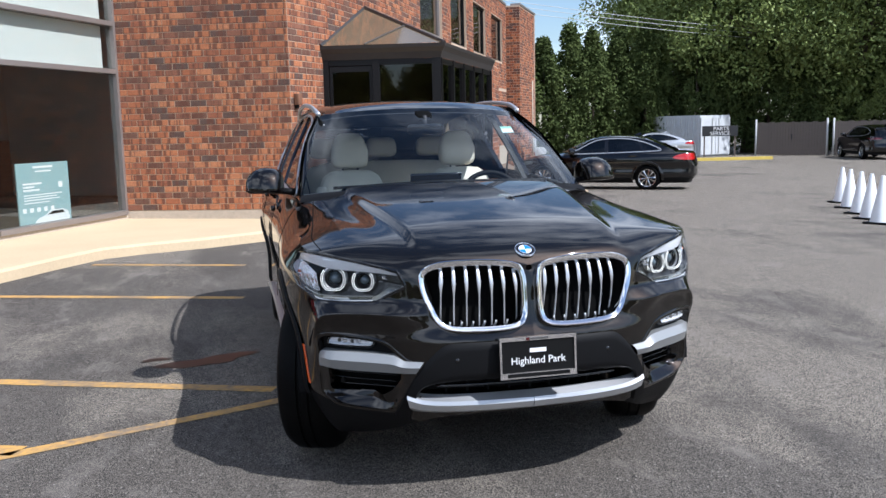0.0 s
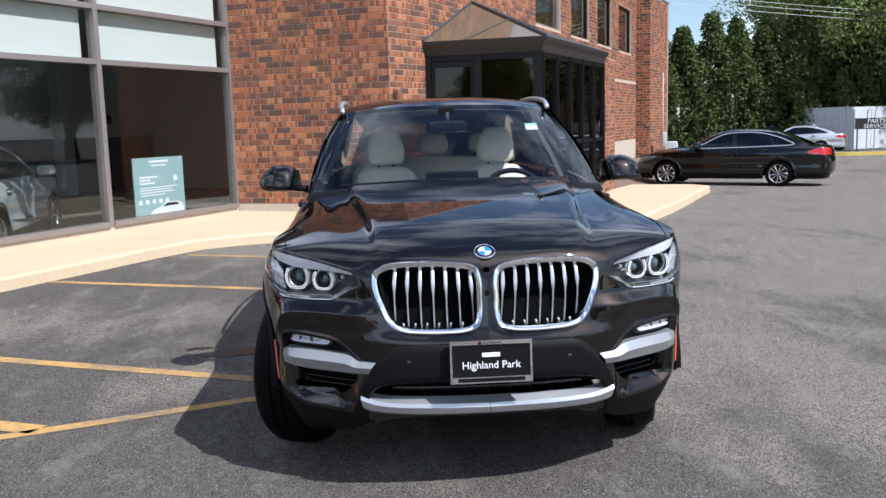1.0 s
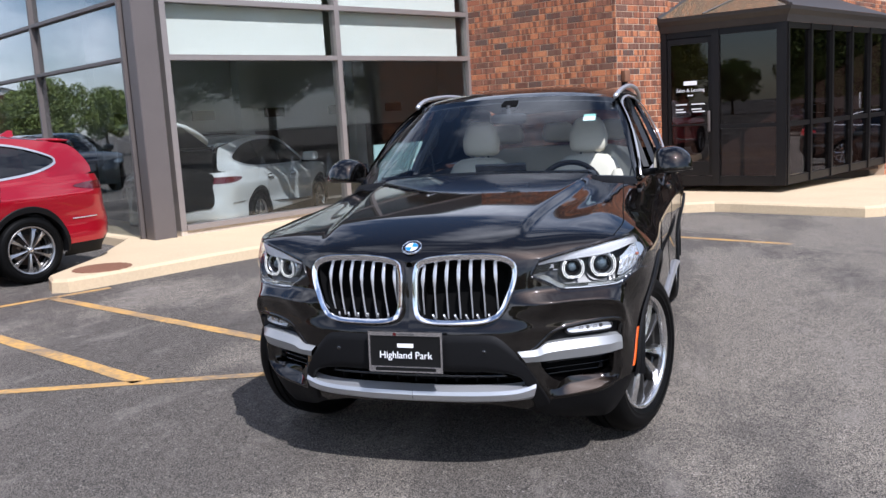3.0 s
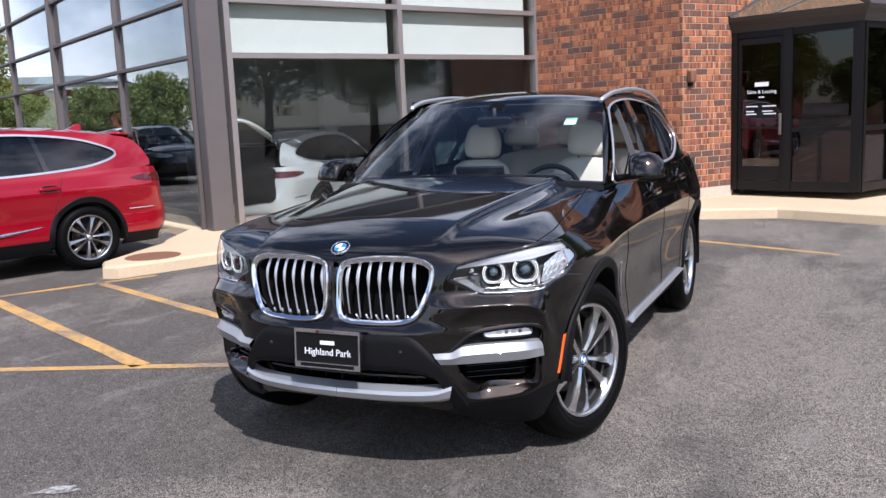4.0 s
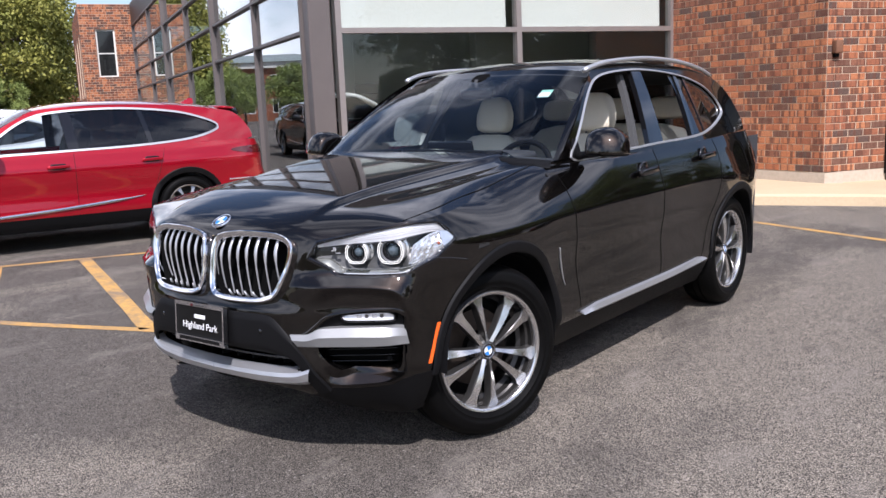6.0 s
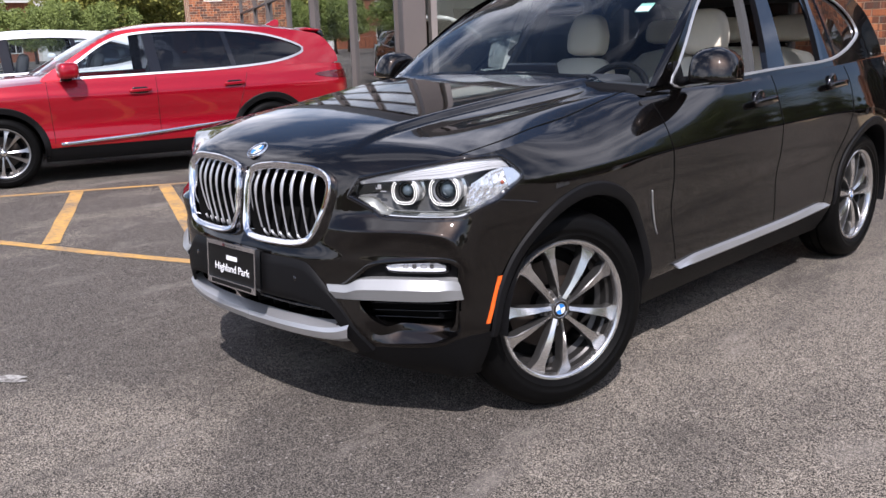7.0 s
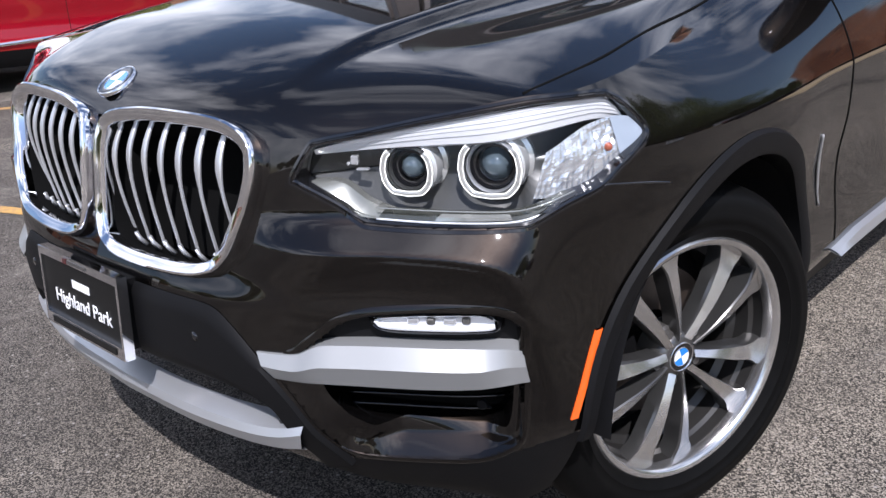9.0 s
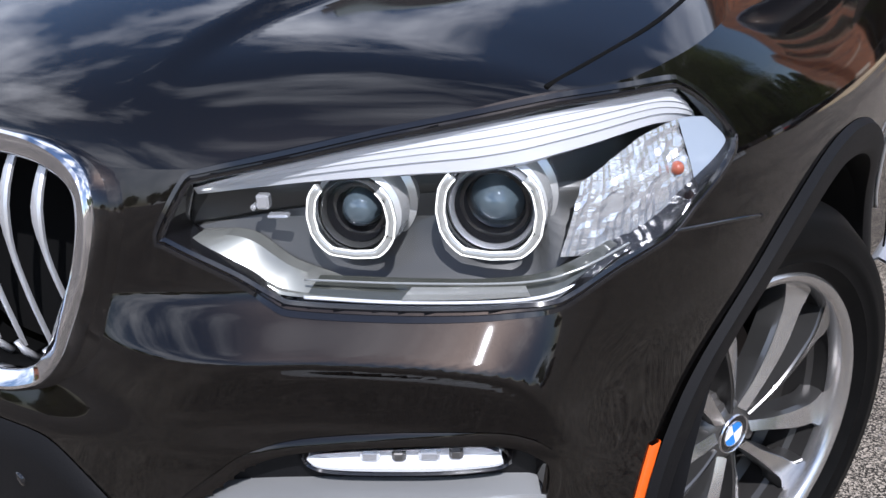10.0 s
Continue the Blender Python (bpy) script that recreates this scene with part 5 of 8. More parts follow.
    kidney = loop_of([F(0.024, 0.80), F(0.026, 0.885), F(0.05, 0.925), F(0.14, 0.942), F(0.25, 0.946), F(0.36, 0.941), F(0.42, 0.918), F(0.435, 0.875), F(0.418, 0.80), F(0.385, 0.725), F(0.33, 0.685),
                      F(0.22, 0.676), F(0.10, 0.678), F(0.048, 0.695), F(0.027, 0.735)], 120)
    lamp = loop_of([(0.500, 0.862), (0.530, 0.913), (0.548, 0.921), (0.628, 0.936), (0.732, 0.956), (0.868, 0.976), (0.944, 0.981), (1.045, 0.980), (1.075, 0.972), (1.105, 0.953), (1.134, 0.922),
                    (1.136, 0.908), (1.120, 0.895), (1.068, 0.866), (1.032, 0.842), (0.968, 0.822), (0.915, 0.799), (0.893, 0.793), (0.848, 0.791), (0.736, 0.790), (0.640, 0.793), (0.612, 0.800),
                    (0.572, 0.824), (0.510, 0.854)], 220)
    fog = loop_of([(0.654, 0.636), (0.669, 0.645), (0.736, 0.652), (0.828, 0.652), (0.853, 0.642), (0.862, 0.628), (0.852, 0.617), (0.760, 0.617), (0.675, 0.619)], 80)
    fogpod = loop_of([(0.512, 0.560), (0.524, 0.574), (0.572, 0.612), (0.604, 0.636), (0.656, 0.652), (0.764, 0.661), (0.860, 0.657), (0.894, 0.643), (0.906, 0.622), (0.906, 0.575), (0.890, 0.560), (0.70, 0.556)], 110)
    scoop = catmull([(0.476, 0.525, 0.531, 0.525, 0.547, 0.520), (0.508, 0.470, 0.549, 0.466, 0.556, 0.480), (0.540, 0.406, 0.567, 0.398, 0.584, 0.440), (0.566, 0.366, 0.584, 0.376, 0.612, 0.415),
                     (0.622, 0.353, 0.632, 0.373, 0.646, 0.400), (0.723, 0.357, 0.723, 0.376, 0.727, 0.396), (0.815, 0.367, 0.806, 0.382, 0.806, 0.395), (0.870, 0.388, 0.860, 0.391, 0.858, 0.402),
                     (0.900, 0.420, 0.890, 0.420, 0.885, 0.436), (0.912, 0.525, 0.907, 0.525, 0.899, 0.520)], 90)
    low = scoop[:, :2]
    mouth_half = np.array([(-0.1, 0.398), F(0.30, 0.400), F(0.44, 0.410), F(0.462, 0.44), F(0.41, 0.486), F(0.28, 0.499), (-0.1, 0.499)])
    holes = [shrink(kidney, 0.012), shrink(lamp, 0.002), shrink(fogpod, 0.003), shrink(low, 0.003), mouth_half]
    v, f = body.shell(holes, [(HUB_F + 0.062, 0.372, 0.435), (HUB_R, 0.372, 0.43)], 160)
    zc = v[:, 2]
    fz = np.array([zc[list(q)].mean() for q in f])
    fy = np.array([v[list(q), 1].mean() for q in f])
    fx = np.array([v[list(q), 0].mean() for q in f])
    # lower cladding line: along the sills and under the bumpers
    clad_top = np.where(fy < 0.55, np.interp(fx, [0, 0.45, 0.50, 0.56, 0.67, 0.75, 0.80, 0.83, 0.95], [0.30, 0.30, 0.33, 0.343, 0.348, 0.358, 0.384, 0.396, 0.40]), np.where(fy > 3.9, 0.42, 0.365))
    clad = fz < clad_top
    part("body", mesh("body", *mirrored(v, f[~clad]), True, 75), M_paint, car)
    part("lower_cladding", mesh("lower_cladding", *mirrored(v, f[clad]), True, 35), M_black, car, "matt black plastic cladding")
    # black centre panel behind the plate
    top_l = [F(x, z) for x, z in ((0, 0.640), (0.12, 0.641), (0.24, 0.641), (0.33, 0.639))] + [(0.368, 0.629), (0.404, 0.600), (0.440, 0.562), (0.474, 0.519), (0.507, 0.468), (0.539, 0.404), (0.560, 0.364), (0.572, 0.335)]
    bot_l = [F(x, z) for x, z in ((0, 0.49), (0.12, 0.492), (0.24, 0.491), (0.30, 0.490), (0.37, 0.484), (0.41, 0.476), (0.445, 0.458), (0.462, 0.425))] + [(0.478, 0.385), (0.492, 0.345), (0.500, 0.310)]
    tl, bl = catmull(top_l, 60), catmull(bot_l, 60)
    rows = []
    for k in range(10):
        q = bl + (tl - bl) * k / 9
        h = 0.010 * min(1, k / 1.0, (9 - k) / 1.0) + 0.001
        rows.append(body.off(q[:, 0], q[:, 1], np.full(60, h)))
    cv, cf = np.vstack(rows), grid_faces(10, 60)
    part("centre_panel", mesh("centre_panel", *mirrored(cv, cf), True, 50), M_black, car, "matt black panel behind the number plate")
    # central intake with bars
    for z, d, r in ((0.452, 0.045, 0.007), (0.473, 0.05, 0.005)):
        p = [body.off(np.abs(s), z, -d) * np.array([math.copysign(1, s), 1, 1]) for s in np.linspace(-0.40, 0.40, 33)]
        part("intake_bar", mesh("intake_bar", *tube_data(p, r, 8), True), M_gloss, car)
    vv = [(x * 1.0, 0.27 + 0.15 * abs(x), z) for x in np.linspace(-0.5, 0.5, 21) for z in (0.40, 0.52)]
    part("intake_back", mesh("intake_back", vv, grid_faces(21, 2)), M_black, car)
    for i in range(9):
        x = -0.34 + 0.085 * i
        part("intake_fin", box_mesh("intake_fin", (x - 0.003, 0.15 + 0.1 * abs(x), 0.425), (x + 0.003, 0.24 + 0.15 * abs(x), 0.49)), M_black, car)
    # silver skid plate
    tl = catmull([(x, z) for x, z in ((0, 0.408), (0.2, 0.410), (0.36, 0.413), (0.44, 0.420), (0.50, 0.438))], 50)
    bl = catmull([(x, z) for x, z in ((0, 0.352), (0.2, 0.352), (0.36, 0.355), (0.44, 0.360), (0.475, 0.366))], 50)
    rows = []
    for k, h in ((0, -0.02), (0.06, 0.012), (0.4, 0.026), (0.8, 0.022), (0.95, 0.010), (1.0, -0.03)):
        q = bl + (tl - bl) * k
        s = np.array([body.s_front(x, z) for x, z in q])
        rows.append(body.off(s, q[:, 1], np.full(50, h)))
    part("skid_plate", mesh("skid_plate", *mirrored(np.vstack(rows), grid_faces(6, 50)), True, 30), M_satin, car, "silver front skid plate")
    # kidney grilles
    for sg in sides:
        g = part("grille", mesh("grille", *flip(*band(body, kidney, [(-0.005, -0.004), (-0.0045, 0.019), (-0.002, 0.0265), (0.001, 0.0285), (0.0155, 0.0235), (0.018, 0.021), (0.0195, 0.014), (0.0195, -0.008)]), sg), True, 38),
                 M_chrome, car, "chrome framed kidney-shaped grille with vertical bars")
        # shroud and back sheet carry the grille's inner shade in their black colour
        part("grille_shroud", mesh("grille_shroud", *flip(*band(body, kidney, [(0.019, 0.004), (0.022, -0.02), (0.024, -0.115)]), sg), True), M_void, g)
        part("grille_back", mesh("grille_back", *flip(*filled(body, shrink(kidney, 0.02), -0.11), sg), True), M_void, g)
        xs = [0.060 + 0.0495 * i for i in range(7)]
        for i, x in enumerate(xs):
            pts = []
            ks = shrink(kidney, 0.016)
            sx = float(body.s_front(x, 0.8))
            # the bar runs between the frame's lower and upper edge
            seg = []
            for (a0, b0), (a1, b1) in zip(ks, np.roll(ks, -1, 0)):
                if (a0 - sx) * (a1 - sx) <= 0 and a0 != a1:
                    seg.append(b0 + (b1 - b0) * (sx - a0) / (a1 - a0))
            lo, hi = min(seg) + 0.012, max(seg)
            prof = []
            nk = 14
            for k in range(nk):
                t = k / (nk - 1)
                z = lo + (hi - lo) * t
                h = 0.010 - 0.046 * ((0.74 - t) / 0.74) ** 1.7 if t < 0.74 else 0.010 - 0.010 * ((t - 0.74) / 0.26) ** 1.5
                wd = 0.0030 + 0.0042 * smoothstep(0.50, 0.72, t) - 0.0014 * smoothstep(0.75, 1.0, t)
                sl = sx - 0.012 * (t - 0.6) * (x - 0.2) * 6
                for o, dh in ((-1, -0.004), (-1, -0.001), (-0.3, 0.001), (0.6, 0.001), (1, -0.001), (1, -0.004)):
                    prof.append(body.off(sl + o * wd, z, h + dh))
            bf = grid_faces(nk, 6, True) + [(0, 1, 2, 3, 4, 5), tuple(range(6 * nk - 6, 6 * nk))]
            part("grille_bar", mesh("grille_bar", *flip(prof, bf, sg), True, 35), M_bar, g)
        # lower row of short fins inside the frame
        for x in [0.10 + 0.046 * i for i in range(6)]:
            sx = float(body.s_front(x, 0.7))
            p = [body.off(sx - 0.003, 0.719, -0.014), body.off(sx, 0.708, -0.020), body.off(sx + 0.006, 0.698, -0.034)]
            if sg < 0:
                p = [q * np.array([-1, 1, 1]) for q in p]
            part("grille_fin", mesh("grille_fin", *tube_data(p, 0.0044, 8), True), M_bar, g)
    # headlamps
    def strip(lower, upper, steps, n=70):
        lo_c, up_c = catmull(lower, n), catmull(upper, n)
        rows_ = [body.off((lo_c + (up_c - lo_c) * k)[:, 0], (lo_c + (up_c - lo_c) * k)[:, 1], np.full(n, d)) for k, d in steps]
        return np.vstack(rows_), grid_faces(len(steps), n)

    for sg in sides:
        h = part("headlight", mesh("headlight", *flip(*band(body, lamp, [(-0.008, -0.005), (-0.0065, 0.0008), (-0.002, 0.0012), (0.000, -0.0015), (0.002, 0.002), (0.006, 0.0005), (0.008, -0.012), (0.009, -0.05)]), sg), True, 40), M_gloss, car, "clear headlight with twin lit ring lamps")
        part("lamp_bowl", mesh("lamp_bowl", *flip(*filled(body, shrink(lamp, 0.006), -0.048, 10, -0.035), sg), True), M_lampdark, h)
        part("lens", mesh("lens", *flip(*filled(body, shrink(lamp, 0.004), 0.0012, 12, 0.004), sg), True), M_lens, h, "clear lens cover").visible_shadow = False
        part("brow_reflector", mesh("brow_reflector", *flip(*strip([(0.524, 0.899), (0.620, 0.907), (0.728, 0.914), (0.820, 0.919), (0.912, 0.931), (1.032, 0.943), (1.106, 0.938)],
                                                                   [(0.532, 0.908), (0.672, 0.940), (0.840, 0.965), (0.960, 0.974), (1.045, 0.973), (1.092, 0.960), (1.114, 0.944)],
                                                                   ((-0.06, -0.050), (0.0, -0.028), (0.06, -0.022), (0.34, -0.0185), (0.36, -0.0165), (0.54, -0.0145), (0.56, -0.0130), (0.72, -0.0115), (0.74, -0.0098), (0.88, -0.0090), (0.90, -0.0075), (1.0, -0.006))), sg), True, 25),
             M_reflector, h, "ribbed bright upper reflector")
        part("chin_reflector", mesh("chin_reflector", *flip(*strip([(0.522, 0.853), (0.566, 0.830), (0.604, 0.809), (0.630, 0.803), (0.690, 0.801)],
                                                                   [(0.528, 0.858), (0.580, 0.854), (0.622, 0.826), (0.660, 0.813), (0.692, 0.806)],
                                                                   ((0.0, -0.006), (0.12, -0.008), (0.16, -0.014), (0.6, -0.022), (0.9, -0.030), (1.0, -0.048))), sg), True, 30), M_chin, h, "pale lower reflector wedge")
        part("chin_strip", mesh("chin_strip", *flip(*strip([(0.640, 0.801), (0.732, 0.798), (0.890, 0.800), (0.930, 0.810), (0.985, 0.829)],
                                                           [(0.650, 0.815), (0.744, 0.813), (0.852, 0.813), (0.915, 0.820), (0.975, 0.836)],
                                                           ((0.0, -0.010), (0.5, -0.013), (1.0, -0.030))), sg), True, 30), M_chindark, h)
        for zo, rr_, mt_ in ((0.815, 0.0013, M_guide), (0.800, 0.0020, M_reflector)):
            edge_ = catmull([body.off(s_, z_, -0.007) for s_, z_ in ((0.640, zo + 0.002), (0.740, zo - 0.001), (0.860, zo - 0.001), (0.925, zo + 0.008), (0.982, zo + 0.024))], 40) * np.array([sg, 1, 1])
            part("chin_edge", mesh("chin_edge", *tube_data(edge_, rr_, 6), True), mt_, h)
        # clear insert in the middle of the lower strip
        part("chin_insert", mesh("chin_insert", *flip(*strip([(0.735, 0.800), (0.80, 0.801), (0.868, 0.802)], [(0.745, 0.810), (0.80, 0.810), (0.862, 0.810)], ((0.0, -0.004), (0.5, -0.003), (1.0, -0.010)), 24), sg), True, 30), M_guide, h)
        # faceted reflector in the outer corner
        ca = catmull([(0.914, 0.826), (0.985, 0.824), (1.040, 0.848), (1.085, 0.876), (1.132, 0.908)], 44)
        cb = catmull([(0.938, 0.902), (0.985, 0.922), (1.030, 0.938), (1.080, 0.944), (1.122, 0.936)], 44)
        fv, pv_ = [], []
        jit = np.random.default_rng(3).uniform(-1, 1, (9, 16))
        for i in range(16):
            q = ca + (cb - ca) * i / 15
            for j in range(44):
                d = -0.034 + 0.028 * (j / 43) ** 1.5
                if j <= 32:
                    fv.append(body.off(q[j, 0], q[j, 1], d + 0.0016 * jit[i // 2, j // 3] + (0.0010 if j % 2 else 0.0)))
                if j >= 32:
                    pv_.append(body.off(q[j, 0], q[j, 1], d + 0.001))
        part("corner_reflector", mesh("corner_reflector", *flip(fv, grid_faces(16, 33), sg), False), M_prism, h, "ribbed clear corner reflector")
        part("corner_panel", mesh("corner_panel", *flip(pv_, grid_faces(16, 12), sg), True), M_cornerpanel, h)
        pk = body.off(1.060, 0.899, -0.018) * np.array([sg, 1, 1])
        part("amber_bulb", mesh("amber_bulb", *lathe([(0.0, 0.007), (0.005, 0.006), (0.0075, 0.0), (0.0, -0.011)], 12), True), M_amberbulb, h, "amber bulb", m=pose(*pk, 0, 0, -50 if sg > 0 else -130))
        for s_, z_, dx, dz in ((0.598, 0.890, 0.013, 0.015), (0.612, 0.874, 0.022, 0.004), (0.588, 0.884, 0.006, 0.006)):
            pk = body.off(s_, z_, -0.030) * np.array([sg, 1, 1])
            part("lamp_clip", bevel_box("lamp_clip", (dx, 0.012, dz), 0.002, 1), M_facet, h, m=pose(*pk, 0, 0, 28 * sg))
        for x, y, z, r, mt in ((0.7515, 0.392, 0.875, 0.0475, M_satin), (0.640, 0.322, 0.872, 0.0405, M_lampdark)):
            yaw = -90 + 22 * sg
            pr = part("projector", mesh("projector", *lathe([(r - 0.004, -0.085), (r - 0.003, -0.012), (r - 0.006, -0.008), (r - 0.009, -0.012), (r - 0.010, -0.035), (r - 0.018, -0.040)], 40), True, 40), mt, h,
                      m=pose(sg * x, y, z, 0, 0, yaw))
            # bright stepped housing round the projector
            part("projector_collar", mesh("projector_collar", *lathe([(r + 0.008, -0.090), (r + 0.009, -0.056), (r + 0.002, -0.052), (r + 0.001, -0.042), (r + 0.006, -0.038), (r + 0.004, -0.018), (r - 0.001, -0.013)], 40), True, 30), M_collar, pr)
            part("projector_shroud", mesh("projector_shroud", *lathe([(r - 0.010, -0.014), (r - 0.014, -0.022), (r - 0.017, -0.022), (r - 0.019, -0.032), (r - 0.022, -0.034)], 40), True, 30), M_gloss, pr)
            part("projector_lens", mesh("projector_lens", *lathe([(0.0, -0.012), (0.008, -0.013), (0.016, -0.018), (r - 0.020, -0.034)], 32), True), M_projector, pr)
            for off_, tube_r, mt2, nm in ((-0.0005, 0.0044, M_glow, "ring_guide"), (0.0028, 0.0010, M_drl, "light_ring"), (-0.0048, 0.0008, M_drl, "light_ring")):
                ring = []
                for i in range(41):
                    a = math.radians(-225 + 270 * i / 40)
                    k = min(1.05, 1 / max(abs(math.cos(a)) * 0.97 + abs(math.sin(a)) * 0.16, abs(math.sin(a)) * 1.06 + abs(math.cos(a)) * 0.10))
                    ring.append((0.0 if nm == "ring_guide" else 0.0028, (r + off_) * k * math.cos(a), (r + off_) * k * math.sin(a)))
                part(nm, mesh(nm, *tube_data(ring, tube_r, 8), True), mt2, pr, "lit daytime ring" if nm == "light_ring" else "")
        # shut line between lamp and wheel arch
        pts = catmull([body.off(s_, z_, 0.0) for s_, z_ in ((1.034, 0.842), (1.08, 0.836), (1.14, 0.826), (1.19, 0.815))], 20)
        pts[:, 0] *= sg
        part("shut_line", mesh("shut_line", *tube_data(pts, 0.0025, 6), True), M_gloss, car)
    # fog lamp pods, blades and lower intakes
    for sg in sides:
        pod = part("fog_pod", mesh("fog_pod", *flip(*filled(body, shrink(fogpod, -0.004), -0.022, 8, -0.006), sg), True), M_black, car)
        part("pod_lip", mesh("pod_lip", *flip(*band(body, fogpod, [(-0.011, 0.0008), (-0.005, 0.0035), (0.003, 0.0030), (0.009, -0.026)]), sg), True, 40), M_paint, pod)
        fl = part("fog_light", mesh("fog_light", *flip(*band(body, fog, [(-0.010, -0.022), (-0.005, -0.010), (-0.001, -0.006), (0.002, -0.010)]), sg), True, 40), M_gloss, car, "slim clear fog light")
        fogs = [((0.658, 0.634), (0.676, 0.622), (0.760, 0.620), (0.850, 0.620), (0.858, 0.628)), ((0.660, 0.638), (0.674, 0.643), (0.740, 0.649), (0.826, 0.649), (0.852, 0.640))]
        part("fog_reflector", mesh("fog_reflector", *flip(*strip(fogs[0], fogs[1], ((0.0, -0.007), (0.14, -0.007), (0.24, -0.010), (0.30, -0.017), (0.74, -0.019), (0.84, -0.011), (1.0, -0.006)), 40), sg), True, 30), M_reflector, fl)
        part("fog_lens", mesh("fog_lens", *flip(*filled(body, shrink(fog, 0.002), -0.005, 5), sg), True), M_lens, fl).visible_shadow = False
        for s_, w_ in ((0.722, 0.020), (0.752, 0.014), (0.784, 0.022), (0.812, 0.014)):
            part("diode", bevel_box("diode", (w_, 0.010, 0.013), 0.003, 1), M_alloy_dark if w_ < 0.02 else M_facet, fl, m=pose(*(body.off(s_, 0.635, -0.016) * np.array([sg, 1, 1])), 0, 0, 32 * sg))
        # light metal blade: bright upper facet, lower facet, faceted outer end
        u_ = np.concatenate([np.linspace(0, 0.24, 16), np.linspace(0.27, 0.84, 16), np.linspace(0.86, 1.0, 8)])
        zt_ = curve1([0.0, 0.14, 0.17, 0.245, 0.28, 0.60, 0.95, 1.0], [0.569, 0.571, 0.573, 0.589, 0.593, 0.597, 0.591, 0.584])
        rows = []
        for lev, hh in ((-0.03, -0.025), (0.0, 0.012), (0.56, 0.028), (1.0, 0.008), (1.02, -0.03)):
            z_ = 0.524 + (zt_(u_) - 0.524) * lev
            ss = 0.446 + 0.460 * u_ + 0.030 * (1 - lev) * np.maximum(0, 1 - u_ * 6) + 0.012 * (1 - lev) * np.maximum(0, u_ * 8 - 7)
            e = np.where(u_ > 0.85, 1 - 0.75 * (u_ - 0.85) / 0.15, 1.0) * np.minimum(1, 0.55 + u_ * 2.2)
            rows.append(body.off(ss, z_, hh * (e if hh > 0 else 1)))
        rows = [np.vstack([r_, body.off(np.array([0.912]), np.array([0.56]), np.array([-0.03]))]) for r_ in rows]
        part("bumper_blade", mesh("bumper_blade", *flip(np.vstack(rows), grid_faces(5, len(u_) + 1), sg), True, 16), M_blade, car, "silver bumper blade")
        # black sheet painted as the shade at the bottom of the intake
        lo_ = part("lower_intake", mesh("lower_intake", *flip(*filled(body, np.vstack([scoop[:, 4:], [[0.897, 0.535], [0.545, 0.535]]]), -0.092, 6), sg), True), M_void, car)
        rows = []
        for k, d in ((0.0, 0.001), (0.12, -0.002), (0.88, -0.038), (1.0, -0.043), (1.15, -0.046), (1.85, -0.056), (2.0, -0.060), (2.0, -0.092)):
            q = scoop[:, :2] + (scoop[:, 2:4] - scoop[:, :2]) * min(k, 1) + (scoop[:, 4:] - scoop[:, 2:4]) * max(0, k - 1)
            deep = 0.45 + 0.55 * smoothstep(26, 38, np.arange(90)) * (1 - smoothstep(62, 72, np.arange(90)))
            rows.append(body.off(q[:, 0], q[:, 1], d * deep if d > -0.09 else np.full(90, d)))
        part("intake_scoop", mesh("intake_scoop", *flip(np.vstack(rows), grid_faces(8, 90), sg), True, 32), M_paint, lo_)
        part("intake_lip", mesh("intake_lip", *flip(*band(body, low, [(-0.010, 0.0008), (-0.004, 0.003), (0.002, 0.001), (0.005, -0.012)], False), sg), True, 40), M_paint, lo_)
        for zl, zr, x1 in ((0.490, 0.494, 0.805), (0.462, 0.466, 0.800), (0.436, 0.440, 0.78)):
            p = [body.off(float(body.s_front(x, z)), z, -0.062) * np.array([sg, 1, 1]) for t in np.linspace(0, 1, 14) for x, z in ((0.555 + (x1 - 0.555) * t, zl + (zr - zl) * t),)]
            part("intake_slat", mesh("intake_slat", *tube_data(p, 0.0050, 8, 0.5), True), M_gloss, lo_)
        s_ = float(body.s_front(0.765, 0.475))
        part("parking_sensor", mesh("parking_sensor", *lathe([(0.0, 0.001), (0.009, 0.001), (0.010, -0.008)], 16), True, 30), M_black, lo_, m=pose(*(body.off(s_, 0.452, -0.052) * np.array([sg, 1, 1])), 0, 0, -90 + 25 * sg))
        s_ = float(body.s_front(0.31, 0.575))
        part("parking_sensor", mesh("parking_sensor", *lathe([(0.0, 0.002), (0.009, 0.001), (0.010, -0.01)], 16), True), M_gloss, car, m=pose(*(body.off(s_, 0.575, 0.011) * np.array([sg, 1, 1])), 0, 0, -90))
        # amber side marker
        m0, m1 = float(body.s_near(0.88, 0.452, 0.43)) + 0.010, float(body.s_near(0.895, 0.500, 0.587)) + 0.010
        tl = np.stack([np.linspace(m0, m1, 12), np.linspace(0.43, 0.587, 12)], 1)
        rows = [body.off(tl[:, 0] + d, tl[:, 1], np.full(12, hh)) for d, hh in ((-0.009, -0.001), (-0.008, 0.003), (0.006, 0.003), (0.007, -0.001))]
        part("side_marker", mesh("side_marker", *flip(np.vstack(rows), grid_faces(4, 12), sg), True, 30), M_orange, car, "amber side marker")
    # number plate
    plate = thing("plate_holder", "chrome framed black dealer plate with white lettering", "", pose(0.0, 0.052, 0.58, -4, 0, 0))
    plate.parent = car
    fw = []
    for lo, hi in (((-0.157, -0.082), (0.157, -0.058)), ((-0.157, 0.066), (0.157, 0.082)), ((-0.157, -0.058), (-0.149, 0.066)), ((0.149, -0.058), (0.157, 0.066))):
        fw.append(box_data((lo[0], -0.008, lo[1]), (hi[0], 0.012, hi[1])))
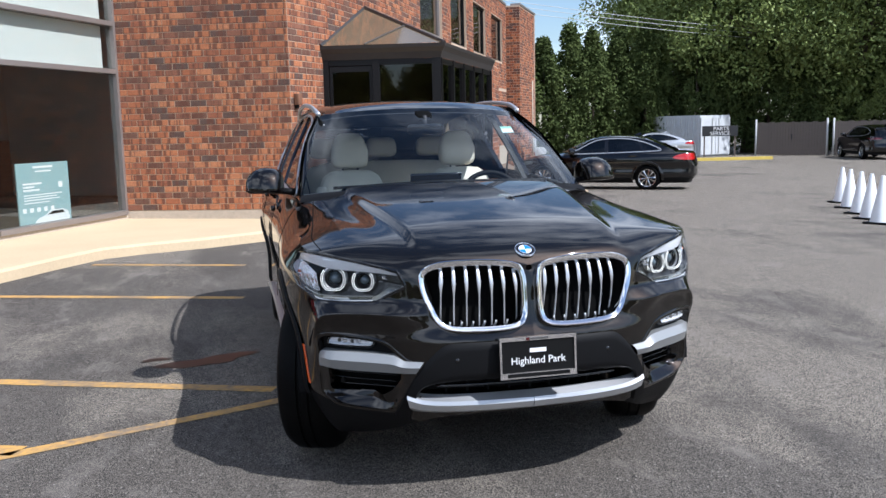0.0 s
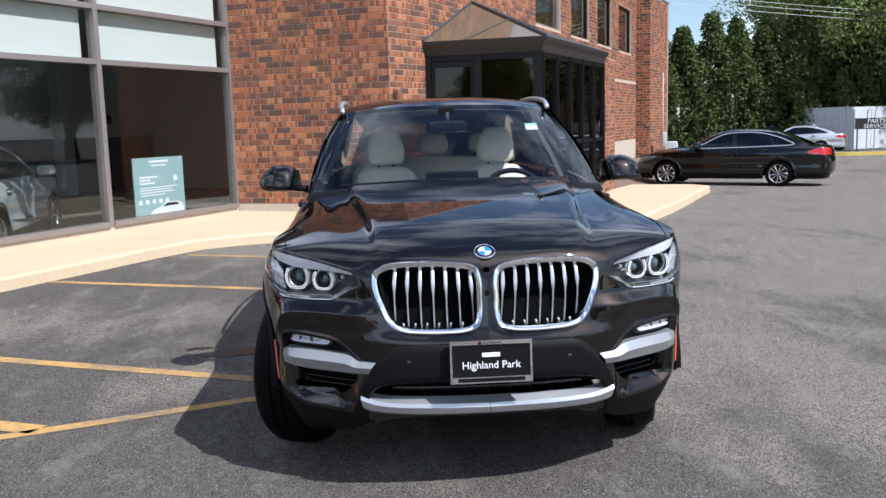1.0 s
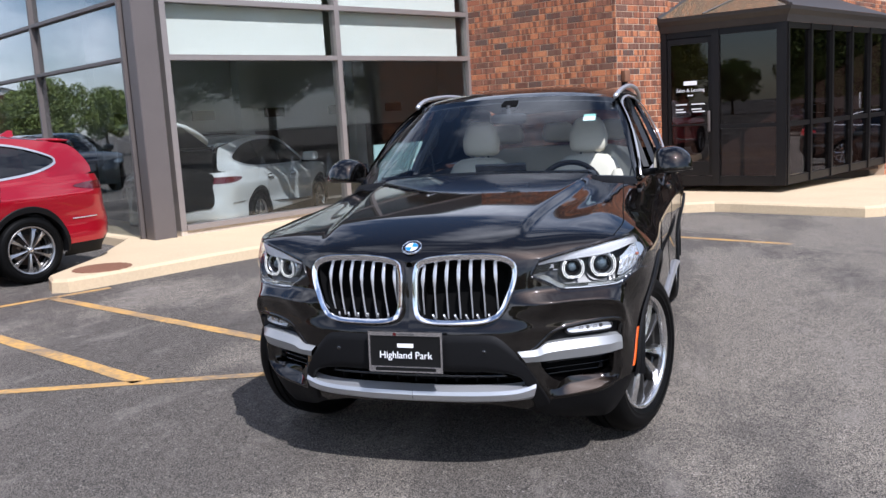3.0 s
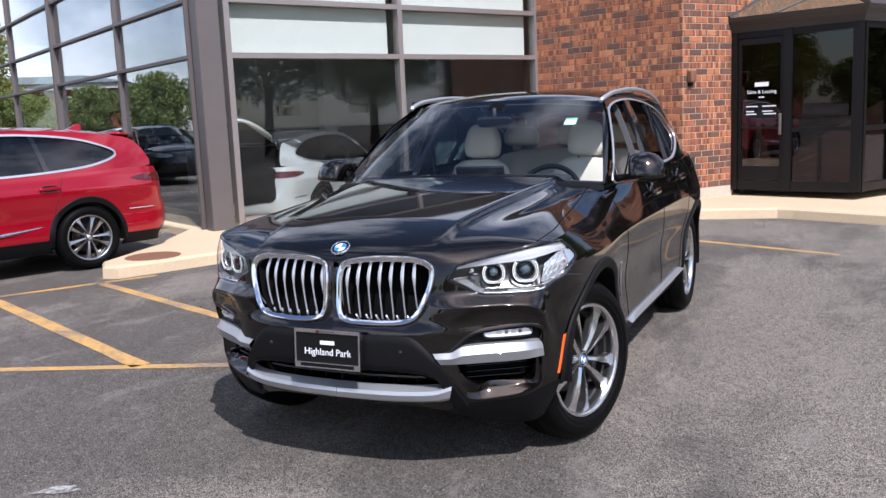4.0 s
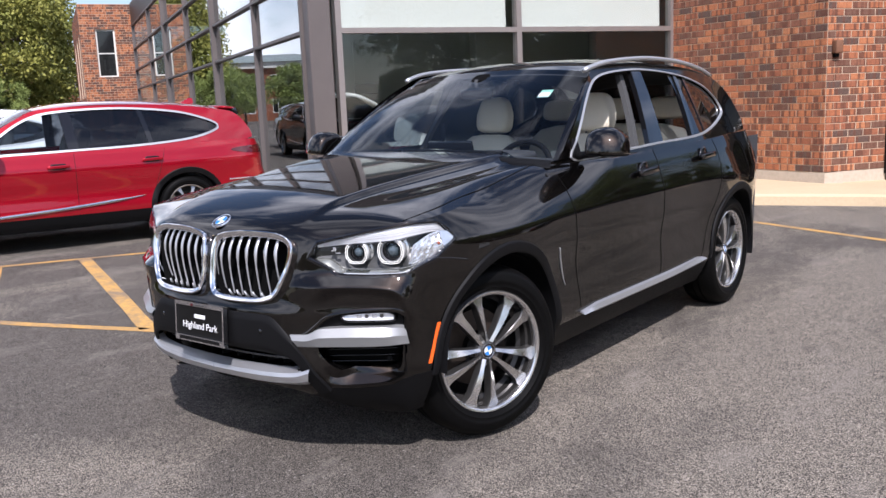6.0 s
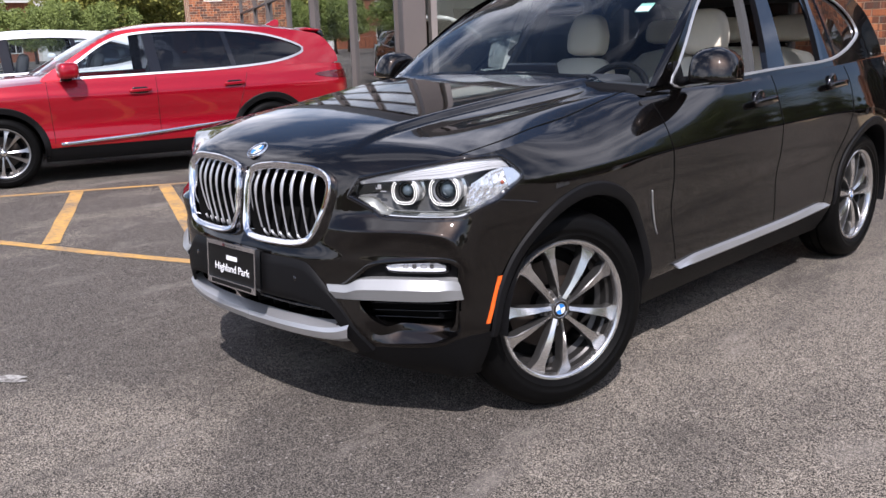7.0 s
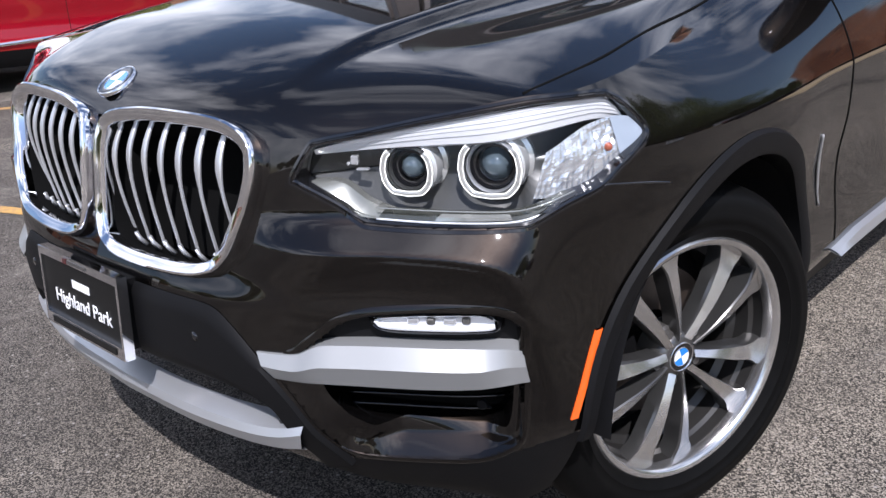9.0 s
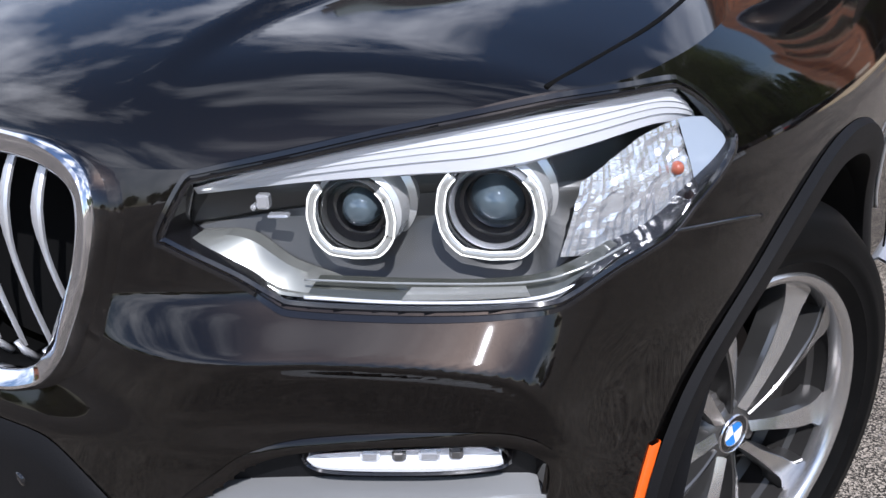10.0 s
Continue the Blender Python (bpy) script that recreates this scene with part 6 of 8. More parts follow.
    part("plate_frame", mesh("plate_frame", *join_data(fw)), M_chrome, plate)
    part("plate_face", box_mesh("plate_face", (-0.150, -0.002, -0.06), (0.150, 0.008, 0.067)), M_plate, plate)
    part("plate_base", box_mesh("plate_base", (-0.14, 0.0085, -0.07), (0.14, 0.05, 0.07)), M_black, plate)
    part("plate_lettering", text_mesh("plate_lettering", "Highland Park", 0.040), M_ink, plate, m=pose(0, -0.0035, -0.014, 90))
    part("plate_bar", box_mesh("plate_bar", (-0.034, -0.0036, 0.018), (0.034, -0.0026, 0.034)), M_ink, plate)
    part("plate_bar", box_mesh("plate_bar", (-0.128, -0.0096, -0.076), (0.128, -0.0086, -0.062)), M_plate, plate)
    part("plate_bar", box_mesh("plate_bar", (-0.05, -0.0096, 0.067), (-0.036, -0.0086, 0.078)), M_tail, plate)
    part("plate_bar", box_mesh("plate_bar", (-0.033, -0.0096, 0.069), (0.04, -0.0086, 0.076)), M_alloy_dark, plate)
    # bonnet
    T = body.top()
    i_end = int(np.argmax(T[:, 1] > 1.52))
    hc = curve1([0.14, 0.16, 0.19, 0.24, 0.32, 0.45, 0.70, 1.0, 1.3, 1.56], [0.905, 0.942, 0.978, 1.010, 1.036, 1.062, 1.100, 1.136, 1.165, 1.182])

    def hood_z(x, y):
        ridge = 0.43 + 0.13 * smoothstep(0.25, 1.5, y)
        edge = 0.017 * (1 - smoothstep(-0.016, 0.03, np.abs(x) - ridge)) * smoothstep(0.22, 0.5, y)
        dish = -0.010 * np.exp(-((np.abs(x) - ridge - 0.10) / 0.07) ** 2) * smoothstep(0.4, 0.9, y)
        crown = -0.050 * (np.abs(x) / 0.8) ** 2.2 * (1.15 - 0.45 * smoothstep(0.3, 1.5, y))
        return hc(y) + edge + dish + crown - 0.008
    rows = []
    nq = 90
    q = np.sin(np.linspace(0, 1, nq) * math.pi / 2) ** 0.9
    for i in range(1, i_end):
        tx, ty, tz = T[i]
        x = q * tx
        y = np.full(nq, ty)
        # behind the front edge the sheet takes the edge's own line
        z = hood_z(x, y)
        d = tz - z[-1]
        z = z + d * q ** (6 + 6 * float(smoothstep(0.45, 0.7, ty) * (1 - smoothstep(1.35, 1.9, ty))))
        rows.append(np.stack([x, y, z], 1))
    hv = np.vstack(rows)
    part("bonnet", mesh("bonnet", *mirrored(hv, grid_faces(len(rows), nq)), True, 60), M_paint, car, "dark brown bonnet with two raised ridges")
    # shut lines of the bonnet
    for sg in sides:
        pts = []
        for y, x in ((0.425, 0.795), (0.6, 0.812), (0.8, 0.793), (1.0, 0.774), (1.2, 0.754), (1.4, 0.735), (1.5, 0.722)):
            i = int(np.argmin(np.abs(T[:, 1] - y) + (T[:, 0] < 0.5) * 9))
            xx = min(x, T[i, 0] - 0.01)
            z = float(hood_z(xx, y) + (T[i, 2] - hood_z(T[i, 0], y)) * (xx / T[i, 0]) ** (6 + 6 * float(smoothstep(0.45, 0.7, y) * (1 - smoothstep(1.35, 1.9, y)))))
            pts.append((sg * xx, y, z + 0.0))
        part("shut_line", mesh("shut_line", *tube_data(catmull(pts, 40), 0.0028, 6), True), M_void, car)
    roundel(car, pose(0, 0.200, 0.981, 30), 0.041)
    # windscreen, roof, tailgate
    base = catmull([(0.0, 1.36, 1.160), (0.35, 1.385, 1.158), (0.62, 1.445, 1.148), (0.785, 1.545, 1.128)], 30)
    head = catmull([(0.0, 2.17, 1.588), (0.30, 2.18, 1.584), (0.50, 2.205, 1.572), (0.612, 2.245, 1.554)], 30)

    def between(a, b, n, bulge):
        t = np.linspace(0, 1, n)[:, None, None]
        P = a[None] * (1 - t) + b[None] * t
        P[..., 2] += bulge * np.sin(np.pi * t[..., 0])
        return P
    ws = between(base, head, 16, 0.022)
    wv, wf_ = mirrored(ws.reshape(-1, 3), grid_faces(16, 30))
    part("windscreen", mesh("windscreen", wv, wf_, True), M_screen, car, "clear windscreen").visible_shadow = False
    cowl_v = np.vstack([np.stack([base[:, 0] * 1.02, base[:, 1] - 0.05, base[:, 2] - 0.03], 1), base + np.array([0, -0.012, 0.004]), base + np.array([0, 0.012, -0.002])])
    part("cowl", mesh("cowl", *mirrored(cowl_v, grid_faces(3, 30)), True), M_black, car)
    edge = catmull([(0.600, 2.235, 1.556), (0.612, 2.45, 1.590), (0.615, 2.8, 1.606), (0.610, 3.2, 1.600), (0.598, 3.6, 1.575), (0.570, 4.0, 1.520), (0.54, 4.24, 1.465)], 60)
    mid = catmull([(0, 2.17, 1.588), (0, 2.28, 1.616), (0, 2.45, 1.638), (0, 2.8, 1.652), (0, 3.2, 1.645), (0, 3.6, 1.620), (0, 4.0, 1.570), (0, 4.33, 1.515)], 60)
    t = np.linspace(0, 1, 18)[None, :, None]
    roof = mid[:, None] * (1 - t) + edge[:, None] * t
    roof[..., 2] += (mid[:, None, 2] - edge[:, None, 2]) * (t[..., 0] - t[..., 0] ** 2.6) * 1.0
    part("roof", mesh("roof", *mirrored(roof.reshape(-1, 3), grid_faces(60, 18)), True), M_paint, car)
    pillar_edge = ws[:, -1]
    # greenhouse sides: ring of roof frame, pillars and panes on one leaning surface

    def gx(y, z):
        b = np.interp(y, [1.3, 1.5, 1.9, 2.2, 2.6, 3.3, 3.9, 4.4, 4.7], [0.785, 0.792, 0.815, 0.832, 0.848, 0.856, 0.830, 0.735, 0.64])
        t_ = (z - 1.10) / 0.5
        top_x = np.interp(y, [1.4, 2.2, 2.8, 3.6, 4.3], [0.735, 0.608, 0.615, 0.60, 0.55])
        return b + (top_x - b) * (0.80 * t_ + 0.20 * t_ * t_)

    def G(y, z, h=0.0):
        y, z = np.asarray(y, float), np.asarray(z, float)
        return np.stack([gx(y, z) + h, y, z], -1)
    dlo = loop_of([(1.70, 1.135), (1.78, 1.21), (2.00, 1.40), (2.20, 1.505), (2.42, 1.548), (2.80, 1.566), (3.20, 1.548), (3.50, 1.510), (3.72, 1.452), (3.835, 1.375), (3.862, 1.310), (3.845, 1.282), (3.74, 1.245), (3.50, 1.190), (3.2, 1.156),
                   (2.6, 1.145), (2.1, 1.128), (1.80, 1.116)], 160)
    outer = loop_of([(1.50, 1.08), (1.60, 1.13), (1.69, 1.205), (1.965, 1.408), (2.165, 1.528), (2.34, 1.588), (2.80, 1.609), (3.22, 1.598), (3.62, 1.572), (3.98, 1.518), (4.24, 1.40), (4.37, 1.20), (4.28, 1.135), (3.7, 1.128),
                     (2.6, 1.112), (2.1, 1.10), (1.75, 1.085)], 160)
    # pair the two rings by direction from the middle
    c = np.array([2.7, 1.33])

    def by_angle(lp, n):
        a = np.unwrap(np.arctan2((lp[:, 1] - c[1]) * 4, lp[:, 0] - c[0]))
        o = np.argsort(a)
        al = a[o]
        lp = lp[o]
        q_ = np.linspace(-math.pi, math.pi, n, endpoint=False)
        aa = np.concatenate([al - 2 * math.pi, al, al + 2 * math.pi])
        ll = np.vstack([lp, lp, lp])
        return np.stack([np.interp(q_, aa, ll[:, k]) for k in range(2)], 1)
    di, do = by_angle(dlo, 180), by_angle(outer, 180)
    for sg in sides:
        rows = []
        for k in range(6):
            p = di + (do - di) * k / 5
            rows.append(G(p[:, 0], p[:, 1]))
        part("side_frame", mesh("side_frame", *flip(np.vstack(rows), grid_faces(6, 180, True), sg), True, 40), M_paint, car)
        # shoulder between the doors and the window frames
        ks = [i for i in range(len(T)) if 1.5 < T[i, 1] < 4.56][::3]
        top_e = np.array([T[i] for i in ks])
        in_e = G(np.minimum(top_e[:, 1], 4.30 + 0.3 * (top_e[:, 1] - 4.30)), np.full(len(ks), 1.112) + 0.03 * smoothstep(3.2, 4.2, top_e[:, 1]), -0.006)
        rows = [top_e, top_e * 0.55 + in_e * 0.45 + np.array([0, 0, 0.006]), in_e, in_e - np.array([0.02, 0, 0.03])]
        part("shoulder", mesh("shoulder", *flip(np.vstack(rows), grid_faces(4, len(ks)), sg), True, 60), M_paint, car)
        # windscreen pillar, from the screen's edge round to the door frame
        yd = np.interp(pillar_edge[:, 2], [1.10, 1.135, 1.21, 1.40, 1.505, 1.56], [1.66, 1.69, 1.77, 1.985, 2.19, 2.42])
        inner_e = G(yd, pillar_edge[:, 2])
        rows = []
        for k, bl in ((0, 0.0), (0.08, 0.003), (0.3, 0.007), (0.6, 0.006), (0.85, 0.003), (1.0, 0.0005)):
            rows.append(pillar_edge + (inner_e - pillar_edge) * k + np.array([0.8, -0.5, 0.3]) * bl)
        rows.append(inner_e - np.array([0.022, 0.0, 0.0]))
        rows.append(pillar_edge + np.array([-0.008, 0.025, -0.012]))
        part("windscreen_pillar", mesh("windscreen_pillar", *flip(np.vstack(rows), grid_faces(8, 16), sg), True, 50), M_paint, car)
        # bright strip round the side windows
        tz_ = np.roll(di, -1, 0) - np.roll(di, 1, 0)
        tz_ /= np.linalg.norm(tz_, axis=1)[:, None]
        nn = np.stack([tz_[:, 1], -tz_[:, 0]], 1)
        rows = [G(di[:, 0] + nn[:, 0] * d, di[:, 1] + nn[:, 1] * d, h) for d, h in ((0.008, -0.002), (0.006, 0.005), (-0.002, 0.006), (-0.005, -0.006))]
        part("window_trim", mesh("window_trim", *flip(np.vstack(rows), grid_faces(4, 180, True), sg), True, 40), M_satin, car, "satin silver window strip")
        # pillars between the panes

        def quad(nm, y0b, y1b, y0t, y1t, zb, zt, h, material, n=10):
            rows_ = [G(np.linspace(y0b + (y0t - y0b) * k / (n - 1), y1b + (y1t - y1b) * k / (n - 1), 6), np.full(6, zb + (zt - zb) * k / (n - 1)), h) for k in range(n)]
            P_ = np.vstack(rows_)
            Q_ = P_ - np.array([0.03, 0, 0])
            vv_ = np.vstack([P_, Q_])
            m_ = n * 6
            ff = grid_faces(n, 6) + [tuple(i + m_ for i in q_[::-1]) for q_ in grid_faces(n, 6)]
            rim_ = [i for i in range(6)] + [6 * k + 5 for k in range(1, n)] + [6 * (n - 1) + i for i in range(4, -1, -1)] + [6 * k for k in range(n - 2, 0, -1)]
            ff += [(rim_[i], rim_[(i + 1) % len(rim_)], rim_[(i + 1) % len(rim_)] + m_, rim_[i] + m_) for i in range(len(rim_))]
            return part(nm, mesh(nm, *flip(vv_, ff, sg), True, 40), material, car)
        quad("door_pillar", 2.54, 2.72, 2.71, 2.83, 1.14, 1.56, -0.004, M_gloss)
        quad("pillar_lining", 2.46, 2.50, 2.64, 2.685, 1.12, 1.54, -0.055, M_lining)
        quad("rear_pillar", 3.15, 3.19, 3.29, 3.335, 1.155, 1.545, -0.004, M_gloss)
        quad("rear_pillar", 3.385, 3.42, 3.42, 3.455, 1.17, 1.53, -0.008, M_gloss)
        quad("mirror_foot", 1.70, 1.80, 1.74, 1.79, 1.12, 1.22, 0.002, M_black, 5)
        # panes: front door glass lowered, the others up
        def pane(nm, lim, material, zt=None):
            lp = []
            yy = np.linspace(lim[0], lim[1], 24)
            top = np.array([max([z for y, z in zip(dlo[:, 0], dlo[:, 1]) if abs(y - q_) < 0.05 and z > 1.24] or [1.26]) for q_ in yy])
            bot = np.array([min([z for y, z in zip(dlo[:, 0], dlo[:, 1]) if abs(y - q_) < 0.05 and z < 1.30] or [1.2]) for q_ in yy])
            rows_ = [G(yy + lim[2] * (k / 7), bot + (top - bot) * k / 7, -0.014) for k in range(8)]
            part(nm, mesh(nm, *flip(np.vstack(rows_), grid_faces(8, 24), sg), True), material, car)
        pane("quarter_window", (3.22, 3.84, -0.0), M_privacy)
        if sg < 0:
            pane("door_window", (1.80, 2.50, 0.0), M_doorglass)
            pane("door_window", (2.58, 3.24, 0.0), M_privacy)
        # roof rail
        rp = catmull([(0.618, 2.17, 1.560), (0.628, 2.26, 1.584), (0.636, 2.45, 1.611), (0.638, 2.9, 1.632), (0.632, 3.4, 1.617), (0.616, 3.8, 1.574), (0.602, 4.02, 1.532)], 40)
        rp[:, 0] *= sg
        part("roof_rail", mesh("roof_rail", *tube_data(rp, 0.0135, 10, 1.0), True), M_satin, car, "satin silver roof rail")
        # door mirror
        mir_m = pose(sg * 0.955, 1.775, 1.150, -4, 0, sg * 12)
        mir = part("door_mirror", mirror_shell(sg), M_paint, car, "dark door mirror with a domed shell", mir_m)
        part("mirror_base", rounded_pad("mirror_base", 0.185, 0.20, 0.036, 0.02), M_black, mir, m=pose(sg * 0.002, 0.0, -0.018))
        part("mirror_glass", mesh("mirror_glass", [(-0.075, 0.100, 0.012), (0.08, 0.100, 0.012), (0.07, 0.100, 0.095), (-0.07, 0.100, 0.105)], [(0, 1, 2, 3)]), M_chrome, mir)
        part("mirror_arm", mesh("mirror_arm", *tube_data([(sg * 0.80, 1.76, 1.135), (sg * 0.84, 1.765, 1.142), (sg * 0.92, 1.775, 1.148)], [0.032, 0.026, 0.024], 10, 0.7), True), M_black, mir, m=mir_m.inverted())
        # doors: shut lines, handles, sill strip, badge behind the front wheel
        for ys in (((1.515, 1.07), (1.53, 0.95), (1.545, 0.80), (1.57, 0.60), (1.60, 0.42)), ((2.545, 1.115), (2.55, 0.95), (2.55, 0.75), (2.545, 0.55), (2.53, 0.42)),
                   ((3.40, 1.12), (3.41, 1.0), (3.36, 0.85), (3.22, 0.62), (3.12, 0.42))):
            p = np.array([body.off(float(body.s_side(y, z)), z, 0.0) for y, z in catmull(ys, 40)])
            p[:, 0] *= sg
            part("shut_line", mesh("shut_line", *tube_data(p, 0.0022, 6), True), M_void, car)
        for y, z in ((2.36, 1.005), (3.20, 1.030)):
            s_ = float(body.s_side(y, z))
            pk = body.at(s_, z) * np.array([sg, 1, 1])
            hd = part("door_handle", rounded_pad("door_handle", 0.03, 0.23, 0.034, 0.012), M_paint, car, m=pose(pk[0] + sg * 0.026, pk[1], pk[2] - 0.012, 2))
            part("handle_cup", mesh("handle_cup", *lathe([(0.0, -0.001), (0.05, 0.004), (0.056, 0.002), (0.058, -0.006)], 28), True), M_gloss, hd, m=pose(-sg * 0.026, -0.01, 0.014, 0, 0, 0 if sg > 0 else 180))
        st = catmull([(1.60, 0.392), (2.2, 0.390), (2.7, 0.392), (3.14, 0.408)], 40)
        rows = []
        for d, h in ((-0.020, -0.01), (-0.018, 0.020), (0.0, 0.032), (0.017, 0.018), (0.019, -0.01)):
            ss = np.array([float(body.s_side(y, z)) for y, z in st])
            tap = np.clip(np.minimum(np.linspace(0, 1, 40) * 10, (1 - np.linspace(0, 1, 40)) * 20), 0.15, 1)
            rows.append(body.off(ss, st[:, 1] + d * tap, np.full(40, h)))
        part("sill_strip", mesh("sill_strip", *flip(np.vstack(rows), grid_faces(5, 40), sg), True, 30), M_satin, car, "silver sill strip")
        gp = catmull([body.off(float(body.s_side(y, z)), z, 0.002) for y, z in ((1.376, 0.745), (1.40, 0.68), (1.43, 0.60), (1.45, 0.555))], 24)
        gp[:, 0] *= sg
        part("fender_vent", mesh("fender_vent", *tube_data(gp, [0.0025 + 0.0015 * math.sin(math.pi * min(1, i / 23 + 0.1)) for i in range(24)], 6), True), M_satin, car)
        # wheel arch trims and liners
        for yc, zc_, ra in ((HUB_F + 0.062, 0.372, 0.422), (HUB_R, 0.376, 0.402)):
            a = np.radians(np.linspace(-14, 179, 64))
            rows = []
            fwd = np.clip((np.degrees(a) - 120) / 60, 0, 1)
            for r, h in ((0.0, -0.05), (0.0, 0.004), (0.2, 0.010), (0.85, 0.010), (1.0, 0.001)):
                rr = ra + r * (0.050 - 0.022 * fwd)
                yy, zz = yc + rr * np.cos(a), zc_ + rr * np.sin(a)
                ss = np.array([float(body.s_side(y, z)) if y > 0.62 else float(body.s_near(0.92, y, z)) for y, z in zip(yy, zz)])
                P_ = body.at(ss, zz)
                P_[:, 1] = yy
                rows.append(P_ + np.array([1.0, 0, 0]) * h)
            part("arch_trim", mesh("arch_trim", *flip(np.vstack(rows), grid_faces(5, 64), sg), True, 40), M_black, car, "black plastic wheel arch trim")
            rows = [np.stack([np.full(64, x), yc + r * np.cos(a), zc_ + r * np.sin(a)], 1) for x, r in ((0.90, 0.41), (0.62, 0.415), (0.56, 0.2), (0.56, 0.05))]
            part("arch_liner", mesh("arch_liner", *flip(np.vstack(rows), grid_faces(4, 64), sg), True), M_black, car)
    # underside
    uv = [(x, y, 0.26) for y in (0.42, 0.9, 2.0, 3.0, 4.4) for x in (-0.56, 0.56)]
    part("underside", mesh("underside", uv, grid_faces(5, 2)), M_black, car)
    # rear: tailgate, window and lamps
    tg = between(catmull([(0.0, 4.60, 1.12), (0.4, 4.56, 1.13), (0.68, 4.42, 1.135)], 20), catmull([(0, 4.33, 1.515), (0.35, 4.32, 1.50), (0.54, 4.24, 1.465)], 20), 8, 0.01)
    part("rear_window", mesh("rear_window", *mirrored(tg.reshape(-1, 3), grid_faces(8, 20)), True), M_privacy, car)
    for sg in sides:
        tl_ = loop_of([(float(body.s_near(0.88, 4.3, 1.0)), 0.99), (float(body.s_near(0.80, 4.46, 1.0)), 1.0), (float(body.s_near(0.6, 4.62, 1.0)), 0.98), (float(body.s_near(0.6, 4.62, 0.9)), 0.90), (float(body.s_near(0.82, 4.44, 0.9)), 0.90), (float(body.s_near(0.88, 4.3, 0.93)), 0.93)], 40)
        part("tail_light", mesh("tail_light", *flip(*filled(body, tl_, 0.008, 4), sg), True), M_tail, car)
    # cabin
    lin = [(x, y, z) for x, y, z in ((-0.80, 1.45, 0.45), (0.80, 1.45, 0.45), (0.80, 4.4, 0.45), (-0.80, 4.4, 0.45), (-0.82, 1.45, 1.08), (0.82, 1.45, 1.08), (0.82, 4.4, 1.10), (-0.82, 4.4, 1.10))]
    part("cabin_liner", mesh("cabin_liner", lin, [(0, 1, 2, 3), (0, 3, 7, 4), (1, 5, 6, 2), (0, 4, 5, 1)]), M_dash, car)
    part("headliner", mesh("headliner", *mirrored((roof - np.array([0, 0, 0.03])).reshape(-1, 3), grid_faces(60, 18)), True), M_dash, car)
    dash = between(catmull([(0.0, 1.46, 1.135), (0.4, 1.48, 1.135), (0.76, 1.56, 1.12)], 20), catmull([(0.0, 1.82, 1.09), (0.4, 1.83, 1.10), (0.78, 1.83, 1.07)], 20), 6, 0.03)
    part("dashboard", mesh("dashboard", *mirrored(dash.reshape(-1, 3), grid_faces(6, 20)), True), M_dash, car)
    part("centre_screen", bevel_box("centre_screen", (0.30, 0.02, 0.11), 0.008, 2), M_gloss, car, m=pose(0, 1.79, 1.16, 18))
    part("binnacle", rounded_pad("binnacle", 0.36, 0.22, 0.07, 0.03), M_dash, car, m=pose(0.37, 1.72, 1.095))
    sw = part("steering_wheel", mesh("steering_wheel", *tube_data([(0.185 * math.cos(a), 0.185 * math.sin(a), 0) for a in np.linspace(0, 2 * math.pi, 49)], 0.016, 10), True), M_black, car, m=pose(0.37, 1.90, 1.03, 62))
    part("steering_boss", rounded_pad("steering_boss", 0.16, 0.13, 0.05, 0.03), M_black, sw, m=pose(0, 0, -0.04))
    for a in (0, 180, 270):
        part("steering_spoke", mesh("steering_spoke", *tube_data([(0.06 * math.cos(radians(a)), 0.06 * math.sin(radians(a)), -0.01), (0.18 * math.cos(radians(a)), 0.18 * math.sin(radians(a)), 0)], 0.016, 8, 0.6), True), M_black, sw)

    def seat(x, y, wdt, hz, name, hr=0.25):
        st_ = part(name, rounded_pad("seat_cushion", wdt, 0.52, 0.17, 0.05), M_cream, car, "cream leather seat", pose(x, y, 0.485))
        part("seat_back", rounded_pad("seat_back", wdt, 0.14, hz, 0.05, 0.18), M_cream, st_, m=pose(0, 0.26, 0.10, -18))
        k = 0.10 + hz * math.cos(radians(18))
        part("head_rest", rounded_pad("head_rest", hr, 0.11, 0.235, 0.04, 0.30), M_cream, st_, m=pose(0, 0.26 + hz * math.sin(radians(18)) + 0.01, k + 0.015, -10))
        for o in (-0.05, 0.05):
            part("head_rest_post", mesh("head_rest_post", *tube_data([(o, 0.26 + hz * 0.29, k - 0.05), (o, 0.26 + hz * 0.31 + 0.01, k + 0.06)], 0.007, 8), True), M_alloy_dark, st_)
        for o in (-1, 1):
            part("seat_bolster", rounded_pad("seat_bolster", 0.09, 0.17, hz * 0.8, 0.03), M_cream, st_, m=pose(o * (wdt / 2 - 0.045), 0.235, 0.12, -18))
    seat(0.37, 2.28, 0.50, 0.64, "driver_seat")
    seat(-0.37, 2.28, 0.50, 0.64, "passenger_seat")
    bench = part("rear_bench", rounded_pad("bench_cushion", 1.30, 0.5, 0.16, 0.05), M_cream, car, "cream leather rear bench", pose(0, 3.22, 0.55))
    part("bench_back", rounded_pad("bench_back", 1.28, 0.15, 0.60, 0.05), M_cream, bench, m=pose(0, 0.27, 0.10, -20))
    for x, w_ in ((-0.42, 0.28), (0.0, 0.24), (0.42, 0.28)):
        part("head_rest", rounded_pad("head_rest", w_, 0.09, 0.15, 0.04, 0.1), M_cream, bench, m=pose(x, 0.485, 0.70, -12))
    im = part("interior_mirror", rounded_pad("interior_mirror", 0.22, 0.03, 0.065, 0.02), M_gloss, car, m=pose(0.0, 2.05, 1.43, 10))
    part("mirror_stem", mesh("mirror_stem", *tube_data([(0, 0, 0.05), (0, 0.02, 0.11)], 0.012, 8), True), M_dash, im)
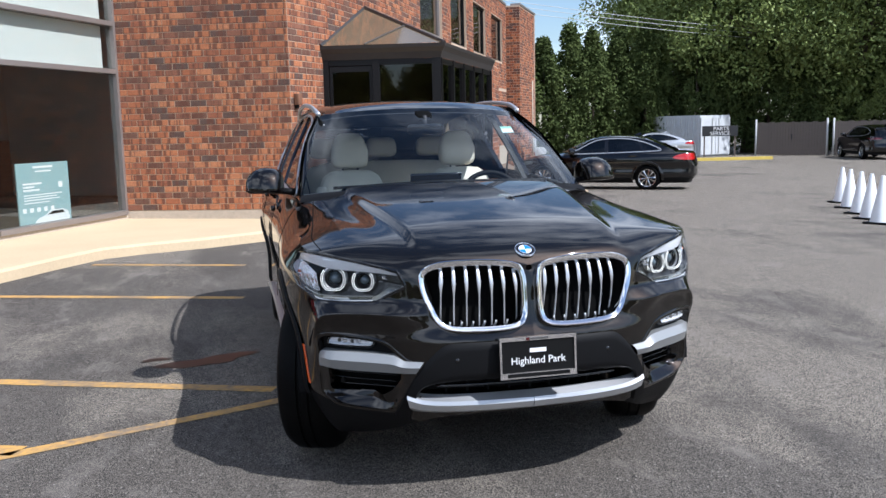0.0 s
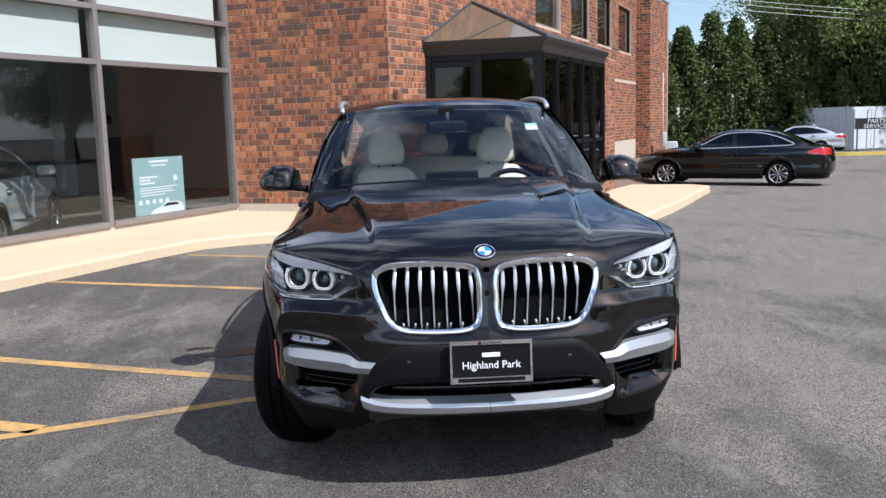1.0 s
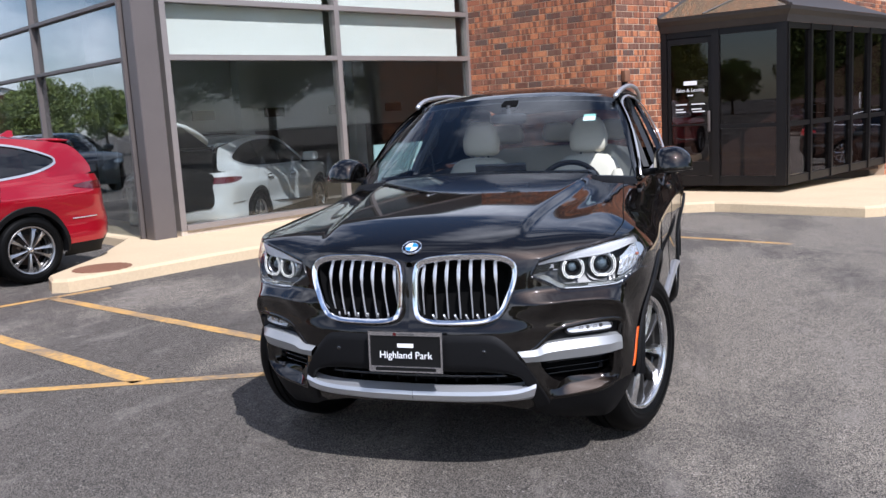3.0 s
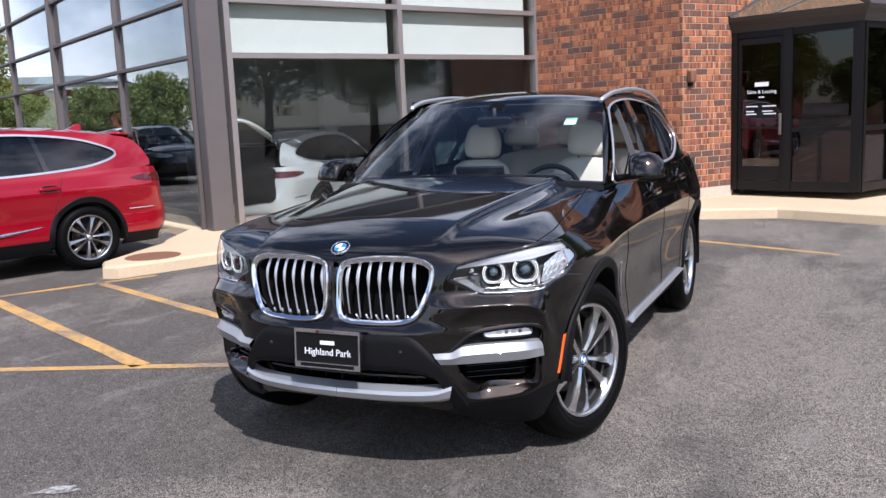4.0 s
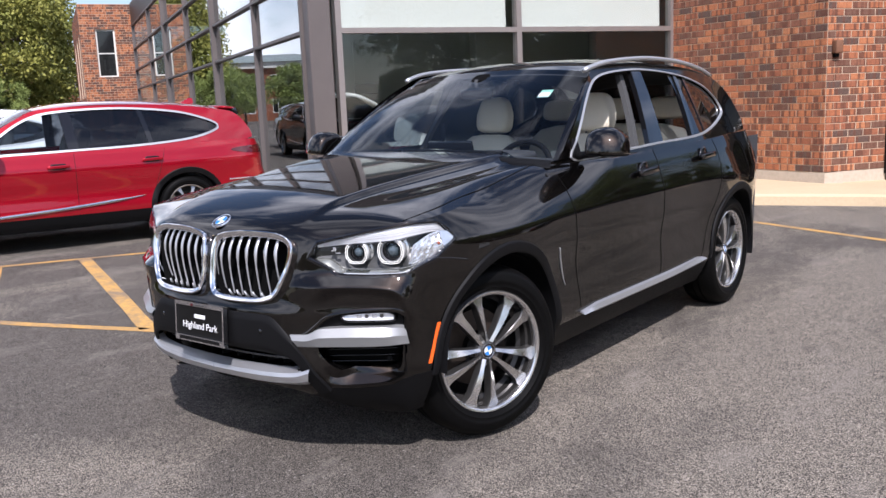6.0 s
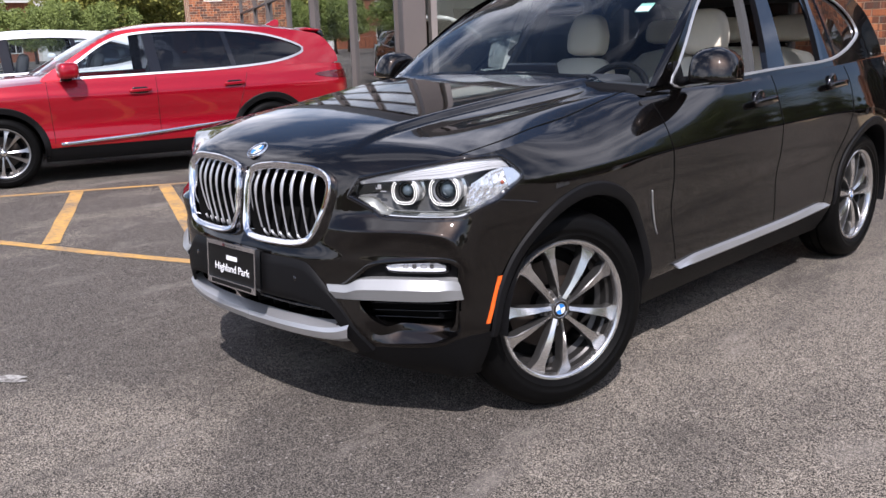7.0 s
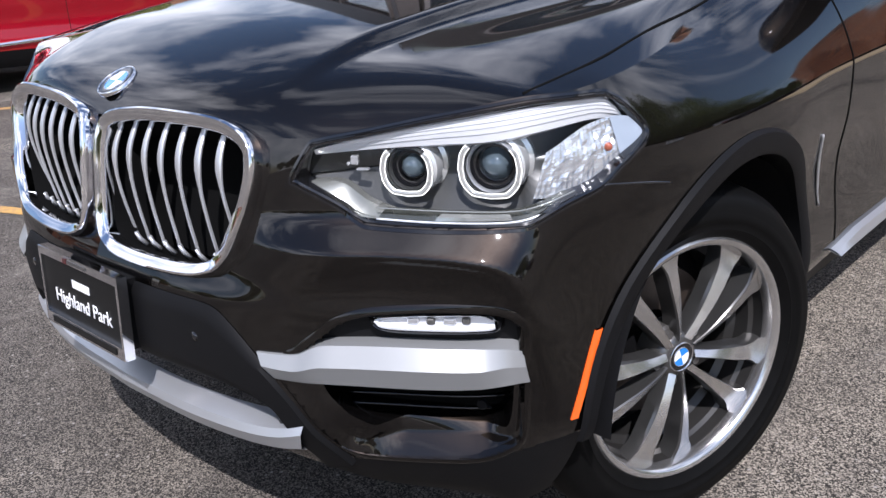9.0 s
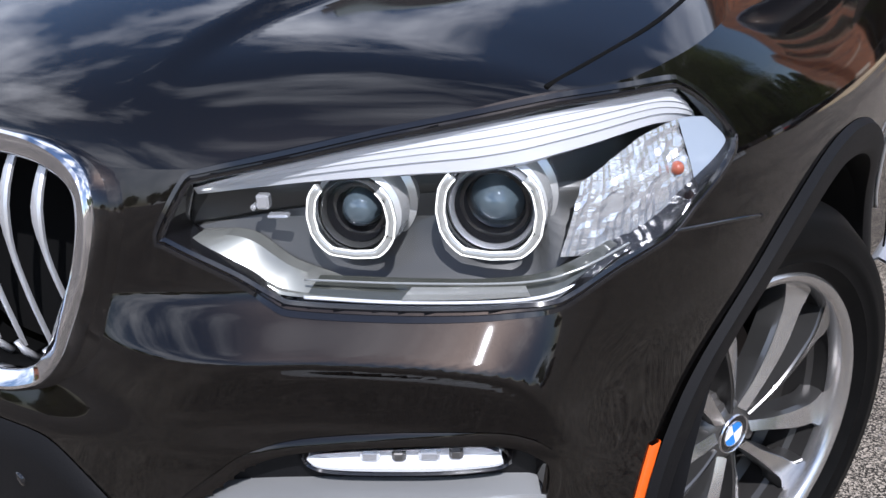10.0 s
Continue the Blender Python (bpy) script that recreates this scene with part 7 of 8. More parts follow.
    part("sensor_box", rounded_pad("sensor_box", 0.10, 0.10, 0.035, 0.02), M_void, car, m=pose(0, 2.10, 1.525, 25))
    part("sticker", box_mesh("sticker", (-0.035, -0.001, -0.035), (0.035, 0.001, 0.035)), M_green, car, "small white and green windscreen sticker", pose(0.49, 1.985, 1.447, -58))
    part("sticker_patch", box_mesh("sticker_patch", (-0.033, -0.003, -0.033), (0.033, -0.0012, 0.008)), M_ink, car, m=pose(0.49, 1.985, 1.447, -58))
    for x in (-0.43, 0.43):
        part("belt", mesh("belt", *tube_data([(x * 1.62, 2.62, 1.28), (x * 1.5, 2.55, 1.0), (x * 1.45, 2.5, 0.7)], 0.018, 6, 0.2)), M_dash, car)
    # wipers
    for a, b in (((0.55, 1.47, 1.172), (-0.10, 1.44, 1.186)), ((-0.05, 1.43, 1.186), (-0.62, 1.49, 1.168))):
        part("wiper", mesh("wiper", *tube_data([a, b], 0.009, 6)), M_black, car)
    # wheels
    steer = -18
    lab = "black tyre on a silver ten-spoke alloy wheel"
    for sg in sides:
        wheel(car, pose(sg * 0.772, HUB_F + 0.030, RT + 0.006, 0, 0, steer + (0 if sg > 0 else 180)), RT, 0.262, 0.235, 10, M_alloy, lab, True)
        wheel(car, pose(sg * 0.768, HUB_R, RT, 40, 0, 0 if sg > 0 else 180), RT, 0.262, 0.235, 10, M_alloy, lab, True)
    return car


dark_suv()


# ---- other cars ----
def other_car(name, label, paint, m, k=1.0, kind="suv", rims=M_alloy, glass_=M_privacy, group="", fine=True, gate_open=False, front_glass=None):
    """A parked car: shell, glass, trims, lamps, mirrors and wheels. Nose towards -y."""
    suv = kind == "suv"
    L, W = (5.04, 0.985) if suv else (5.1, 0.925)
    HF, HR, R = (0.98, 3.87, 0.375) if suv else (1.0, 3.84, 0.335)
    plan = [(0.0, 0.0), (0.4 * W, 0.04), (0.7 * W, 0.16), (0.88 * W, 0.36), (0.96 * W, 0.62), (W, 1.0), (W, 1.6), (W, 2.4), (W, 3.2), (W, HR), (0.965 * W, L - 0.62), (0.90 * W, L - 0.28), (0.72 * W, L - 0.09), (0.4 * W, L - 0.02), (0.0, L)]
    if suv:
        fpr = curve1([0.2, 0.4, 0.6, 0.8, 1.0, 1.1], [0.25, 0.03, 0.0, 0.03, 0.10, 0.2])
        spr = curve1([0.2, 0.32, 0.45, 0.62, 0.80, 0.92, 1.0, 1.08, 1.16], [-0.13, -0.06, -0.025, -0.04, -0.012, 0.0, -0.022, -0.045, -0.08])
        rpr = curve1([0.3, 0.45, 0.6, 0.8, 1.0, 1.1, 1.2], [0.16, 0.02, 0.0, 0.05, 0.07, 0.12, 0.17])
        crs = curve1([0, 0.3, 0.8, 1.3, 1.7, 2.4, 3.2, 3.9, 4.5, 5.04], [0.90, 0.98, 1.04, 1.07, 1.09, 1.095, 1.11, 1.13, 1.15, 1.13])
        low = 0.24
        ws0, ws1 = (1.42, 1.10), (2.28, 1.60)
        mid = [(0, 2.20, 1.62), (0, 2.6, 1.675), (0, 3.1, 1.685), (0, 3.7, 1.66), (0, 4.2, 1.61), (0, 4.62, 1.545)]
        edge = [(0.62, 2.28, 1.585), (0.635, 2.6, 1.625), (0.64, 3.1, 1.635), (0.63, 3.7, 1.61), (0.61, 4.2, 1.56), (0.585, 4.58, 1.50)]
        dlo_pts = [(1.62, 1.13), (1.85, 1.30), (2.12, 1.47), (2.40, 1.555), (2.9, 1.585), (3.4, 1.572), (3.9, 1.51), (4.25, 1.40), (4.36, 1.32), (4.22, 1.25), (3.9, 1.185), (3.3, 1.145), (2.6, 1.13), (2.0, 1.12)]
        out_pts = [(1.42, 1.08), (1.78, 1.335), (2.08, 1.51), (2.32, 1.600), (2.9, 1.632), (3.4, 1.625), (3.9, 1.595), (4.35, 1.535), (4.62, 1.47), (4.80, 1.22), (4.70, 1.14), (4.0, 1.12), (3.3, 1.105), (2.6, 1.092), (2.0, 1.085)]
        cc, tail_z, gl0, gl1 = (2.95, 1.34), (0.98, 1.06), (L - 0.16, 1.14), (4.62, 1.545)
        zb0, zt0, zb1 = 1.10, 0.52, 0.89
    else:
        fpr = curve1([0.18, 0.35, 0.5, 0.7, 0.85], [0.2, 0.02, 0.0, 0.06, 0.2])
        spr = curve1([0.18, 0.3, 0.45, 0.6, 0.75, 0.85, 0.95, 1.02], [-0.12, -0.05, -0.02, -0.03, -0.005, -0.01, -0.04, -0.09])
        rpr = curve1([0.25, 0.4, 0.6, 0.8, 0.95, 1.05], [0.14, 0.0, 0.0, 0.03, 0.08, 0.2])
        crs = curve1([0, 0.3, 0.8, 1.3, 1.7, 2.4, 3.2, 3.9, 4.5, 5.1], [0.70, 0.80, 0.88, 0.92, 0.95, 0.965, 0.98, 1.0, 1.01, 0.98])
        low = 0.20
        ws0, ws1 = (1.55, 0.99), (2.42, 1.40)
        mid = [(0, 2.32, 1.42), (0, 2.7, 1.47), (0, 3.1, 1.475), (0, 3.5, 1.45), (0, 3.75, 1.41)]
        edge = [(0.56, 2.42, 1.38), (0.58, 2.7, 1.42), (0.585, 3.1, 1.425), (0.575, 3.5, 1.40), (0.56, 3.72, 1.37)]
        dlo_pts = [(1.78, 1.0), (2.0, 1.12), (2.3, 1.28), (2.55, 1.36), (2.95, 1.385), (3.35, 1.365), (3.75, 1.27), (4.05, 1.15), (4.18, 1.07), (3.9, 1.045), (3.3, 1.025), (2.6, 1.005)]
        out_pts = [(1.55, 0.955), (1.95, 1.16), (2.25, 1.325), (2.52, 1.405), (2.95, 1.425), (3.4, 1.41), (3.85, 1.33), (4.25, 1.18), (4.55, 1.03), (4.4, 1.0), (3.9, 0.995), (3.3, 0.98), (2.6, 0.965), (2.0, 0.95)]
        cc, tail_z, gl0, gl1 = (2.95, 1.18), (0.82, 0.96), (4.55, 1.02), (3.75, 1.41)
        zb0, zt0, zb1 = 0.96, 0.46, 0.84
    body = Body(plan, lambda z, x: fpr(z), lambda z, y: spr(z), rpr, lambda y, x: crs(y), lambda y, x: np.full(np.shape(y), low), 200)
    car = thing(name, label, "car", m @ Matrix.Diagonal((k, k, k, 1)), group)
    v, f = body.shell([], [(HF, R + 0.01, R + 0.055), (HR, R + 0.01, R + 0.055)], 34)
    fz = v[f][:, :, 2].mean(1)
    part("body", mesh("body", *mirrored(v, f[fz > low + 0.15]), True, 35), paint, car)
    part("lower_cladding", mesh("lower_cladding", *mirrored(v, f[fz <= low + 0.15]), True, 35), M_black, car, "black lower cladding")
    T = body.top()
    rows = []
    q = np.linspace(0, 1, 14)
    i_end = int(np.argmax(T[:, 1] > ws0[0] + 0.25))
    for i in range(1, i_end):
        rows.append(np.stack([q * T[i, 0], np.full(14, T[i, 1]), T[i, 2] + 0.085 * smoothstep(0, 0.9, T[i, 1]) * (1 - q ** 2.5)], 1))
    part("bonnet", mesh("bonnet", *mirrored(np.vstack(rows), grid_faces(len(rows), 14)), True), paint, car)

    def sweep(a, b, n=8, bulge=0.015):
        t = np.linspace(0, 1, n)[:, None, None]
        P = a[None] * (1 - t) + b[None] * t
        P[..., 2] += bulge * np.sin(np.pi * t[..., 0])
        return mirrored(P.reshape(-1, 3), grid_faces(n, a.shape[0]))
    e0, e1 = catmull([(0, ws0[0] - 0.12, ws0[1] + 0.05), (0.5, ws0[0] - 0.04, ws0[1] + 0.04), (0.78 * W / 0.98, ws0[0] + 0.1, ws0[1])], 16), catmull([mid[0], (0.35, mid[0][1] + 0.02, mid[0][2] - 0.01), edge[0]], 16)
    part("windscreen", mesh("windscreen", *sweep(e0, e1), True), M_screen, car).visible_shadow = False
    M_, E_ = catmull(mid, 30), catmull(edge, 30)
    t = np.linspace(0, 1, 10)[None, :, None]
    roof = M_[:, None] * (1 - t) + E_[:, None] * t
    roof[..., 2] += (M_[:, None, 2] - E_[:, None, 2]) * (t[..., 0] - t[..., 0] ** 2.6)
    part("roof", mesh("roof", *mirrored(roof.reshape(-1, 3), grid_faces(30, 10)), True), paint, car)
    g0, g1 = catmull([(0, gl0[0], gl0[1]), (0.45, gl0[0] - 0.05, gl0[1]), (0.68, gl0[0] - 0.16, gl0[1])], 14), catmull([(0, gl1[0], gl1[1]), (0.35, gl1[0], gl1[1] - 0.012), edge[-1]], 14)
    if not gate_open:
        part("rear_window", mesh("rear_window", *sweep(g0, g1), True), M_privacy, car)
    else:
        # raised tailgate, and black sheets that paint the shade of the load space
        gate = part("tailgate", rounded_pad("tailgate", 1.25, 0.09, 0.95, 0.05, 0.1), paint, car, "raised tailgate", pose(0, gl1[0] + 0.05, gl1[1], -68))
        part("gate_window", box_mesh("gate_window", (-0.5, -0.055, 0.12), (0.5, -0.05, 0.5)), M_gloss, gate)
        part("gate_lining", box_mesh("gate_lining", (-0.56, 0.044, 0.05), (0.56, 0.052, 0.90)), M_black, gate, "black inner lining")
        sE = body.s[-1]
        cave = loop_of([(sE, 0.60), (float(body.s_near(0.45 * W, L, 0.62)), 0.60), (float(body.s_near(0.70 * W, L, 0.66)), 0.64), (float(body.s_near(0.70 * W, L, 0.9)), 0.9), (float(body.s_near(0.66 * W, L, 1.1)), 1.118), (sE, 1.125)], 50)
        cave[:, 0] = np.minimum(cave[:, 0], sE)
        part("load_space", mesh("load_space", *mirrored(*filled(body, cave, 0.012, 5))), M_void, car, "black sheet painted as the shade in the open load space")
        part("load_space", mesh("load_space", [(-0.64, L - 0.17, 1.10), (0.64, L - 0.17, 1.10), (0.57, gl1[0] + 0.02, 1.49), (-0.57, gl1[0] + 0.02, 1.49)], [(0, 1, 2, 3)]), M_void, car)
    if not suv:
        rows = [np.stack([q * T[i, 0], np.full(14, T[i, 1]), T[i, 2] + 0.03 * (1 - q ** 2.5)], 1) for i in range(int(np.argmax(T[:, 1] > 4.2)), len(T) - 1)]
        part("boot_lid", mesh("boot_lid", *mirrored(np.vstack(rows), grid_faces(len(rows), 14)), True), paint, car)

    def gx(y, z):
        b = np.interp(y, [1.3, 1.9, 3.4, 4.2, 4.9], [0.84 * W / 0.985, 0.885 * W / 0.985, 0.89 * W / 0.985, 0.86 * W / 0.985, 0.70 * W / 0.985])
        tt = (z - zb0) / zt0
        tx = np.interp(y, [p[1] for p in edge], [p[0] for p in edge])
        return b + (tx - b) * (0.8 * tt + 0.2 * tt * tt)

    def G(p, h=0.0):
        return np.stack([gx(p[:, 0], p[:, 1]) + h, p[:, 0], p[:, 1]], 1)
    dlo, out = loop_of(dlo_pts, 120), loop_of(out_pts, 120)
    c = np.array(cc)

    def by_angle(lp, n=120):
        a = np.unwrap(np.arctan2((lp[:, 1] - c[1]) * 4, lp[:, 0] - c[0]))
        o = np.argsort(a)
        q_ = np.linspace(-math.pi, math.pi, n, endpoint=False)
        aa = np.concatenate([a[o] - 2 * math.pi, a[o], a[o] + 2 * math.pi])
        ll = np.vstack([lp[o]] * 3)
        return np.stack([np.interp(q_, aa, ll[:, j]) for j in range(2)], 1)
    di, do = by_angle(dlo), by_angle(out)
    for sg in (1, -1):
        part("side_frame", mesh("side_frame", *flip(np.vstack([G(di + (do - di) * j / 4) for j in range(5)]), grid_faces(5, 120, True), sg), True, 40), paint, car)
        tt = np.roll(di, -1, 0) - np.roll(di, 1, 0)
        tt /= np.linalg.norm(tt, axis=1)[:, None]
        nn = np.stack([tt[:, 1], -tt[:, 0]], 1)
        part("window_trim", mesh("window_trim", *flip(np.vstack([G(di + nn * d, h) for d, h in ((0.016, -0.002), (0.014, 0.006), (-0.008, 0.006), (-0.01, -0.004))]), grid_faces(4, 120, True), sg), True, 40), M_satin, car, "bright window strip")
        cm = di.mean(0)
        rings = [cm + (di - cm) * s_ for s_ in (1, 0.8, 0.6, 0.4, 0.2, 0.02)]
        if front_glass:
            for mt, lo, hi, lab in ((front_glass, 0.0, 2.60, "clear front door glass"), (glass_, 2.60, 9.0, "tinted side glass")):
                part("side_window", mesh("side_window", *flip(np.vstack([G(np.stack([np.clip(r_[:, 0], lo, hi), r_[:, 1]], 1), -0.012) for r_ in rings]), grid_faces(6, 120, True), sg), True), mt, car, lab)
        else:
            part("side_window", mesh("side_window", *flip(np.vstack([G(r_, -0.012) for r_ in rings]), grid_faces(6, 120, True), sg), True), glass_, car, "tinted side glass")
        for yb, yt, w_ in ((2.62, 2.58, 0.06), (3.50, 3.42, 0.03)) if suv else ((2.75, 2.72, 0.05), (3.72, 3.58, 0.03)):
            zlo = 1.13 if suv else 1.01
            zhi = (1.575 if yb < 3 else 1.56) if suv else (1.37 if yb < 3 else 1.30)
            pv = np.vstack([G(np.array([[yb + (yt - yb) * j / 5 - w_, zlo + (zhi - zlo) * j / 5], [yb + (yt - yb) * j / 5 + w_, zlo + (zhi - zlo) * j / 5]]), -0.006) for j in range(6)])
            part("door_pillar", mesh("door_pillar", *flip(pv, grid_faces(6, 2), sg)), M_gloss, car)
        for yc in (HF, HR):
            a = np.radians(np.linspace(-10, 190, 48))
            rows = []
            for r, h in ((R + 0.03, -0.05), (R + 0.03, 0.006), (R + 0.085, 0.008), (R + 0.095, 0.0)):
                yy, zz = yc + r * np.cos(a), np.maximum(R + 0.01 + r * np.sin(a), low)
                ss = np.array([float(body.s_near(W, y, z)) for y, z in zip(yy, zz)])
                P = body.at(ss, zz)
                P[:, 1] = yy
                rows.append(P + np.array([h, 0, 0]))
            part("arch_trim", mesh("arch_trim", *flip(np.vstack(rows), grid_faces(4, 48), sg), True, 40), M_black if suv else paint, car)
            rows = [np.stack([np.full(48, x), yc + r * np.cos(a), R + r * np.sin(a)], 1) for x, r in ((W - 0.02, R + 0.04), (W - 0.35, R + 0.04), (W - 0.38, 0.05))]
            part("arch_liner", mesh("arch_liner", *flip(np.vstack(rows), grid_faces(3, 48), sg), True), M_black, car)
            wheel(car, pose(sg * (W - 0.145), yc, R, 17, 0, 0 if sg > 0 else 180), R, R * 0.70, 0.235, 10, rims, "dark tyre on an alloy wheel", True, False)
        for y, z in ((2.42, zb1 + 0.05), (3.46, zb1 + 0.07)):
            p = body.at(float(body.s_near(W, y, z)), z) * np.array([sg, 1, 1])
            part("door_handle", rounded_pad("door_handle", 0.03, 0.24, 0.034, 0.01), paint, car, m=pose(p[0] + sg * 0.026, y, z, 2))
            part("handle_cup", rounded_pad("handle_cup", 0.012, 0.17, 0.07, 0.01), M_gloss, car, m=pose(p[0], y, z - 0.018))
        for ys in ((1.48, 1.50), (2.60, 2.60), (3.62, 3.40)):
            p = np.array([body.at(float(body.s_near(W, ys[0] + (ys[1] - ys[0]) * j / 9, z_)), z_) for j, z_ in enumerate(np.linspace(zb0 - 0.01, low + 0.14, 10))])
            p[:, 0] *= sg
            part("shut_line", mesh("shut_line", *tube_data(p, 0.003, 6), True), M_gloss, car)
        if suv:
            p = catmull([body.off(float(body.s_near(W, y, z)), z, 0.006) for y, z in ((1.55, 0.43), (2.4, 0.475), (3.1, 0.53), (3.36, 0.56))], 30)
            p[:, 0] *= sg
            part("sill_strip", mesh("sill_strip", *tube_data(p, [0.021] * 24 + [0.018, 0.015, 0.012, 0.009, 0.006, 0.003], 8), True), M_chrome, car, "chrome sill strip")
            p = catmull([body.off(float(body.s_near(W, y, 0.66)), 0.66, 0.004) for y in (4.40, 4.6, 4.76)], 14)
            p[:, 0] *= sg
            part("bumper_strip", mesh("bumper_strip", *tube_data(p, 0.008, 6), True), M_chrome, car)
        mr = part("door_mirror", rounded_pad("mirror_shell", 0.26, 0.20, 0.165, 0.04, 0.12), paint, car, m=pose(sg * (W + 0.08), ws0[0] + 0.28, zb0 + 0.02, 0, 0, sg * 10))
        part("mirror_arm", rounded_pad("mirror_arm", 0.16, 0.10, 0.05, 0.02), M_black, mr, m=pose(-sg * 0.1, 0, -0.03))
        tl = loop_of([(float(body.s_near(W, L - 0.60, tail_z[0] + 0.03)), tail_z[0] + 0.045), (float(body.s_near(W, L - 0.34, tail_z[1])), tail_z[1]), (float(body.s_near(0.5 * W, L, tail_z[1])), tail_z[1]),
                      (float(body.s_near(0.5 * W, L, tail_z[0])), tail_z[0]), (float(body.s_near(W * 0.95, L - 0.3, tail_z[0])), tail_z[0] - 0.01)], 50)
        part("tail_light", mesh("tail_light", *flip(*filled(body, tl, 0.006, 4), sg), True), M_tail if suv else M_tail_bright, car, "red wrap-round tail light")
        hl = loop_of([(float(body.s_near(0.5 * W, 0.1, tail_z[0] - 0.12)), tail_z[0] - 0.10), (float(body.s_near(0.9 * W, 0.4, tail_z[0] - 0.05)), tail_z[0] - 0.03), (float(body.s_near(W, 0.75, tail_z[0] - 0.03)), tail_z[0] - 0.02),
                      (float(body.s_near(0.92 * W, 0.45, tail_z[0] - 0.15)), tail_z[0] - 0.15), (float(body.s_near(0.55 * W, 0.1, tail_z[0] - 0.18)), tail_z[0] - 0.18)], 40)
        part("headlight", mesh("headlight", *flip(*filled(body, hl, 0.005, 4), sg), True), M_projector, car)
    part("grille", mesh("grille", *mirrored(*filled(body, loop_of([(0.0, 0.5), (0.4, 0.5), (0.45, 0.75), (0.0, 0.78)], 30), 0.006, 4)), True), M_gloss, car)
    if suv:
        part("spoiler", rounded_pad("spoiler", 1.15, 0.26, 0.045, 0.02), paint, car, m=pose(0, gl1[0] - 0.05, gl1[1] - 0.024, -8))
        part("spoiler_end", bevel_box("spoiler_end", (1.2, 0.06, 0.10), 0.02, 2), M_gloss, car, m=pose(0, gl1[0] + 0.03, gl1[1] - 0.055, 30))
    part("roof_fin", mesh("roof_fin", [(-0.02, 0, 0), (0.02, 0, 0), (0, 0.15, 0.075), (-0.022, 0.20, 0), (0.022, 0.20, 0), (0, 0.20, 0.07)], [(0, 1, 2), (0, 2, 5, 3), (1, 4, 5, 2), (3, 5, 4)]), paint, car,
         m=pose(0, mid[-2][1] - 0.12, mid[-2][2] + 0.006))
    lin = [(-0.8 * W, 1.5, 0.45), (0.8 * W, 1.5, 0.45), (0.8 * W, L - 0.5, 0.45), (-0.8 * W, L - 0.5, 0.45), (-0.82 * W, 1.5, zb0 - 0.02), (0.82 * W, 1.5, zb0 - 0.02), (0.82 * W, L - 0.5, zb0 - 0.02), (-0.82 * W, L - 0.5, zb0 - 0.02)]
    part("cabin_liner", mesh("cabin_liner", lin, [(0, 1, 2, 3), (0, 3, 7, 4), (1, 5, 6, 2), (0, 4, 5, 1), (2, 6, 7, 3)]), M_dash, car)
    for x in (-0.38, 0.38):
        part("seat", rounded_pad("seat", 0.5, 0.16, 0.75, 0.05, 0.2), M_dash, car, m=pose(x, 2.62, zb0 - 0.45, -16))
        part("seat", rounded_pad("seat", 0.5, 0.16, 0.70, 0.05, 0.2), M_dash, car, m=pose(x, 3.55, zb0 - 0.42, -18))
    return car


def on_ground(x, y, turn, hub):
    """The pose that puts a car's front axle middle at x, y."""
    m = pose(x, y, ground_z(x, y), 0, 0, turn)
    return m @ Matrix.Translation((0, -hub, 0))


M_rim_dark = mat("dark_machined_rim", (0.36, 0.36, 0.36), 0.3, 0.9)
red_turn = -19.2
c_, s_ = math.cos(radians(red_turn)), math.sin(radians(red_turn))
other_car("suv", "glossy red metallic SUV parked beside the showroom", M_red, on_ground(-6.62 - c_ * 0.86, 1.42 - s_ * 0.86, red_turn, 0.98 * 0.95), 0.95, rims=M_rim_dark, front_glass=M_screen)
other_car("suv", "white SUV parked beyond the red one", M_carwhite, on_ground(-10.0, 1.1, red_turn, 0.95), 0.95, glass_=M_screen)
other_car("suv", "white SUV with open tailgate inside the showroom", M_carwhite_dim, pose(-7.05, 12.15, FLOOR_IN, 0, 0, 187.5), 0.95, gate_open=True)
other_car("sedan", "black saloon car parked across the lot", M_carblack, on_ground(7.2, 20.75, -120.9, 1.0), 1.0, "sedan", rims=M_alloy, glass_=M_privacy)
other_car("sedan", "silver saloon car parked by the shed", M_carsilver, on_ground(18.0, 40.5, -115, 1.0), 0.95, "sedan")
other_car("suv", "dark SUV parked by the fence", M_carblack, on_ground(28.4, 35.2, 163, 1.0), 0.95)
other_car("suv", "black SUV parked out in the lot", M_carblack, on_ground(17.5, 3.5, 80, 1.0), 0.95)
other_car("suv", "white SUV parked on the street side", M_carwhite, on_ground(-24.5, 9.8, 62, 1.0), 0.95, glass_=M_screen)
other_car("suv", "black SUV parked on the street side", M_carblack, on_ground(-18.6, 8.2, 62, 1.0), 0.95)


# ---- plants ----
def fast_mesh(name, v, f):
    me = bpy.data.meshes.new(name)
    me.vertices.add(len(v))
    me.vertices.foreach_set("co", np.asarray(v, np.float32).ravel())
    f = np.asarray(f, np.int32)
    me.loops.add(f.size)
    me.loops.foreach_set("vertex_index", f.ravel())
    me.polygons.add(len(f))
    me.polygons.foreach_set("loop_start", np.arange(0, f.size, f.shape[1], dtype=np.int32))
    me.update()
    me.validate()
    return me


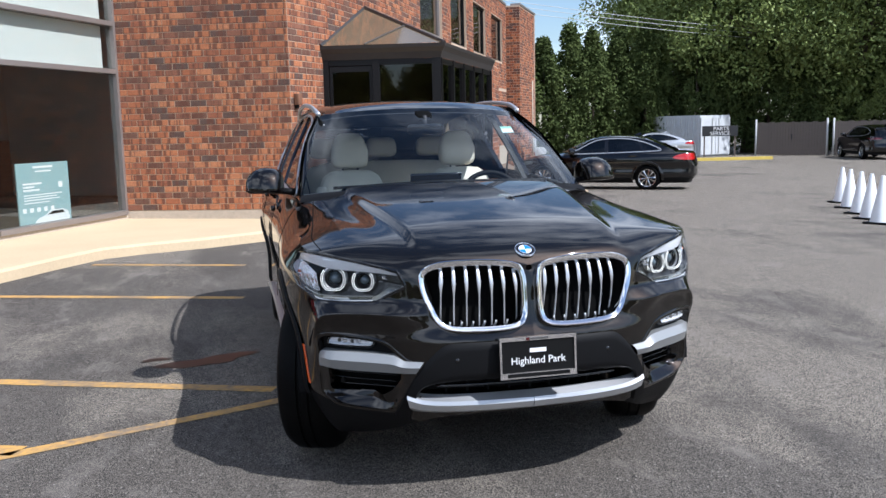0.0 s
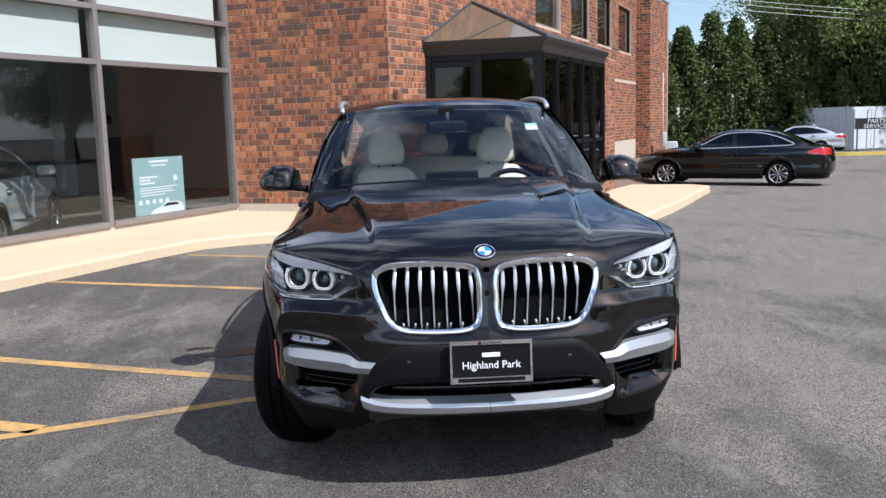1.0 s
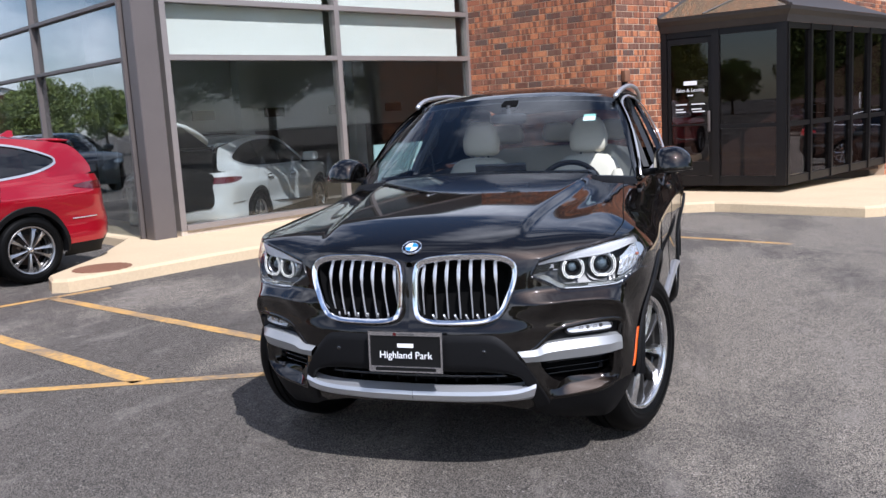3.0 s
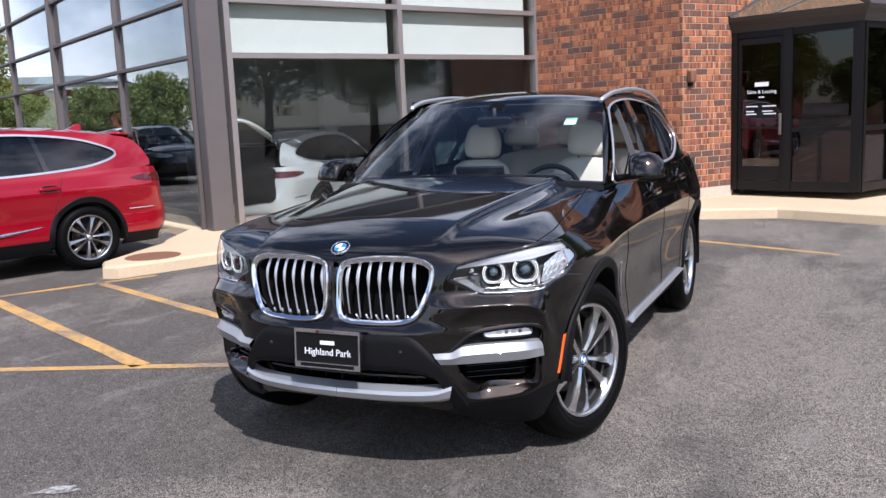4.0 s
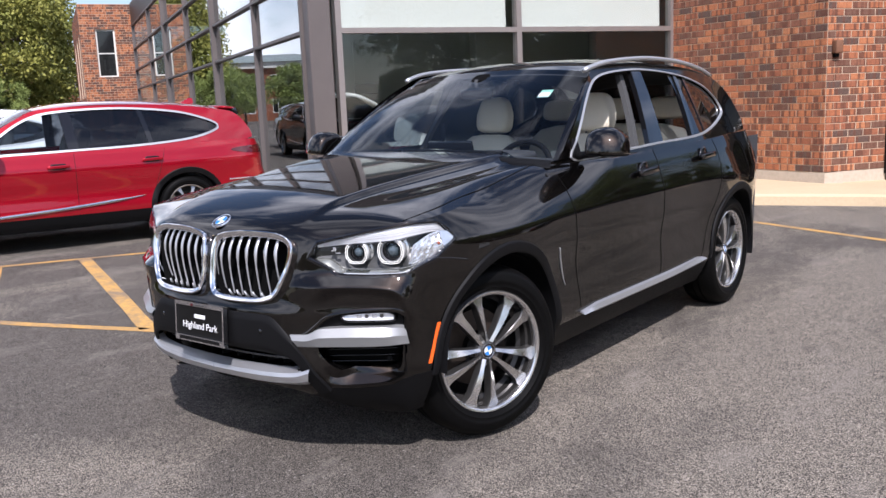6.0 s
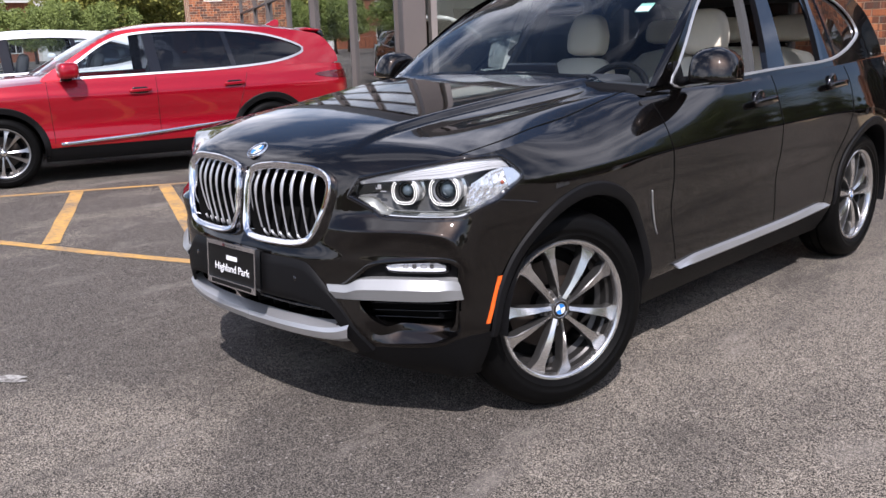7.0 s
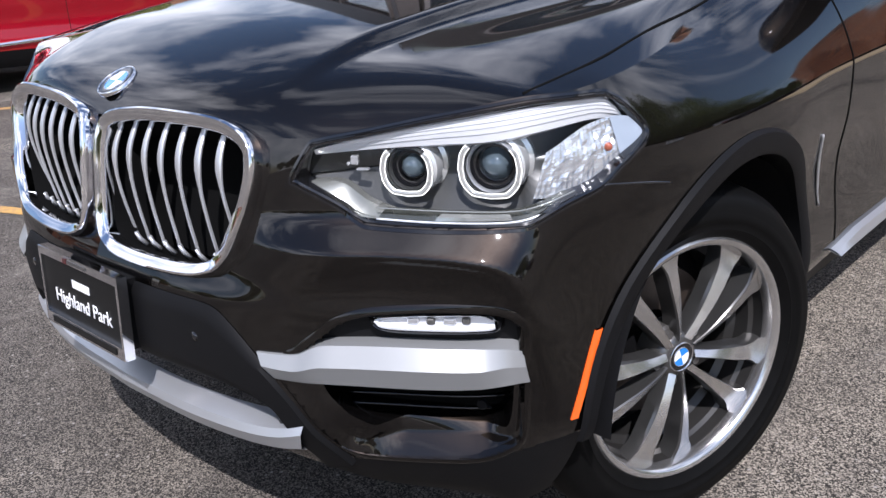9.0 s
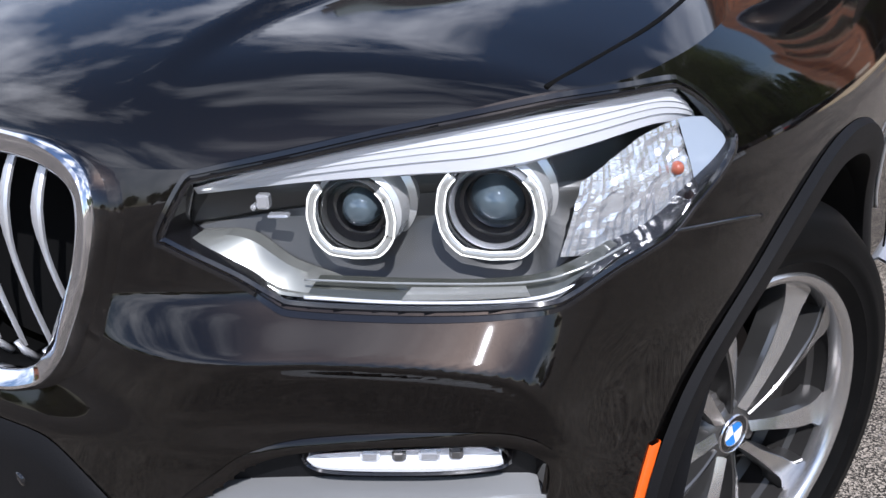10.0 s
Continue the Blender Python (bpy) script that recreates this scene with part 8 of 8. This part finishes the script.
def leaves(rng, centres, per, spread, size, squash=0.8):
    c = np.repeat(centres, per, 0)
    n = len(c)
    d = rng.normal(size=(n, 3))
    d /= np.linalg.norm(d, axis=1)[:, None]
    p = c + d * (spread * rng.uniform(0.35, 1.0, (n, 1)) ** 0.6) * np.array([1, 1, squash])
    a = rng.normal(size=(n, 3)) + d * 0.6
    a /= np.linalg.norm(a, axis=1)[:, None]
    b = np.cross(a, rng.normal(size=(n, 3)))
    b /= np.linalg.norm(b, axis=1)[:, None]
    s = size * rng.uniform(0.6, 1.3, (n, 1))
    v = np.stack([p - a * s, p + b * s * 0.5, p + a * s, p - b * s * 0.5], 1).reshape(-1, 3)
    return v, np.arange(4 * n).reshape(n, 4)


def tree(name, label, m, seed, height, radius, base, material, clumps=95, per=75, size=0.17):
    rng = np.random.default_rng(seed)
    t = thing(name, label, "tree", m)
    trunk_top = base + (height - base) * 0.55
    pts = [(0.12 * math.sin(i * 1.3 + seed) * i / 5, 0.12 * math.cos(i * 1.7 + seed) * i / 5, trunk_top * i / 6) for i in range(7)]
    part("trunk", mesh("trunk", *tube_data(pts, [0.028 * height * (1 - 0.11 * i) * (1.35 if i == 0 else 1) for i in range(7)], 10), True), M_bark, t)
    ends = []
    limb = []
    for i in range(11):
        a = i * 2.4 + seed
        z0 = base + (trunk_top - base) * (i / 11)
        e = Vector((math.cos(a) * radius * rng.uniform(0.5, 0.85), math.sin(a) * radius * rng.uniform(0.5, 0.85), z0 + (height - z0) * rng.uniform(0.25, 0.6)))
        mid_ = Vector((e.x * 0.45, e.y * 0.45, z0 + (e.z - z0) * 0.6))
        limb.append(tube_data([(0, 0, z0), mid_, e], [0.010 * height, 0.006 * height, 0.002 * height], 6))
        ends.append(e)
    for lv_, lf_ in limb:
        part("limb", mesh("limb", lv_, lf_, True), M_bark, t)
    cs = []
    while len(cs) < clumps:
        u = rng.normal(size=3)
        u /= np.linalg.norm(u)
        r = rng.uniform(0.35, 1.0) ** 0.45
        z = base + (height - base) * (0.5 + 0.5 * u[2] * r)
        taper = 1.0 - 0.35 * abs((z - base) / (height - base) - 0.4)
        k = 1 + 0.22 * math.sin(3 * math.atan2(u[1], u[0]) + seed) + 0.15 * math.sin(5 * u[2] + seed * 2)
        cs.append((u[0] * r * radius * taper * k, u[1] * r * radius * taper * k, z))
    v, f = leaves(rng, np.array(cs), per, radius * 0.30, size)
    part("crown", fast_mesh("crown", v, f), material, t)
    return t


def cedar(m, seed, height, radius):
    rng = np.random.default_rng(seed)
    t = thing("cedar_tree", "tall dense green cedar in a hedge row", "tree", m, "cedar row")
    part("trunk", mesh("trunk", *tube_data([(0, 0, 0), (0, 0, height * 0.5), (0.05, 0, height * 0.92)], [0.12, 0.08, 0.02], 8), True), M_bark, t)
    n = 150
    z = rng.uniform(0.02, 1, n) ** 0.9
    a = rng.uniform(0, 6.28, n)
    r = radius * np.minimum(1, (1 - z) * 2.1 + 0.06) * rng.uniform(0.55, 1.05, n) * (1 + 0.15 * np.sin(3 * a + 9 * z + seed))
    c = np.stack([r * np.cos(a), r * np.sin(a), z * height], 1)
    v, f = leaves(rng, c, 90, 0.40, 0.11, 1.5)
    part("crown", fast_mesh("crown", v, f), M_cedar, t)
    return t


def gp(x, y, turn=0):
    return pose(x, y, ground_z(x, y), 0, 0, turn)


cedars = [cedar(gp(13.2, 43.5), 1, 6.9, 1.3), cedar(gp(15.0, 44.2, 40), 2, 6.4, 1.25), cedar(gp(16.7, 44.6, 80), 3, 7.2, 1.35)]
for i in range(3):
    copy_thing(cedars[i % 3], gp(18.2 + 1.65 * i, 44.9 + 0.15 * i + 0.3 * math.sin(i * 2), 57 * i))
copy_thing(cedars[1], gp(11.4, 43.0, 120))
for i in range(13):
    copy_thing(cedars[i % 3], gp(20.5 + 2.0 * i, 46.6 - 0.85 * i + 0.5 * math.sin(i * 2.3), 73 * i))
big = [tree("broadleaf_tree", "large leafy green tree with a dense crown", gp(28.0, 44.5), 5, 14.0, 5.6, 3.3, M_leaf, 130, 330, 0.125),
       tree("broadleaf_tree", "large leafy green tree with a dense crown", gp(33.0, 41.5), 6, 16.0, 6.0, 3.0, M_leaf, 140, 330, 0.125),
       tree("broadleaf_tree", "large leafy green tree with a dense crown", gp(38.5, 38.0), 7, 15.5, 5.8, 2.6, M_leaf, 130, 330, 0.125)]
for i, (x, y) in enumerate(((44, 34), (48, 29), (30, 53), (37, 50), (44, 45), (53, 24), (55, 14), (26.3, 50.5))):
    copy_thing(big[i % 3], gp(x, y, 71 * i + 10))
tree("broadleaf_tree", "tall yellowing tree across the street", gp(-77.0, 35.5), 15, 14.5, 6.6, 1.6, M_leaf_sun, 150, 400, 0.19)
low = [tree("broadleaf_tree", "yellowing leafy street tree", gp(-58.0, -3.0), 11, 8.0, 3.7, 1.2, M_leaf_sun, 140, 400, 0.105),
       tree("broadleaf_tree", "leafy green street tree", gp(-52.0, 13.0), 12, 4.8, 2.2, 1.2, M_leaf, 75, 260, 0.085)]
for i, (x, y) in enumerate(((-56, 6), (-52, -12), (-48, -28), (-62, 46), (-40, -48), (-26, -56), (-10, -60), (6, -62), (22, -58), (38, -50), (52, -36), (60, -18), (62, 0), (-33, -53), (-18, -58), (-2, -62), (14, -61), (30, -55), (45, -44), (-42, -40), (2, -60), (10, -63), (18, -60), (26, -57), (-6, -61))):
    copy_thing(low[(i + 1) % 2], gp(x, y, 63 * i))
for i, (x, y) in enumerate(((-66, 20), (-69, 26.5), (-63, 15.5), (-72, 32), (-67, 11), (-76, 46), (-80, 28.5), (34.5, 40.0), (37.5, 38.0), (40.0, 36.0), (42.5, 33.5), (45.0, 31.0), (31.5, 42.5))):
    copy_thing(low[1], gp(x, y, 40 * i))
tree("broadleaf_tree", "large shade tree beside the lot", gp(34.0, 6.0), 21, 11.0, 4.6, 3.0, M_leaf, 110, 110, 0.16)


# ---- buildings across the street ----
def apartment(m):
    b = thing("apartment_building", "two-storey brick building with white trim and a grey-green roof", "building", m)
    W_, D_, H_ = 34.0, 12.0, 6.3
    part("wall", box_mesh("wall", (0, 0, -1), (D_, W_, H_)), M_brick_far, b)
    part("cornice", box_mesh("cornice", (-0.5, -0.5, H_), (D_ + 0.5, W_ + 0.5, H_ + 0.7)), M_stonewhite, b)
    part("roof", mesh("roof", [(-0.8, -0.8, H_ + 0.7), (D_ + 0.8, -0.8, H_ + 0.7), (D_ + 0.8, W_ + 0.8, H_ + 0.7), (-0.8, W_ + 0.8, H_ + 0.7), (D_ / 2, 5, H_ + 1.9), (D_ / 2, W_ - 5, H_ + 1.9)],
                      [(0, 1, 4), (1, 2, 5, 4), (2, 3, 5), (3, 0, 4, 5)]), M_roofgrey, b)
    part("bay", box_mesh("bay", (D_ + 0.001, 12.0, -1), (D_ + 1.2, 19.0, H_ + 0.4)), M_stonewhite, b)
    for fl in range(2):
        for i in range(9):
            y = 1.8 + i * 3.6
            x = D_ + (1.2 if 12.0 < y < 18.5 else 0.0)
            w_ = part("window", box_mesh("window", (x, y - 0.08, 0.9 + fl * 2.9), (x + 0.06, y + 1.38, 2.6 + fl * 2.9)), M_stonewhite, b)
            for j in range(2):
                part("pane", box_mesh("pane", (x + 0.061, y + 0.02 + j * 0.68, 1.0 + fl * 2.9), (x + 0.075, y + 0.60 + j * 0.68, 2.5 + fl * 2.9)), M_gloss, w_)
    return b


apartment(gp(-112, 24))
apartment(gp(-60, -52))


# ---- far side of the lot ----
shed = thing("storage_container", "white corrugated steel storage container", "container", pose(22.7, 40.7, ground_z(22.7, 40.7), 0, 0, 17))
pv = [(-i * 3.6 / 79, -0.035 if (i // 2) % 2 else 0.0, z) for i in range(80) for z in (0.05, 2.25)]
part("long_side", mesh("long_side", [(x, y, z) for x, y, z in pv], grid_faces(80, 2)), M_shed, shed, m=pose(0, 0, 0, 0, 0, 90 - 180 + 0))
part("box", box_mesh("box", (0.05, 0.05, 0.02), (2.3, 3.55, 2.24)), M_shed, shed, m=pose(0, 0, 0))
for i in range(2):
    part("door", bevel_box("door", (1.1, 0.05, 2.05), 0.012, 1), M_shed, shed, m=pose(0.62 + 1.12 * i, 0.0, 1.12))
    part("lock_bar", mesh("lock_bar", *tube_data([(0.9 + 0.5 * i, -0.06, 0.15), (0.9 + 0.5 * i, -0.06, 2.1)], 0.02, 6)), M_utility, shed)
sg_ = thing("sign", "black sign board with white lettering", "sign", pose(22.2, 37.7, ground_z(22.2, 37.7), 0, 0, -22))
part("board", bevel_box("board", (1.75, 0.05, 0.52), 0.01, 1, (0, 0, 1.42)), M_sign, sg_)
part("lettering", text_mesh("lettering", "PARTS", 0.27), M_ink, sg_, m=pose(0.05, -0.03, 1.53, 90))
part("lettering", text_mesh("lettering", "SERVICE", 0.27), M_ink, sg_, m=pose(0.0, -0.03, 1.29, 90))
for x in (-0.75, 0.75):
    part("post", bevel_box("post", (0.07, 0.05, 1.5), 0.005, 1, (x, 0.055, 0.73)), M_fence, sg_)
fence = thing("fence", "weathered grey wooden board fence with double gates", "fence", pose(25.7, 39.9, ground_z(25.7, 39.9), 0, 0, -44))
for i in range(24):
    part("board", box_mesh("board", (i * 0.145, 0, 0.06 + 0.02 * (i % 3 == 0)), (i * 0.145 + 0.135, 0.025, 1.78 + 0.025 * math.sin(i * 1.7))), M_fence, fence)
for z in (0.35, 1.45):
    part("rail", box_mesh("rail", (0, 0.026, z), (3.48, 0.07, z + 0.09)), M_fence, fence)
for x in (-0.08, 3.5):
    part("post", mesh("post", *tube_data([(x, 0, 0), (x, 0, 1.95)], 0.05, 10), True), M_utility, fence)
part("latch", bevel_box("latch", (0.06, 0.04, 0.3), 0.006, 1, (1.75, -0.03, 1.0)), M_sign, fence)
fence2 = copy_thing(fence, pose(28.5, 37.2, ground_z(28.5, 37.2), 0, 0, -36))
tagged(part("kerb", mesh("kerb", [(x, y, ground_z(x, y) + z) for (x, y) in ((18.5, 37.0), (20.2, 36.3), (23.9, 35.6)) for (z, o) in ((0, 0), (0.14, 0))] +
                         [(x + 0.1, y + 0.35, ground_z(x, y) + 0.14) for (x, y) in ((18.5, 37.0), (20.2, 36.3), (23.9, 35.6))],
                         [(0, 2, 3, 1), (2, 4, 5, 3), (1, 3, 7, 6), (3, 5, 8, 7)]), M_yellow), "yellow painted kerb edge", "kerb", kind="structure")
cone = None
for x, y in ((10.45, 12.3), (9.65, 11.0), (8.95, 9.8), (8.4, 8.85), (8.0, 8.1)):
    if cone is None:
        cone = thing("traffic_cone", "tall white traffic cone on a black base", "cone", gp(x, y), "row of cones")
        part("cone_body", mesh("cone_body", *lathe([(0.155, 0.035), (0.150, 0.05), (0.032, 0.70), (0.026, 0.715), (0.012, 0.715), (0.012, 0.60)], 28, "z"), True, 40), M_cone, cone)
        part("cone_base", bevel_box("cone_base", (0.38, 0.38, 0.035), 0.012, 2, (0, 0, 0.0175)), M_black, cone)
    else:
        copy_thing(cone, gp(x, y, 25))
ub = thing("utility_box", "grey electric utility cabinet against the brick wall", "utility box", pose(*(FC - side_dir * 1.6 - side_in * 0.26), ground_z(9, 29), 0, 0, math.degrees(math.atan2(side_dir.y, side_dir.x))))
part("cabinet", bevel_box("cabinet", (0.55, 0.4, 1.0), 0.02, 2, (0, 0, 0.6)), M_utility, ub)
part("door", bevel_box("door", (0.48, 0.02, 0.86), 0.008, 1, (0, -0.21, 0.6)), M_utility, ub)
part("base", box_mesh("base", (-0.34, -0.26, 0), (0.34, 0.24, 0.1)), M_base, ub)
mt = thing("meter_box", "small grey meter box with a conduit on the brick wall", "meter box", pose(*(FC - side_dir * 3.0 - side_in * 0.06), 0.6, 0, 0, math.degrees(math.atan2(side_dir.y, side_dir.x))))
part("case", bevel_box("case", (0.35, 0.14, 0.5), 0.015, 2, (0, -0.05, 0.1)), M_utility, mt)
part("conduit", mesh("conduit", *tube_data([(-0.25, -0.02, -1.0), (-0.25, -0.02, 2.4)], 0.022, 8), True), M_base, mt)
for i, (z0, z1) in enumerate(((7.2, 8.3), (7.0, 8.0), (6.75, 7.7))):
    pts = [(9.0 + 50 * t, 36.0 + 20 * t, z0 + (z1 - z0) * t - 1.1 * math.sin(math.pi * t)) for t in np.linspace(0, 1, 24)]
    tagged(part("power_cable", mesh("power_cable", *tube_data(pts, 0.013, 6), True), M_utility), "thin overhead power cable", "cable", "overhead cables")
lamp_post = thing("lot_light", "tall grey parking lot lamp with a flat head", "lamp", gp(-24, -2))
part("pole", mesh("pole", *tube_data([(0, 0, 0), (0, 0, 7.5)], [0.09, 0.06], 10), True), M_utility, lamp_post)
part("head", bevel_box("head", (1.1, 0.4, 0.16), 0.03, 2, (0, 0, 7.55)), M_utility, lamp_post)
lay_bricks()
